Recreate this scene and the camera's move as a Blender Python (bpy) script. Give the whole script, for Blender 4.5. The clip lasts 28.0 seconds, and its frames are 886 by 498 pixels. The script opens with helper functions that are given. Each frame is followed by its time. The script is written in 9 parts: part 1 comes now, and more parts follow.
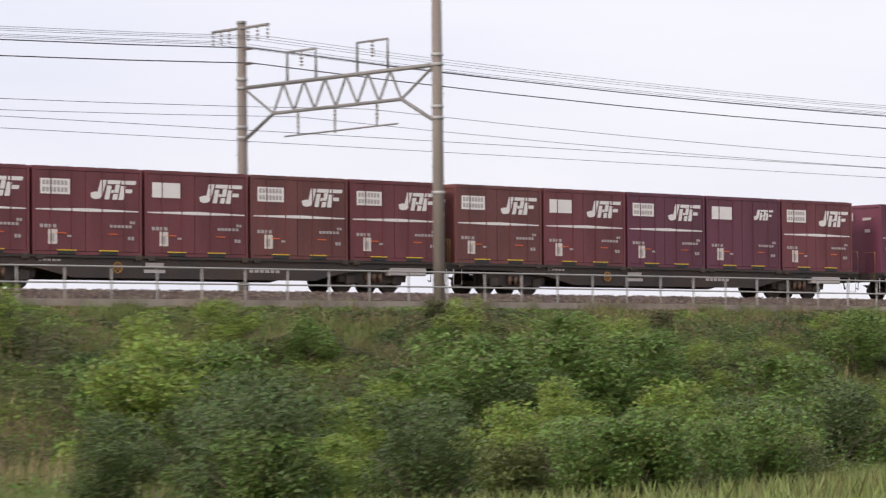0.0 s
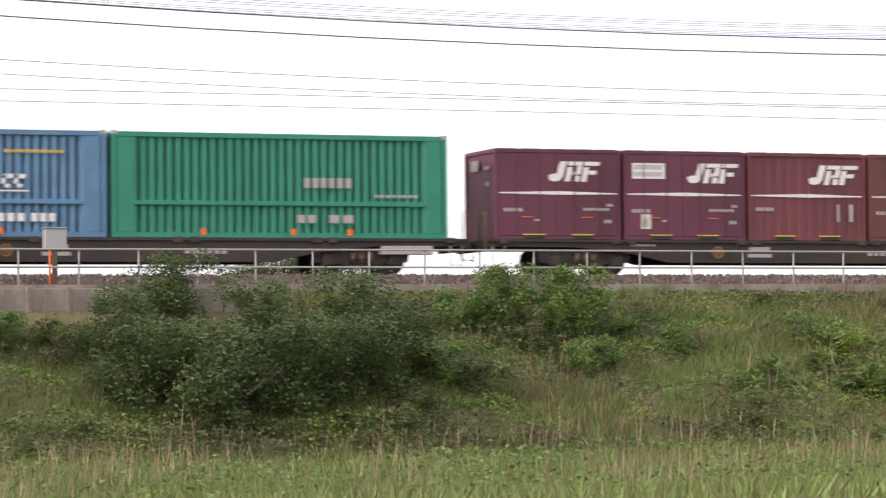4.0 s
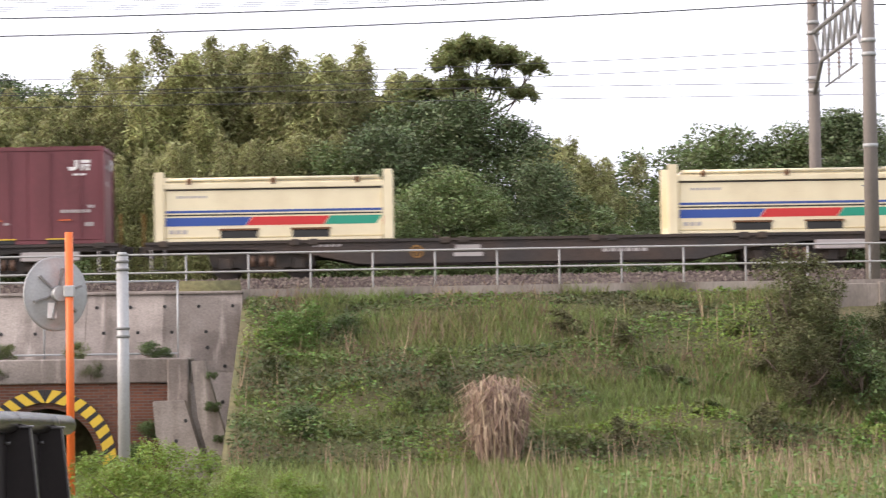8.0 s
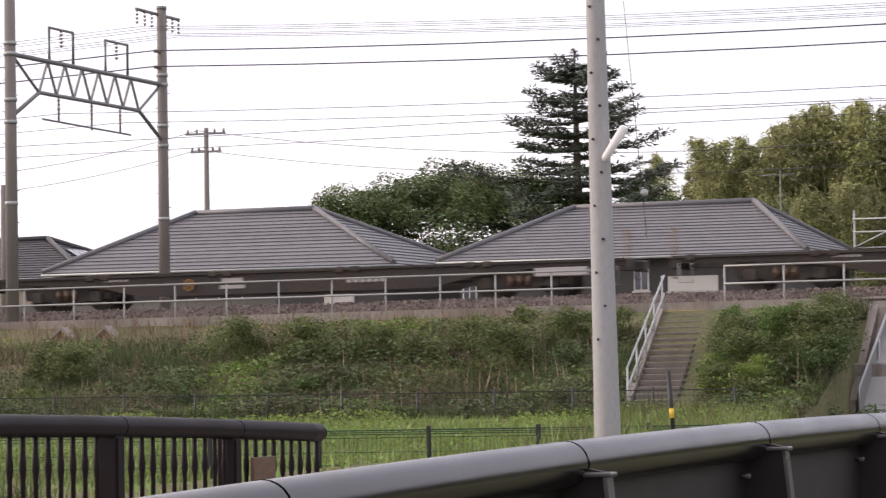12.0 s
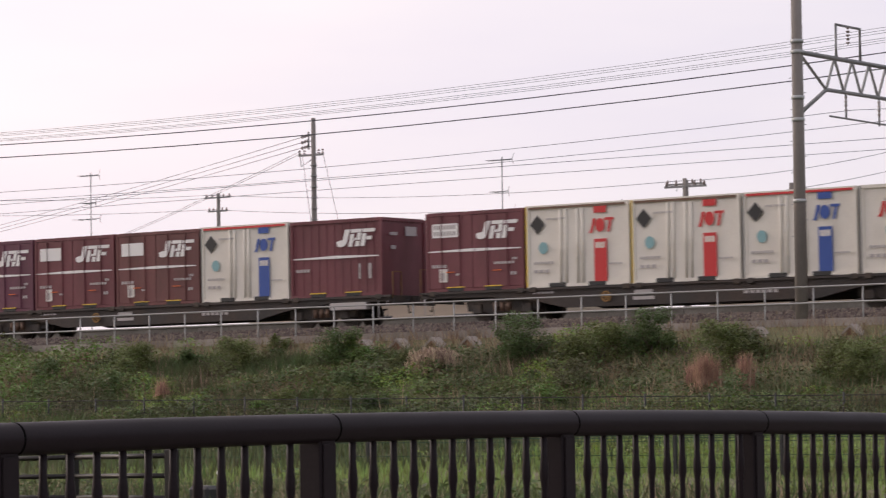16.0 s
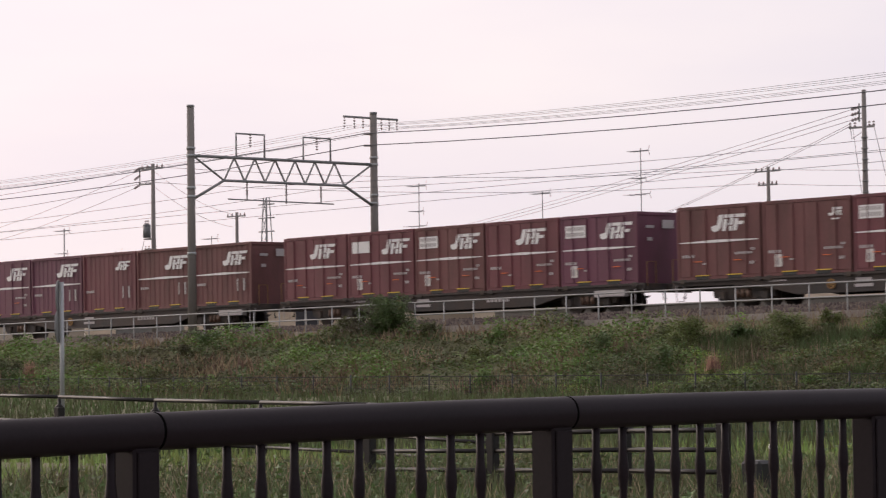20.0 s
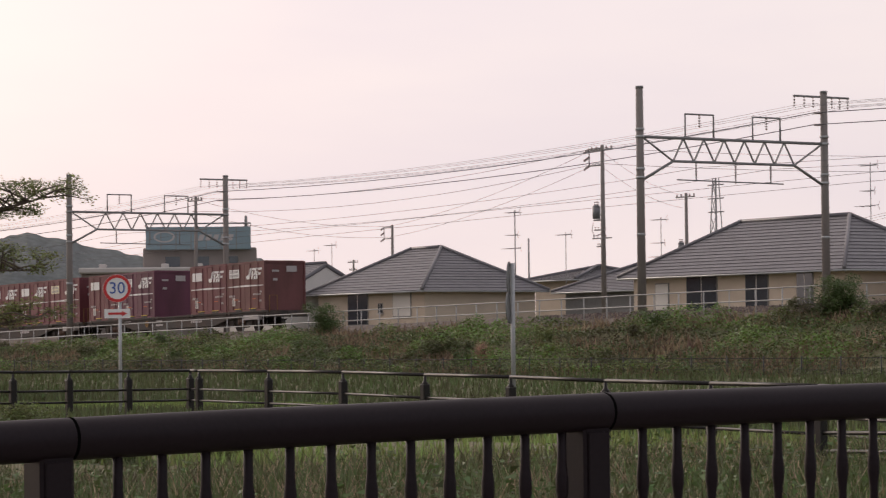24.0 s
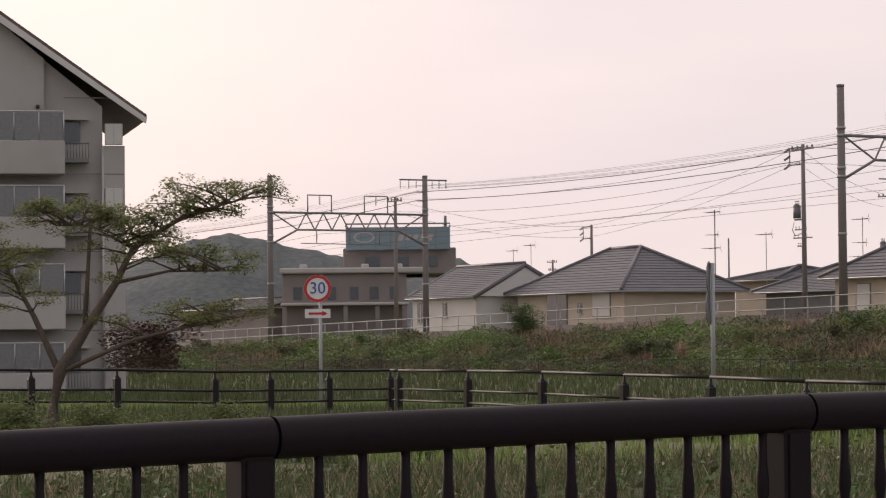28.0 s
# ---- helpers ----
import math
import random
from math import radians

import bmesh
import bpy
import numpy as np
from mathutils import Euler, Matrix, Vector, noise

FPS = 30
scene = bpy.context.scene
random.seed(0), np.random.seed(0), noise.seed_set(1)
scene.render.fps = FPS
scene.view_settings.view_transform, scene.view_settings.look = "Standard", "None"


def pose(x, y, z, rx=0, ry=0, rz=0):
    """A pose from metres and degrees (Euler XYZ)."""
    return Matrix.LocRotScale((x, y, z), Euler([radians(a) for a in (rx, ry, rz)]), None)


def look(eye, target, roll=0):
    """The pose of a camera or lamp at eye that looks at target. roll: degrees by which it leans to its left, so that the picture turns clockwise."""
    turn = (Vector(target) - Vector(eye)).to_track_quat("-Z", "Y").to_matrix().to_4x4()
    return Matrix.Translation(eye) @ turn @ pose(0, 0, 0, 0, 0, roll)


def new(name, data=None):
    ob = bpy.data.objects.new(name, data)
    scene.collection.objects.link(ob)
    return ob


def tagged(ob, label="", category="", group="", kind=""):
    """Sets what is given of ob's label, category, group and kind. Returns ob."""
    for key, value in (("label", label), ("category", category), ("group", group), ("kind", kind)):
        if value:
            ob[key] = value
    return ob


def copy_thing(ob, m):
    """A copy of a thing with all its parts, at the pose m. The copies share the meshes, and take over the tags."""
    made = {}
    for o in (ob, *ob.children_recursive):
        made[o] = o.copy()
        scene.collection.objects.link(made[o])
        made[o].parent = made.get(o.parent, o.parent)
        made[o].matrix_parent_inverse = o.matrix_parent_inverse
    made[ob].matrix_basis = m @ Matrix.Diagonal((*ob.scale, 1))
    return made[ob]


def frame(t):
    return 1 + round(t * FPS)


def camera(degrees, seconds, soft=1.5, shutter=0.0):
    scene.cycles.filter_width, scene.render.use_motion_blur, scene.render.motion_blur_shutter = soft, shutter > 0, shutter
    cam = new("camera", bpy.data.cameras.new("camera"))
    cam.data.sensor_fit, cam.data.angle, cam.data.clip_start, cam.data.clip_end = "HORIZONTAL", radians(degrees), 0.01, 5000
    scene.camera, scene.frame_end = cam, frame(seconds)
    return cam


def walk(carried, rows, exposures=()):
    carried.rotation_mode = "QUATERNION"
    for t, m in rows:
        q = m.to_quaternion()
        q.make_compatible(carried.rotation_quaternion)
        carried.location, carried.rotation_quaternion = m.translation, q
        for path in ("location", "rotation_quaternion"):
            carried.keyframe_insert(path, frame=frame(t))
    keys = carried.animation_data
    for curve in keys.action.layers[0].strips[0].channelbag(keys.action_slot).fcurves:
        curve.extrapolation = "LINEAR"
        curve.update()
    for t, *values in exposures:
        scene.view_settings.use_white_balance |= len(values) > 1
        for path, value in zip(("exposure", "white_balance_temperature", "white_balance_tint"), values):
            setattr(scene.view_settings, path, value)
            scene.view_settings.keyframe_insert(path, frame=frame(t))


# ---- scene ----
import itertools

# camera: stands beside the arched road bridge and pans left after the train
EYE = Vector((0.0, 0.0, 1.25))
HFOV = math.degrees(2 * math.atan(784 / 5050))
cam = camera(HFOV, 28.0, soft=1.25, shutter=0.2)

# seconds, azimuth from the track's normal (right positive), tilt, lean, in degrees
PAN = [
    (0.0, 41.222, 1.982, -0.574),
    (0.5, 36.844, 1.975, -0.588),
    (1.0, 32.480, 1.994, -0.527),
    (1.5, 29.411, 2.008, -0.512),
    (2.0, 27.340, 2.013, -0.543),
    (2.5, 25.635, 2.009, -0.524),
    (4.5, 17.388, 2.032, -0.594),
    (5.0, 14.540, 2.043, -0.689),
    (5.5, 11.918, 2.047, -0.821),
    (6.0, 9.403, 2.051, -0.801),
    (6.5, 6.972, 2.059, -0.753),
    (7.0, 4.778, 2.067, -0.794),
    (7.5, 2.723, 2.090, -0.850),
    (8.0, 0.519, 2.119, -0.824),
    (8.5, -2.372, 2.161, -0.825),
    (9.0, -5.405, 2.212, -0.890),
    (9.5, -8.361, 2.270, -0.941),
    (10.0, -10.865, 2.316, -0.953),
    (10.5, -13.371, 2.327, -0.982),
    (11.0, -15.803, 2.332, -1.041),
    (11.5, -17.938, 2.368, -1.024),
    (12.0, -19.957, 2.426, -0.921),
    (12.5, -21.611, 2.463, -1.019),
    (13.0, -24.031, 2.517, -0.996),
    (13.5, -26.015, 2.558, -1.003),
    (15.5, -33.582, 2.590, -0.776),
    (16.0, -35.705, 2.593, -0.736),
    (16.5, -37.725, 2.602, -0.770),
    (17.0, -38.817, 2.579, -0.695),
    (17.5, -39.785, 2.503, -0.684),
    (18.0, -40.947, 2.456, -0.755),
    (18.5, -42.316, 2.405, -0.757),
    (19.0, -43.813, 2.352, -0.781),
    (19.5, -45.427, 2.299, -0.763),
    (20.0, -46.732, 2.219, -0.740),
    (20.5, -47.989, 2.134, -0.768),
    (21.0, -49.210, 2.079, -0.796),
    (21.5, -50.455, 2.039, -0.839),
    (23.5, -54.532, 1.968, -0.607),
    (24.0, -55.746, 1.940, -0.625),
    (24.5, -57.314, 1.918, -0.591),
    (25.0, -58.650, 1.902, -0.568),
    (25.5, -59.481, 1.908, -0.516),
    (26.0, -59.218, 1.938, -0.557),
    (26.5, -59.442, 1.959, -0.529),
    (27.0, -59.651, 1.971, -0.550),
    (27.5, -59.694, 1.980, -0.565),
    (28.0, -59.745, 1.981, -0.563),
]


def aim(az, el, roll, forward=0.0):
    a, e = radians(az), radians(el)
    d = Vector((math.sin(a) * math.cos(e), math.cos(a) * math.cos(e), math.sin(e)))
    eye = EYE + d * forward
    return look(eye, eye + d * 10, roll)


def forward_at(t):
    # the clip starts a little nearer and settles back in the first half second
    return 7.2 * max(0.0, 1 - t / 0.5)


walk(cam, [(t, aim(az, el, roll, forward_at(t))) for t, az, el, roll in PAN],
     exposures=[(0.0, 0.15, 6350, 12), (2.5, 0.34, 6450, 12), (5.0, 0.68, 6400, 13), (7.0, 0.80, 6300, 13), (9.0, 0.82, 6250, 13), (11.0, 0.52, 6300, 14), (13.5, 0.08, 6300, 16),
                (16.0, -0.15, 6350, 16), (20.0, -0.28, 6350, 15), (24.0, -0.42, 6520, 15), (28.0, -0.45, 6600, 15)])

# world and sun: a thin bright overcast late in the day, warmer to the left
world = bpy.data.worlds.new("sky")
scene.world = world
world.use_nodes = True
wn, wl = world.node_tree.nodes, world.node_tree.links
wn.clear()
w_out = wn.new("ShaderNodeOutputWorld")
w_bg = wn.new("ShaderNodeBackground")
w_sky = wn.new("ShaderNodeTexSky")
w_sky.sky_type, w_sky.sun_disc = "NISHITA", False
w_sky.sun_elevation, w_sky.sun_rotation = radians(14), radians(-98)
w_sky.dust_density, w_sky.air_density = 3.0, 1.0
w_mix = wn.new("ShaderNodeMixRGB")
w_noise = wn.new("ShaderNodeTexNoise")
w_co = wn.new("ShaderNodeTexCoord")
w_map = wn.new("ShaderNodeMapping")
w_map.inputs["Scale"].default_value = (2.0, 2.0, 9.0)
w_noise.inputs["Scale"].default_value, w_noise.inputs["Detail"].default_value = 1.3, 5.0
w_ramp = wn.new("ShaderNodeValToRGB")
w_ramp.color_ramp.elements[0].position, w_ramp.color_ramp.elements[1].position = 0.3, 0.75
w_ramp.color_ramp.elements[0].color = (7.5, 7.5, 8.4, 1)
w_ramp.color_ramp.elements[1].color = (9.6, 9.3, 9.2, 1)
w_mix.inputs["Fac"].default_value = 0.85
wl.new(w_co.outputs["Generated"], w_map.inputs["Vector"])
wl.new(w_map.outputs["Vector"], w_noise.inputs["Vector"])
wl.new(w_noise.outputs["Fac"], w_ramp.inputs["Fac"])
wl.new(w_sky.outputs["Color"], w_mix.inputs["Color1"])
wl.new(w_ramp.outputs["Color"], w_mix.inputs["Color2"])
# the veiled sun warms and brightens its side of the sky
w_dot = wn.new("ShaderNodeVectorMath")
w_dot.operation = "DOT_PRODUCT"
w_dot.inputs[1].default_value = (-math.sin(radians(100)) * 0.93, math.cos(radians(100)) * 0.93, 0.36)
w_glow = wn.new("ShaderNodeMapRange")
w_glow.inputs["From Min"].default_value, w_glow.inputs["From Max"].default_value = 0.0, 1.0
w_glow.inputs["To Min"].default_value, w_glow.inputs["To Max"].default_value = 0.0, 1.0
w_tint = wn.new("ShaderNodeMixRGB")
w_tint.blend_type = "MULTIPLY"
w_tint.inputs["Color2"].default_value = (1.62, 1.44, 1.33, 1)
wl.new(w_co.outputs["Generated"], w_dot.inputs[0])
wl.new(w_dot.outputs["Value"], w_glow.inputs["Value"])
wl.new(w_glow.outputs["Result"], w_tint.inputs["Fac"])
wl.new(w_mix.outputs["Color"], w_tint.inputs["Color1"])
wl.new(w_tint.outputs["Color"], w_bg.inputs["Color"])
w_bg.inputs["Strength"].default_value = 0.11
wl.new(w_bg.outputs["Background"], w_out.inputs["Surface"])

sun_data = bpy.data.lights.new("sun", "SUN")
sun_data.energy, sun_data.angle, sun_data.color = 1.5, radians(15), (1.0, 0.9, 0.78)
sun = new("sun", sun_data)
sun.matrix_world = look((0, 0, 60), Vector((0, 0, 60)) - Vector((-math.sin(radians(98)) * math.cos(radians(22)), math.cos(radians(98)) * math.cos(radians(22)), math.sin(radians(22)))))


# materials
def mat(name, color, rough=0.6, vary=0.15, scale=3.0, fine=40.0, bump=0.0, metal=0.0, color2=None, blotch=0.0,
        per_object=0.0, per_island=0.0, stretch=(1, 1, 1), transmit=0.0, spec=0.5):
    m = bpy.data.materials.new(name)
    m.use_nodes = True
    nt = m.node_tree
    n, l = nt.nodes, nt.links
    b = n["Principled BSDF"]
    b.inputs["Roughness"].default_value, b.inputs["Metallic"].default_value = rough, metal
    b.inputs["Specular IOR Level"].default_value = spec
    co = n.new("ShaderNodeTexCoord")
    mp = n.new("ShaderNodeMapping")
    mp.inputs["Scale"].default_value = stretch
    l.new(co.outputs["Object"], mp.inputs["Vector"])
    n1, n2 = n.new("ShaderNodeTexNoise"), n.new("ShaderNodeTexNoise")
    n1.inputs["Scale"].default_value, n1.inputs["Detail"].default_value = scale, 4.0
    n2.inputs["Scale"].default_value, n2.inputs["Detail"].default_value = fine, 3.0
    for k in (n1, n2):
        l.new(mp.outputs["Vector"], k.inputs["Vector"])
    c2 = color2 or tuple(c * 0.55 for c in color)
    mix = n.new("ShaderNodeMixRGB")
    mix.inputs["Color1"].default_value, mix.inputs["Color2"].default_value = (*color, 1), (*c2, 1)
    rg = n.new("ShaderNodeMapRange")
    rg.inputs["From Min"].default_value, rg.inputs["From Max"].default_value = 0.42, 0.75
    rg.inputs["To Max"].default_value = max(blotch, vary)
    l.new(n1.outputs["Fac"], rg.inputs["Value"])
    l.new(rg.outputs["Result"], mix.inputs["Fac"])
    hsv = n.new("ShaderNodeHueSaturation")
    l.new(mix.outputs["Color"], hsv.inputs["Color"])
    val = n.new("ShaderNodeMapRange")
    val.inputs["From Min"].default_value, val.inputs["From Max"].default_value = 0.25, 0.75
    val.inputs["To Min"].default_value, val.inputs["To Max"].default_value = 1 - vary, 1 + vary
    l.new(n2.outputs["Fac"], val.inputs["Value"])
    last = val.outputs["Result"]
    for amount, node, sock in ((per_object, "ShaderNodeObjectInfo", "Random"), (per_island, "ShaderNodeNewGeometry", "Random Per Island")):
        if amount:
            g = n.new(node)
            r2 = n.new("ShaderNodeMapRange")
            r2.inputs["To Min"].default_value, r2.inputs["To Max"].default_value = 1 - amount, 1 + amount
            l.new(g.outputs[sock], r2.inputs["Value"])
            mu = n.new("ShaderNodeMath")
            mu.operation = "MULTIPLY"
            l.new(last, mu.inputs[0])
            l.new(r2.outputs["Result"], mu.inputs[1])
            last = mu.outputs["Value"]
            if node == "ShaderNodeNewGeometry":
                r3 = n.new("ShaderNodeMapRange")
                r3.inputs["To Min"].default_value, r3.inputs["To Max"].default_value = 0.5 - amount * 0.09, 0.5 + amount * 0.05
                l.new(g.outputs[sock], r3.inputs["Value"])
                l.new(r3.outputs["Result"], hsv.inputs["Hue"])
    l.new(last, hsv.inputs["Value"])
    l.new(hsv.outputs["Color"], b.inputs["Base Color"])
    if bump:
        bp = n.new("ShaderNodeBump")
        bp.inputs["Strength"].default_value, bp.inputs["Distance"].default_value = bump, 0.02
        l.new(n2.outputs["Fac"], bp.inputs["Height"])
        l.new(bp.outputs["Normal"], b.inputs["Normal"])
    rr = n.new("ShaderNodeMapRange")
    rr.inputs["To Min"].default_value, rr.inputs["To Max"].default_value = max(0.02, rough - 0.1), min(1, rough + 0.1)
    l.new(n1.outputs["Fac"], rr.inputs["Value"])
    l.new(rr.outputs["Result"], b.inputs["Roughness"])
    if transmit:
        tr = n.new("ShaderNodeBsdfTranslucent")
        l.new(hsv.outputs["Color"], tr.inputs["Color"])
        ms = n.new("ShaderNodeMixShader")
        ms.inputs["Fac"].default_value = transmit
        out = n["Material Output"]
        l.new(b.outputs["BSDF"], ms.inputs[1])
        l.new(tr.outputs["BSDF"], ms.inputs[2])
        l.new(ms.outputs["Shader"], out.inputs["Surface"])
    return m


M_MAROON = mat("maroon container paint", (0.158, 0.041, 0.050), 0.5, 0.12, 1.1, 30, 0.1, per_object=0.06, color2=(0.085, 0.022, 0.026), blotch=0.75, stretch=(1, 1, 0.3))
M_PURPLE = mat("faded purplish container paint", (0.135, 0.036, 0.066), 0.5, 0.12, 0.9, 30, 0.1, per_object=0.06, color2=(0.075, 0.022, 0.035), blotch=0.75, stretch=(1, 1, 0.3))
M_RUSSET = mat("weathered brown-red container paint", (0.148, 0.050, 0.048), 0.55, 0.14, 1.3, 30, 0.1, per_object=0.06, color2=(0.08, 0.03, 0.026), blotch=0.85, stretch=(1, 1, 0.25))
M_WHITE = mat("white lettering paint", (0.78, 0.77, 0.75), 0.55, 0.06, 4, 60)
M_GREYMARK = mat("grey stencil paint", (0.42, 0.39, 0.38), 0.6, 0.1, 5, 60)
M_CREAM = mat("cream container paint", (0.80, 0.72, 0.50), 0.5, 0.06, 1.5, 40, color2=(0.55, 0.45, 0.28), blotch=0.3)
M_BLUEC = mat("blue container paint", (0.115, 0.245, 0.40), 0.5, 0.1, 1.5, 30, color2=(0.075, 0.155, 0.25), blotch=0.5, per_object=0.05)
M_GREENC = mat("green container paint", (0.03, 0.26, 0.17), 0.5, 0.1, 1.5, 30, blotch=0.3)
M_JOT = mat("white container paint", (0.74, 0.70, 0.62), 0.45, 0.05, 1.5, 30, color2=(0.55, 0.50, 0.42), blotch=0.35)
M_RED = mat("red marking paint", (0.55, 0.03, 0.03), 0.5, 0.06)
M_BLUE = mat("blue marking paint", (0.03, 0.08, 0.32), 0.5, 0.06)
M_GREEN = mat("green marking paint", (0.02, 0.30, 0.20), 0.5, 0.06)
M_EMBLEM = mat("faded teal emblem", (0.22, 0.40, 0.42), 0.55, 0.15, 6, 40)
M_YELLOW = mat("yellow paint", (0.70, 0.48, 0.04), 0.5, 0.1)
M_RUSTY = mat("dirty yellow paint", (0.28, 0.15, 0.04), 0.7, 0.2, 3, 30)
M_ORANGE = mat("orange paint", (0.75, 0.16, 0.03), 0.45, 0.08)
M_BLACK = mat("black paint", (0.02, 0.02, 0.02), 0.5, 0.15)
M_UNDER = mat("grimy underframe steel", (0.035, 0.030, 0.027), 0.75, 0.25, 2, 25, 0.2, color2=(0.13, 0.09, 0.06), blotch=0.6)
M_DECK = mat("grimy dark wagon paint", (0.036, 0.031, 0.029), 0.7, 0.25, 0.8, 20, 0.1, color2=(0.068, 0.045, 0.033), blotch=0.9, per_object=0.2)
M_RAIL = mat("rusty rail steel", (0.16, 0.10, 0.07), 0.5, 0.2, 3, 30, metal=0.4)
M_BALLAST = mat("brown ballast stone", (0.105, 0.080, 0.066), 0.9, 0.5, 2.5, 14, 1.0, color2=(0.07, 0.055, 0.046), blotch=0.7)
M_STONE = mat("crushed ballast stone", (0.135, 0.108, 0.092), 0.9, 0.3, 4, 20, 0.6, color2=(0.065, 0.05, 0.042), blotch=0.6, per_island=0.6)
M_BARE = mat("bare orange-brown soil", (0.20, 0.115, 0.07), 0.95, 0.3, 2, 15, 0.6, color2=(0.11, 0.07, 0.045), blotch=0.6)
M_SOIL = mat("soil under weeds", (0.12, 0.11, 0.05), 0.95, 0.35, 0.6, 8, 0.6, color2=(0.07, 0.09, 0.03), blotch=0.8)
M_CONC = mat("weathered concrete", (0.31, 0.275, 0.24), 0.85, 0.18, 0.9, 25, 0.3, color2=(0.12, 0.10, 0.08), blotch=0.95, stretch=(1, 1, 0.3))
M_POLE = mat("concrete pole", (0.205, 0.183, 0.165), 0.8, 0.1, 1.5, 30, 0.1, color2=(0.15, 0.135, 0.12), blotch=0.5, stretch=(1, 1, 0.3))
M_POLEG = mat("smooth pale concrete pole", (0.37, 0.365, 0.365), 0.7, 0.08, 1.2, 30, 0.1, color2=(0.29, 0.28, 0.27), blotch=0.5, stretch=(1, 1, 0.3))
M_GALV = mat("galvanised steel", (0.40, 0.41, 0.41), 0.5, 0.1, 3, 40, metal=0.3, per_object=0.08)
M_FENCEG = mat("weathered galvanised fence steel", (0.33, 0.33, 0.32), 0.55, 0.15, 3, 40, metal=0.2, per_object=0.1)
M_STEELD = mat("dull grey steel", (0.22, 0.22, 0.215), 0.55, 0.15, 3, 40, metal=0.3)
M_WIRE = mat("dark wire", (0.06, 0.06, 0.07), 0.6, 0.1)
M_TRANSF = mat("grey transformer paint", (0.17, 0.175, 0.18), 0.5, 0.12, 2, 30)
M_INS = mat("brown porcelain", (0.22, 0.17, 0.15), 0.3, 0.1)
M_RAILBLK = mat("dark brown painted parapet steel", (0.010, 0.008, 0.008), 0.24, 0.15, 2.0, 60, color2=(0.022, 0.018, 0.017), blotch=0.5)
M_SHEETD = mat("dull dark red-brown sheet steel", (0.012, 0.008, 0.0075), 0.58, 0.2, 2.0, 40, color2=(0.020, 0.014, 0.013), blotch=0.6)
M_STEP = mat("dirty step concrete", (0.21, 0.185, 0.16), 0.9, 0.2, 1.2, 25, 0.3, color2=(0.09, 0.075, 0.06), blotch=0.9)
M_RUSTB = mat("brown rusty steel", (0.16, 0.075, 0.035), 0.85, 0.25, 4, 40)
M_GAP = mat("dark joint gap", (0.003, 0.003, 0.003), 0.9, 0.1, spec=0.0)
# skylight caught by the bracket edges, put into a paler base colour
M_RAILEDGE = mat("dark steel edge lightened for sky sheen", (0.10, 0.095, 0.095), 0.28, 0.15, 4, 60)
M_RAILB = mat("matt dark brown railing steel", (0.014, 0.009, 0.011), 0.5, 0.15, 2.0, 60, color2=(0.014, 0.011, 0.011), blotch=0.5, spec=0.15)
M_FENCEBR = mat("dark brown fence paint", (0.013, 0.011, 0.010), 0.45, 0.2, 3, 40, spec=0.3)
M_ASPH = mat("asphalt", (0.055, 0.053, 0.052), 0.9, 0.2, 1, 60, 0.4)
M_TILE = mat("grey roof tile", (0.145, 0.140, 0.146), 0.5, 0.12, 2, 40, 0.1, per_object=0.08, per_island=0.12)
M_TILEBR = mat("brown roof tile", (0.13, 0.095, 0.085), 0.5, 0.12, 2, 40, per_island=0.15)
M_STUCCO = mat("beige stucco", (0.56, 0.47, 0.37), 0.9, 0.06, 1.0, 60, 0.1, blotch=0.2, per_object=0.06)
M_DARKW = mat("dark grey rendered wall", (0.085, 0.08, 0.08), 0.85, 0.1, 0.8, 30, 0.1, blotch=0.4)
M_TILED = mat("dark slate roof tile", (0.048, 0.047, 0.050), 0.5, 0.12, 2, 40, 0.1, per_island=0.12)
M_STUCCOW = mat("white stucco", (0.68, 0.65, 0.60), 0.9, 0.06, 1.0, 60, 0.1, blotch=0.15)
M_GLASS = mat("dark window glass", (0.05, 0.06, 0.07), 0.08, 0.1, 1, 5, spec=0.8)
M_ALU = mat("aluminium frame", (0.55, 0.54, 0.52), 0.4, 0.05, metal=0.5)
M_LEAF = mat("broad green leaf", (0.125, 0.205, 0.045), 0.55, 0.2, 0.5, 6, per_island=0.5, transmit=0.25, color2=(0.085, 0.16, 0.04), blotch=0.6)
M_LEAFD = mat("dark green leaf", (0.082, 0.128, 0.038), 0.6, 0.2, 0.5, 6, per_island=0.5, transmit=0.2, color2=(0.05, 0.075, 0.026), blotch=0.5)
M_GRASS = mat("grass blade", (0.155, 0.21, 0.06), 0.6, 0.2, 0.35, 4, per_island=0.45, transmit=0.25, color2=(0.22, 0.20, 0.08), blotch=0.6)
M_DRY = mat("dry straw grass", (0.36, 0.27, 0.18), 0.8, 0.2, 1, 6, per_island=0.35, transmit=0.2)
M_WEEDD = mat("dull olive weed leaf", (0.090, 0.108, 0.042), 0.65, 0.2, 0.3, 5, per_island=0.5, transmit=0.2, color2=(0.115, 0.092, 0.05), blotch=0.8)
M_WEEDG = mat("mid green weed leaf", (0.130, 0.165, 0.050), 0.6, 0.2, 0.3, 5, per_island=0.5, transmit=0.25, color2=(0.125, 0.125, 0.05), blotch=0.7)
M_LEAFY = mat("light yellow-green leaf", (0.205, 0.29, 0.055), 0.55, 0.2, 0.5, 6, per_island=0.45, transmit=0.3, color2=(0.14, 0.225, 0.045), blotch=0.6)
M_DEAD = mat("withered brown weed", (0.25, 0.18, 0.115), 0.85, 0.25, 0.6, 6, per_island=0.45, transmit=0.1, color2=(0.13, 0.12, 0.05), blotch=0.6)
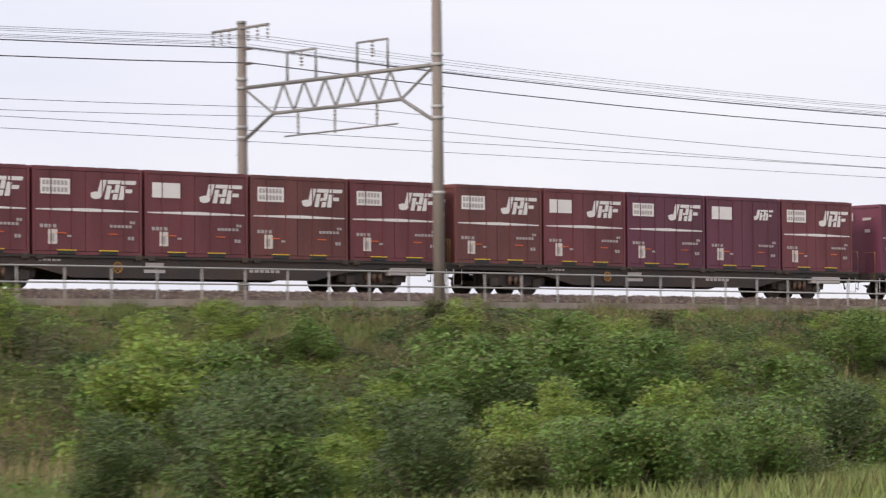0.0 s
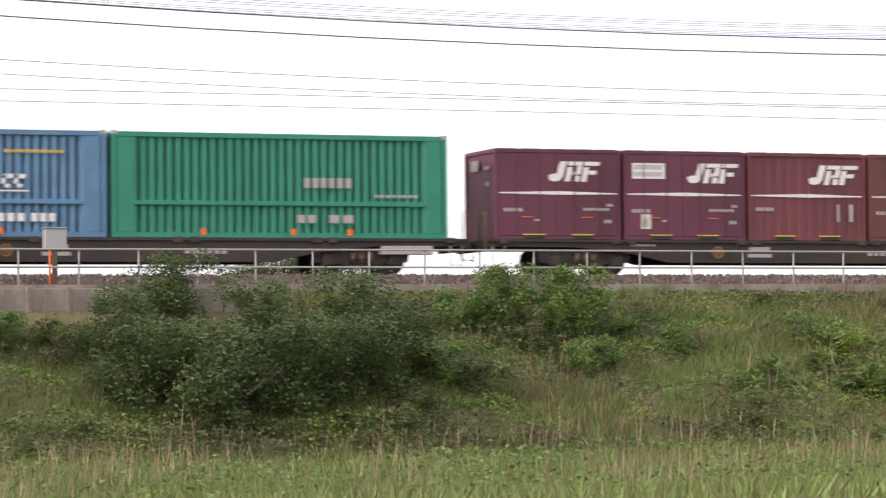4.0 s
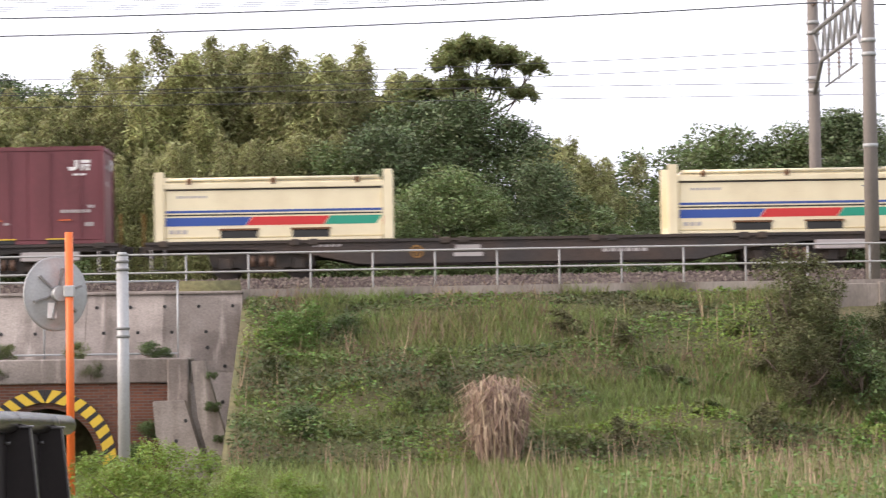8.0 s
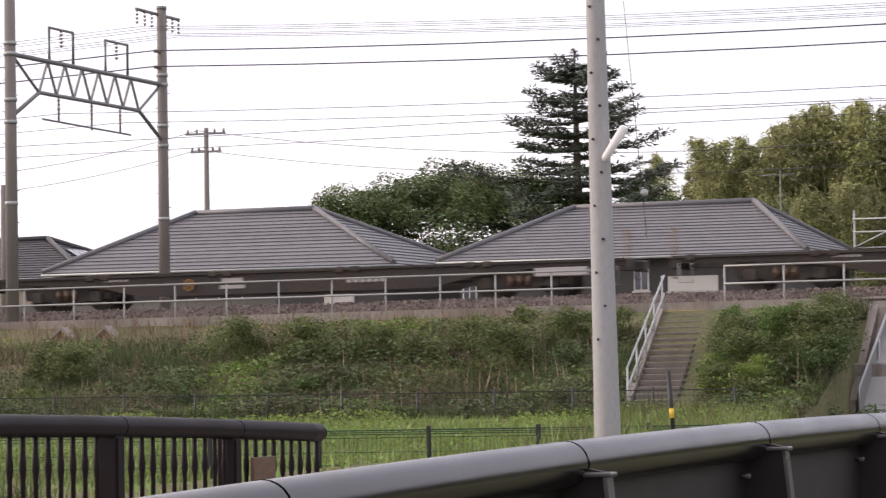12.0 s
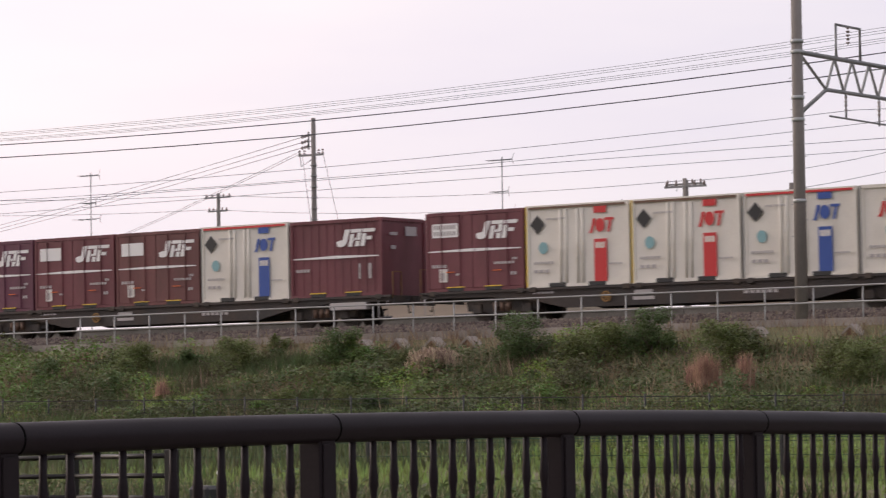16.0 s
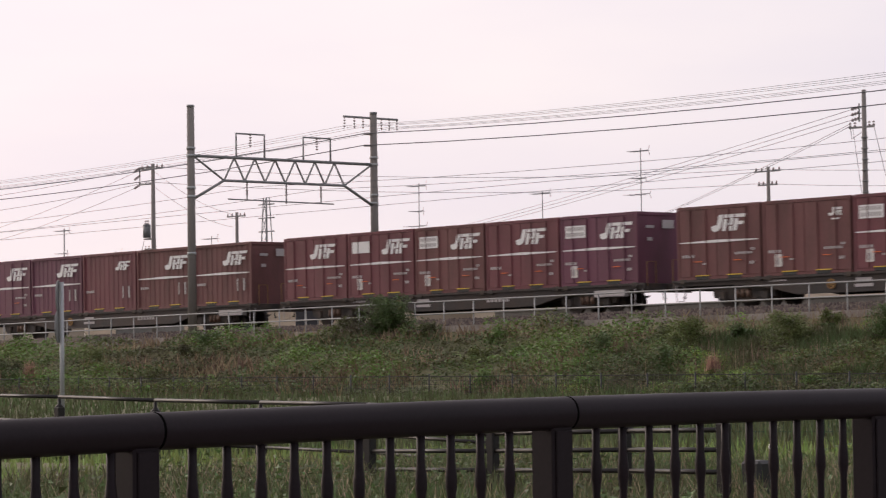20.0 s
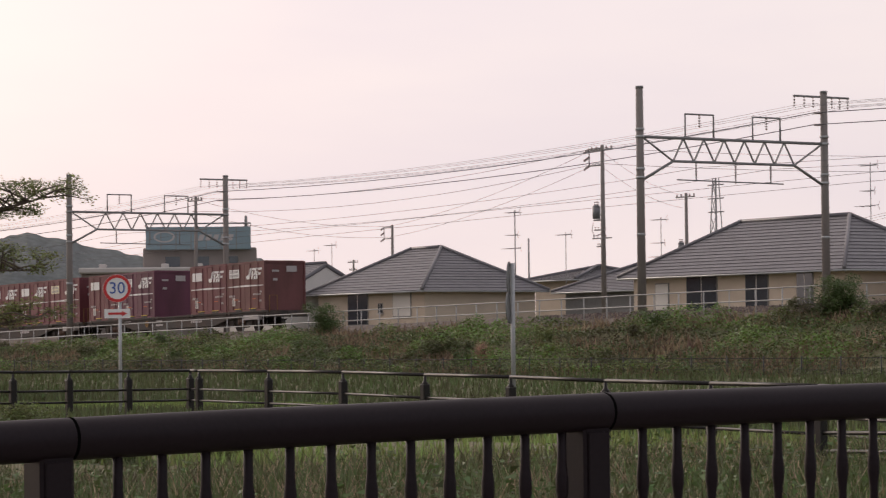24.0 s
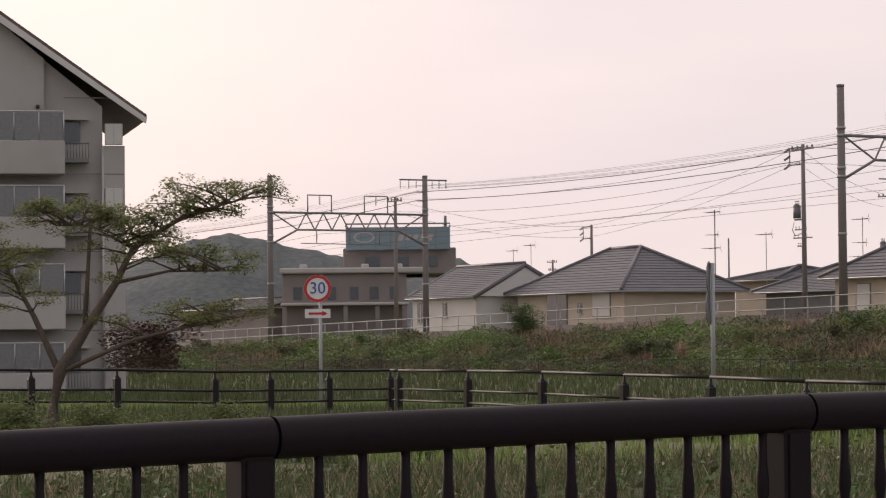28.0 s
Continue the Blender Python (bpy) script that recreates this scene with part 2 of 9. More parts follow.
M_BARK = mat("grey brown bark", (0.12, 0.09, 0.07), 0.9, 0.25, 3, 25, 0.5)


# mesh tools
def part(name, bm, material, parent=None, label=""):
    me = bpy.data.meshes.new(name)
    bm.to_mesh(me)
    bm.free()
    for mm in (material if isinstance(material, (list, tuple)) else [material]):
        me.materials.append(mm)
    ob = new(name, me)
    ob.parent = parent
    if label:
        ob["label"] = label
    return ob


def pieces(name, bm, material, parent, label=""):
    """Each loose piece of bm as a part of its own."""
    left = set(bm.faces)
    while left:
        todo, got = [left.pop()], []
        while todo:
            f = todo.pop()
            got.append(f)
            for v in f.verts:
                for g in v.link_faces:
                    if g in left:
                        left.discard(g)
                        todo.append(g)
        b2, seen = bmesh.new(), {}
        for f in got:
            for v in f.verts:
                if v not in seen:
                    seen[v] = b2.verts.new(v.co)
            b2.faces.new([seen[v] for v in f.verts])
        part(name, b2, material, parent, label)
    bm.free()


def raw(name, verts, faces, material, parent=None, label="", smooth=False):
    me = bpy.data.meshes.new(name)
    me.from_pydata(verts, [], faces)
    if smooth:
        me.polygons.foreach_set("use_smooth", [True] * len(me.polygons))
    for mm in (material if isinstance(material, (list, tuple)) else [material]):
        me.materials.append(mm)
    ob = new(name, me)
    ob.parent = parent
    if label:
        ob["label"] = label
    return ob


def empty(name, m=None, label="", category="", group="", kind=""):
    ob = new(name)
    if m is not None:
        ob.matrix_basis = m
    return tagged(ob, label, category, group, kind)


def box(bm, x0, x1, y0, y1, z0, z1, mi=0, m=None):
    vs = [bm.verts.new((x, y, z)) for x in (x0, x1) for y in (y0, y1) for z in (z0, z1)]
    if m is not None:
        for v in vs:
            v.co = m @ v.co
    for f in ((0, 1, 3, 2), (4, 6, 7, 5), (0, 4, 5, 1), (2, 3, 7, 6), (0, 2, 6, 4), (1, 5, 7, 3)):
        bm.faces.new([vs[i] for i in f]).material_index = mi
    return vs


def bbox(*a, bevel=0.02, **k):
    bm = bmesh.new()
    box(bm, *a, **k)
    if bevel:
        bmesh.ops.bevel(bm, geom=bm.edges[:], offset=bevel, segments=1, affect="EDGES")
    return bm


def tube(bm, pts, r, sides=8, cap=True, mi=0):
    """A round bar along pts; r a number or one for each point."""
    pts = [Vector(p) for p in pts]
    rs = r if isinstance(r, (list, tuple)) else [r] * len(pts)
    rings = []
    up = Vector((0, 0, 1))
    for i, p in enumerate(pts):
        d = (pts[min(i + 1, len(pts) - 1)] - pts[max(i - 1, 0)]).normalized()
        ref = up if abs(d.z) < 0.95 else Vector((1, 0, 0))
        a = d.cross(ref).normalized()
        b = d.cross(a).normalized()
        rings.append([bm.verts.new(p + (a * math.cos(2 * math.pi * k / sides) + b * math.sin(2 * math.pi * k / sides)) * rs[i]) for k in range(sides)])
    for q0, q1 in zip(rings, rings[1:]):
        for k in range(sides):
            f = bm.faces.new((q0[k], q0[(k + 1) % sides], q1[(k + 1) % sides], q1[k]))
            f.smooth, f.material_index = True, mi
    if cap:
        bm.faces.new(rings[0][::-1]).material_index = mi
        bm.faces.new(rings[-1]).material_index = mi
    return bm


def tubes(paths, r, sides=6):
    bm = bmesh.new()
    for p in paths:
        tube(bm, p, r, sides)
    bmesh.ops.recalc_face_normals(bm, faces=bm.faces[:])
    return bm


def prism(outline, thick, m=None):
    """A flat outline in x, z, given thickness towards +y."""
    bm = bmesh.new()
    a = [bm.verts.new((x, 0, z)) for x, z in outline]
    b = [bm.verts.new((x, thick, z)) for x, z in outline]
    bm.faces.new(a)
    bm.faces.new(b[::-1])
    for i in range(len(a)):
        j = (i + 1) % len(a)
        bm.faces.new((a[j], a[i], b[i], b[j]))
    if m is not None:
        bmesh.ops.transform(bm, matrix=m, verts=bm.verts[:])
    bmesh.ops.recalc_face_normals(bm, faces=bm.faces[:])
    return bm


# the line: height of the rail head along the track, and its cross section
Y_TRACK, Y_TRACK_FAR = 74.8, 78.5
Y_FENCE, Y_NEAR, Y_FAR = 70.4, 71.3, 81.2


def z_rail(x):
    e = min(max(x, -170.0), 110.0)
    z = 3.26 + 0.0025 * e - 5.34e-5 * e * e
    return z + (x - e) * (0.0025 - 2 * 5.34e-5 * e)


def ramp(v, a, b):
    return min(1.0, max(0.0, (v - a) / (b - a)))


def z_ground(x, y):
    """The ground's height: fields, the embankment with the line on it, and the land behind."""
    top = z_rail(x) - 0.44
    foot = -1.35 + 1.0 * ramp(-x, 2, 30)
    near = foot * ramp(y, 24, 45) - 0.15
    foot += (0.08 - foot) * ramp(-x, 11, 14)
    if -13.9 < x < -5.82 or (-13.9 < x < -4.3 and y < 62.9):
        return -1.65 + (foot + 1.65) * ramp(62 - y, 0, 8) if y < 69.5 else top
    if -5.83 < x < -4.3 and 62.9 < y < 69.7:
        return max(-1.72, 2.55 - (69.2 - y) / 0.6)
    if 8.95 < x < 20.15 and 60.5 <= y < 69.32:
        return foot + (top - 0.58 - foot) * ramp(y, 60.5, 69.3)
    if y < 60.5:
        return near + (foot - near) * ramp(y, 45, 60)
    if y < 69.7:
        return foot + (top - 0.06 - foot) * ramp(y, 60.5 + 1.7 * ramp(-x, 11, 14), 69.7)
    if y < 84:
        return top
    return top + (1.75 - top) * ramp(y, 84, 88)


def build_ground():
    xs = sorted({-3000, -1500, -800, -500, -350, *range(-260, 181, 4), -14.0, -13.85, -5.84, -5.8, -4.32, -4.25, 8.9, 9.0, 20.1, 20.2, 250, 400, 800, 1500, 3000})
    ys = sorted({-1500, -600, -200, -80, -30, *range(-10, 60, 4), 60.5, 62, 63, 64, 65, 66, 67, 68, 69, 69.31, 69.34, 69.45, 69.55, 69.7, 71, 74, 77, 80, 82, 84, 85, 86, 87, 88, *range(92, 140, 8), 200, 400, 900, 2000, 4000})
    vs = [(x, y, z_ground(x, y) + (0.12 * noise.noise(Vector((x * 0.11, y * 0.3, 0))) if abs(x) < 270 and 0 < y < 69.5 and not -14.5 < x < -4 else 0)) for y in ys for x in xs]
    nx = len(xs)
    fs = [(j * nx + i, j * nx + i + 1, (j + 1) * nx + i + 1, (j + 1) * nx + i) for j in range(len(ys) - 1) for i in range(nx - 1)]
    tagged(raw("ground", vs, fs, M_SOIL, smooth=True), "weedy earth ground and railway embankment slope", "ground", kind="structure")
    # ballast bed
    vs = []
    xs = [x * 0.5 for x in range(-560, 361)]
    prof = [(71.9, -0.42), (72.2, -0.33), (72.5, -0.22), (72.8, -0.11), (73.15, -0.02), (73.5, -0.02), (73.75, -0.13), (76.6, -0.15), (79.8, -0.13), (80.6, -0.3), (81.6, -0.42)]
    for x in xs:
        for y, dz in prof:
            vs.append((x, y, z_rail(x) + dz + random.uniform(-0.03, 0.03)))
    k = len(prof)
    fs = [(i * k + j, (i + 1) * k + j, (i + 1) * k + j + 1, i * k + j + 1) for i in range(len(xs) - 1) for j in range(k - 1)]
    tagged(raw("ballast_bed", vs, fs, M_BALLAST), "brown crushed stone ballast under the two tracks", "ballast", kind="structure")
    # loose stones on the shoulder
    rng = np.random.default_rng(3)
    n = 46000
    px = rng.uniform(-100, 95, n)
    u = rng.uniform(0, 1, n)
    vs, fs = [], []
    for i in range(n):
        x = px[i]
        y = 71.9 + 1.4 * u[i]
        z = z_rail(x) - 0.42 + 0.40 * min(1.0, u[i] / 0.85)
        r = 0.03 + 0.04 * rng.random() ** 2
        a = rng.uniform(0, 6.28)
        b = len(vs)
        c, s = math.cos(a) * r, math.sin(a) * r
        vs += [(x + c, y + s, z), (x - s, y + c, z), (x - c, y - s, z), (x + s, y - c, z), (x, y, z + r * 1.1)]
        fs += [(b, b + 1, b + 4), (b + 1, b + 2, b + 4), (b + 2, b + 3, b + 4), (b + 3, b, b + 4)]
    tagged(raw("ballast_stones", vs, fs, M_STONE), "loose grey-brown crushed stones of the ballast shoulder", "gravel", kind="stuff")
    for yc in (Y_TRACK, Y_TRACK_FAR):
        t = empty("railway_track", label="pair of worn steel rails on concrete sleepers in ballast", category="track", kind="structure")
        for dy in (-0.57, 0.57):
            bm = bmesh.new()
            prev = None
            for x in range(-280, 181, 4):
                z = z_rail(x)
                ring = [bm.verts.new((x, yc + dy + a, z + b)) for a, b in ((-0.035, 0), (0.035, 0), (0.03, -0.03), (0.012, -0.04), (0.012, -0.12), (0.06, -0.15), (-0.06, -0.15), (-0.012, -0.12), (-0.012, -0.04), (-0.03, -0.03))]
                if prev:
                    for i in range(10):
                        bm.faces.new((prev[i], prev[(i + 1) % 10], ring[(i + 1) % 10], ring[i]))
                prev = ring
            bmesh.ops.recalc_face_normals(bm, faces=bm.faces[:])
            part("rail", bm, M_RAIL, t)
        me = None
        for k in range(300):
            x = -100 + 0.62 * k
            if me is None:
                sl = part("sleeper", bbox(-0.11, 0.11, -1.0, 1.0, -0.2, -0.145, bevel=0), M_CONC, t)
                me = sl.data
            else:
                sl = new("sleeper", me)
                sl.parent = t
            sl.location = (x, yc, z_rail(x) + 0.02)


build_ground()


# the train: flat wagons and the containers that they carry
V_TRAIN = 24.346
MOVING = []


def train_pose(s, t, dz):
    x = s - V_TRAIN * t
    slope = (z_rail(x + 5) - z_rail(x - 5)) / 10
    return pose(x, Y_TRACK, z_rail(x) + dz, 0, -math.degrees(math.atan(slope)), 0)


def slab(bm, x0, x1, z0, z1, y=-1.24, d=0.006, shear=0.0):
    """A thin painted patch on the near side; shear leans its top to the right."""
    a = [(x0, z0), (x1, z0), (x1 + shear, z1), (x0 + shear, z1)]
    q0 = [bm.verts.new((x, y, z)) for x, z in a]
    q1 = [bm.verts.new((x, y + d, z)) for x, z in a]
    bm.faces.new(q0)
    for i in range(4):
        j = (i + 1) % 4
        bm.faces.new((q0[j], q0[i], q1[i], q1[j]))


def poly(bm, pts, y=-1.24, d=0.006):
    q0 = [bm.verts.new((x, y, z)) for x, z in pts]
    q1 = [bm.verts.new((x, y + d, z)) for x, z in pts]
    bm.faces.new(q0)
    for i in range(len(pts)):
        j = (i + 1) % len(pts)
        bm.faces.new((q0[j], q0[i], q1[i], q1[j]))


def bars(rows, y=-1.24):
    """Plain bars that stand for small writing: x0, x1, z0, z1, pieces."""
    bm = bmesh.new()
    for x0, x1, z0, z1, n in rows:
        w = (x1 - x0) / n
        for i in range(n):
            slab(bm, x0 + i * w, x0 + (i + 0.72) * w, z0, z1, y)
    bm.verts.ensure_lookup_table()
    for i in range(8, len(bm.verts), 8):
        bm.edges.new((bm.verts[i - 8], bm.verts[i]))
    return bm


def logo_big(bm, x, z, s, y=-1.24):
    """A bold leaning mark of plain white shapes."""
    w, k = 0.36 * s, 0.11 * s

    def strokes(x0, rects):
        for a, b, c, d in rects:
            slab(bm, x0 + a * w + c * k, x0 + b * w + c * k, z - 0.22 * s + c * 0.46 * s, z - 0.22 * s + d * 0.46 * s, y, shear=(d - c) * k)
    x0 = x - 0.56 * s
    poly(bm, [(x0 - 0.10 * s, z - 0.08 * s), (x0 - 0.07 * s, z - 0.19 * s), (x0 + 0.03 * s, z - 0.225 * s), (x0 + 0.17 * s, z - 0.20 * s), (x0 + 0.25 * s, z - 0.12 * s), (x0 + 0.37 * s, z + 0.24 * s), (x0 + 0.20 * s, z + 0.24 * s), (x0 + 0.11 * s, z - 0.05 * s), (x0 + 0.05 * s, z - 0.04 * s)], y)
    strokes(x0 + 0.30 * s, ((0.0, 0.36, 0.0, 0.72), (0.0, 1.0, 0.80, 1.0), (0.42, 0.62, 0.34, 0.5), (0.66, 1.0, 0.36, 0.78), (0.62, 0.98, 0.0, 0.30)))
    strokes(x0 + 0.70 * s, ((0.0, 0.38, 0.0, 0.72), (0.0, 1.12, 0.80, 1.0), (0.42, 0.95, 0.36, 0.56)))


def logo_small(bm, x, z, y=-1.24):
    poly(bm, [(x - 0.30, z - 0.02), (x - 0.26, z - 0.11), (x - 0.12, z - 0.11), (x - 0.04, z - 0.03), (x - 0.04, z + 0.16), (x - 0.12, z + 0.16), (x - 0.12, z - 0.02)], y)
    slab(bm, x + 0.0, x + 0.28, z + 0.08, z + 0.16, y)
    slab(bm, x + 0.03, x + 0.10, z - 0.11, z + 0.06, y)
    slab(bm, x + 0.12, x + 0.27, z - 0.01, z + 0.05, y)
    slab(bm, x + 0.19, x + 0.27, z - 0.11, z - 0.02, y, shear=-0.04)
    slab(bm, x - 0.16, x + 0.16, z - 0.24, z - 0.19, y)


CL, CH, CW = 3.76, 2.5, 2.45


def ribbed_side(length, z0, z1, y, ribs, depth=0.035, duty=0.5):
    """A steel side sheet pressed into upright ribs."""
    bm = bmesh.new()
    w = length / ribs
    pts = []
    for i in range(ribs):
        x = -length / 2 + i * w
        pts += [(x, 0), (x + w * (0.5 - duty / 2), 0), (x + w * (0.5 - duty / 2) + 0.03, -depth), (x + w * (0.5 + duty / 2) - 0.03, -depth), (x + w * (0.5 + duty / 2), 0)]
    pts.append((length / 2, 0))
    lo = [bm.verts.new((x, y - d, z0)) for x, d in pts]
    hi = [bm.verts.new((x, y - d, z1)) for x, d in pts]
    for i in range(len(pts) - 1):
        bm.faces.new((lo[i], lo[i + 1], hi[i + 1], hi[i]))
    return bm


def frame_bm(length, height, width, bar=0.09):
    bm = bmesh.new()
    for sx in (-1, 1):
        for sy in (-1, 1):
            x, y = sx * (length / 2 - bar / 2), sy * (width / 2 - bar / 2)
            box(bm, x - bar / 2, x + bar / 2, y - bar / 2, y + bar / 2, 0, height)
    for sy in (-1, 1):
        y = sy * (width / 2 - bar / 2)
        for z in (0.0, height - bar):
            box(bm, -length / 2 + bar, length / 2 - bar, y - bar / 2, y + bar / 2, z, z + bar)
    for sx in (-1, 1):
        x = sx * (length / 2 - bar / 2)
        for z in (0.0, height - bar):
            box(bm, x - bar / 2, x + bar / 2, -width / 2 + bar, width / 2 - bar, z, z + bar)
    return bm


def end_marks(c):
    bm = bmesh.new()
    for sx in (-1, 1):
        x = sx * (CL / 2 + 0.004)
        for y0, y1, z0, z1 in ((0.1, 0.7, 1.95, 2.25), (-0.75, -0.35, 1.95, 2.05), (-0.7, -0.45, 1.5, 1.62)):
            box(bm, x - 0.003, x + 0.003, y0, y1, z0, z1)
    pieces("end_marking", bm, M_GREYMARK, c)


def maroon(kind, paint):
    """kind: L label plate, P plain plate, T tan label, J no plate, R small round mark, S plate and small mark, C ribbed, D ribbed with small mark."""
    ribbed = kind in "CD"
    words = {"L": "maroon steel rail container with a white label and white stripe", "P": "maroon steel rail container with a blank white plate and stripe",
             "T": "maroon steel rail container with a faded tan label", "J": "maroon steel rail container with white stripe and leaning mark",
             "R": "plain maroon steel rail container with a small white mark", "S": "maroon steel rail container with blank plate and small mark",
             "Y": "maroon steel rail container with white label and yellow disc",
             "C": "maroon ribbed steel rail container with a white stripe", "D": "maroon ribbed steel rail container with a small white mark"}
    c = empty("rail_container", label=words[kind], category="container", group="containers on the train")
    part("frame", frame_bm(CL, CH, CW), paint, c)
    bm = bbox(-CL / 2 + 0.05, CL / 2 - 0.05, -CW / 2 + 0.06, CW / 2 - 0.03, 0.05, CH - 0.03, bevel=0)
    part("body", bm, paint, c)
    bm = bmesh.new()
    n = 5
    for i in range(n):
        x = -CL / 2 + (i + 0.5) * CL / n
        box(bm, x - CL / n / 2 + 0.06, x + CL / n / 2 - 0.06, -CW / 2 + 0.08, CW / 2 - 0.08, CH - 0.03, CH + 0.025)
    part("roof_panel", bm, paint, c)
    y = -CW / 2 - 0.004
    if ribbed:
        part("side_sheet", ribbed_side(CL - 0.18, 0.09, CH - 0.09, -CW / 2 + 0.045, 11), paint, c)
        y = -CW / 2 - 0.002
    else:
        for x0, x1 in ((-CL / 2 + 0.1, -0.09), (-0.07, CL / 2 - 0.1)):
            bm = bbox(x0, x1, -CW / 2 + 0.012, -CW / 2 + 0.06, 0.1, CH - 0.1, bevel=0.008)
            for k in (0.30, 0.72):
                xx = x0 + (x1 - x0) * k
                box(bm, xx - 0.012, xx + 0.012, -CW / 2 - 0.02, -CW / 2 + 0.014, 0.12, CH - 0.12)
            door = part("door", bm, paint, c)
            bm = bmesh.new()
            box(bm, (x0 + x1) / 2 - 0.16, (x0 + x1) / 2 + 0.16, -CW / 2 - 0.03, -CW / 2 + 0.012, 0.60, 0.625)
            part("lock_handle", bm, M_ORANGE, door)
    yy = y - 0.02 if not ribbed else y
    bm = bmesh.new()
    if kind not in "RSD":
        zc = 1.30
        poly(bm, [(-CL / 2 + 0.1, zc - 0.035), (0, zc - 0.06), (0, zc + 0.04), (-CL / 2 + 0.1, zc - 0.005)], y)
        poly(bm, [(0.02, zc - 0.06), (CL / 2 - 0.12, zc - 0.035), (CL / 2 - 0.12, zc - 0.005), (0.02, zc + 0.04)], y)
    if kind in "SD":
        logo_big(bm, 1.0, 1.92, 0.8, y)
    elif kind == "R":
        logo_small(bm, 1.25, 2.0, y)
    else:
        logo_big(bm, (0.88 if kind not in "J" else 0.5) if not ribbed else 0.85, 1.88, 1.22, y)
    part("side_mark", bm, M_WHITE, c)
    if kind in "LPTSY":
        plate = part("label_plate", bbox(-1.62, -0.62, y - 0.004, y + 0.01, 1.72, 2.16, bevel=0), M_CREAM if kind == "T" else M_WHITE, c)
        if kind in "LTY":
            part("label_writing", bars([(-1.56, -0.68, 1.98, 2.11, 7), (-1.56, -0.68, 1.78, 1.91, 7)], y - 0.008), M_GREYMARK, plate)
    part("stencil_writing", bars([(-1.64, -1.05, 0.76, 0.86, 4), (0.75, 1.55, 0.80, 0.88, 6), (1.45, 1.65, 0.92, 1.0, 2), (-0.72, -0.48, 0.50, 0.56, 1), (1.38, 1.62, 0.45, 0.55, 2)]
                                 if not ribbed else [(-1.64, -1.05, 0.84, 0.94, 4), (0.95, 1.05, 0.55, 1.05, 1), (1.35, 1.5, 0.55, 1.05, 1)], y - 0.004), M_GREYMARK, c)
    if kind in "LPTSRY":
        pocket = part("paper_holder", bbox(-1.36, -1.06, y - 0.006, y + 0.01, 0.30, 0.72, bevel=0), M_STUCCOW, c, "pale paper in a document holder")
        part("paper_print", bars([(-1.32, -1.10, 0.36, 0.60, 1)], y - 0.012), M_GREYMARK, pocket)
    if kind == "Y":
        bm = bmesh.new()
        poly(bm, [(0.95 + 0.13 * math.cos(a * math.pi / 6), 1.12 + 0.13 * math.sin(a * math.pi / 6)) for a in range(12)], y - 0.004)
        part("disc_mark", bm, M_YELLOW, c)
    for x0 in (-1.05, 0.40):
        part("fork_pocket", bbox(x0, x0 + 0.62, -CW / 2 - 0.012, -CW / 2 + 0.1, -0.0, 0.11, bevel=0.012), M_BLACK, c)
        part("pocket_edge", bbox(x0 - 0.02, x0 + 0.64, -CW / 2 - 0.018, -CW / 2 + 0.02, 0.112, 0.145, bevel=0), M_YELLOW, c)
    end_marks(c)
    return c


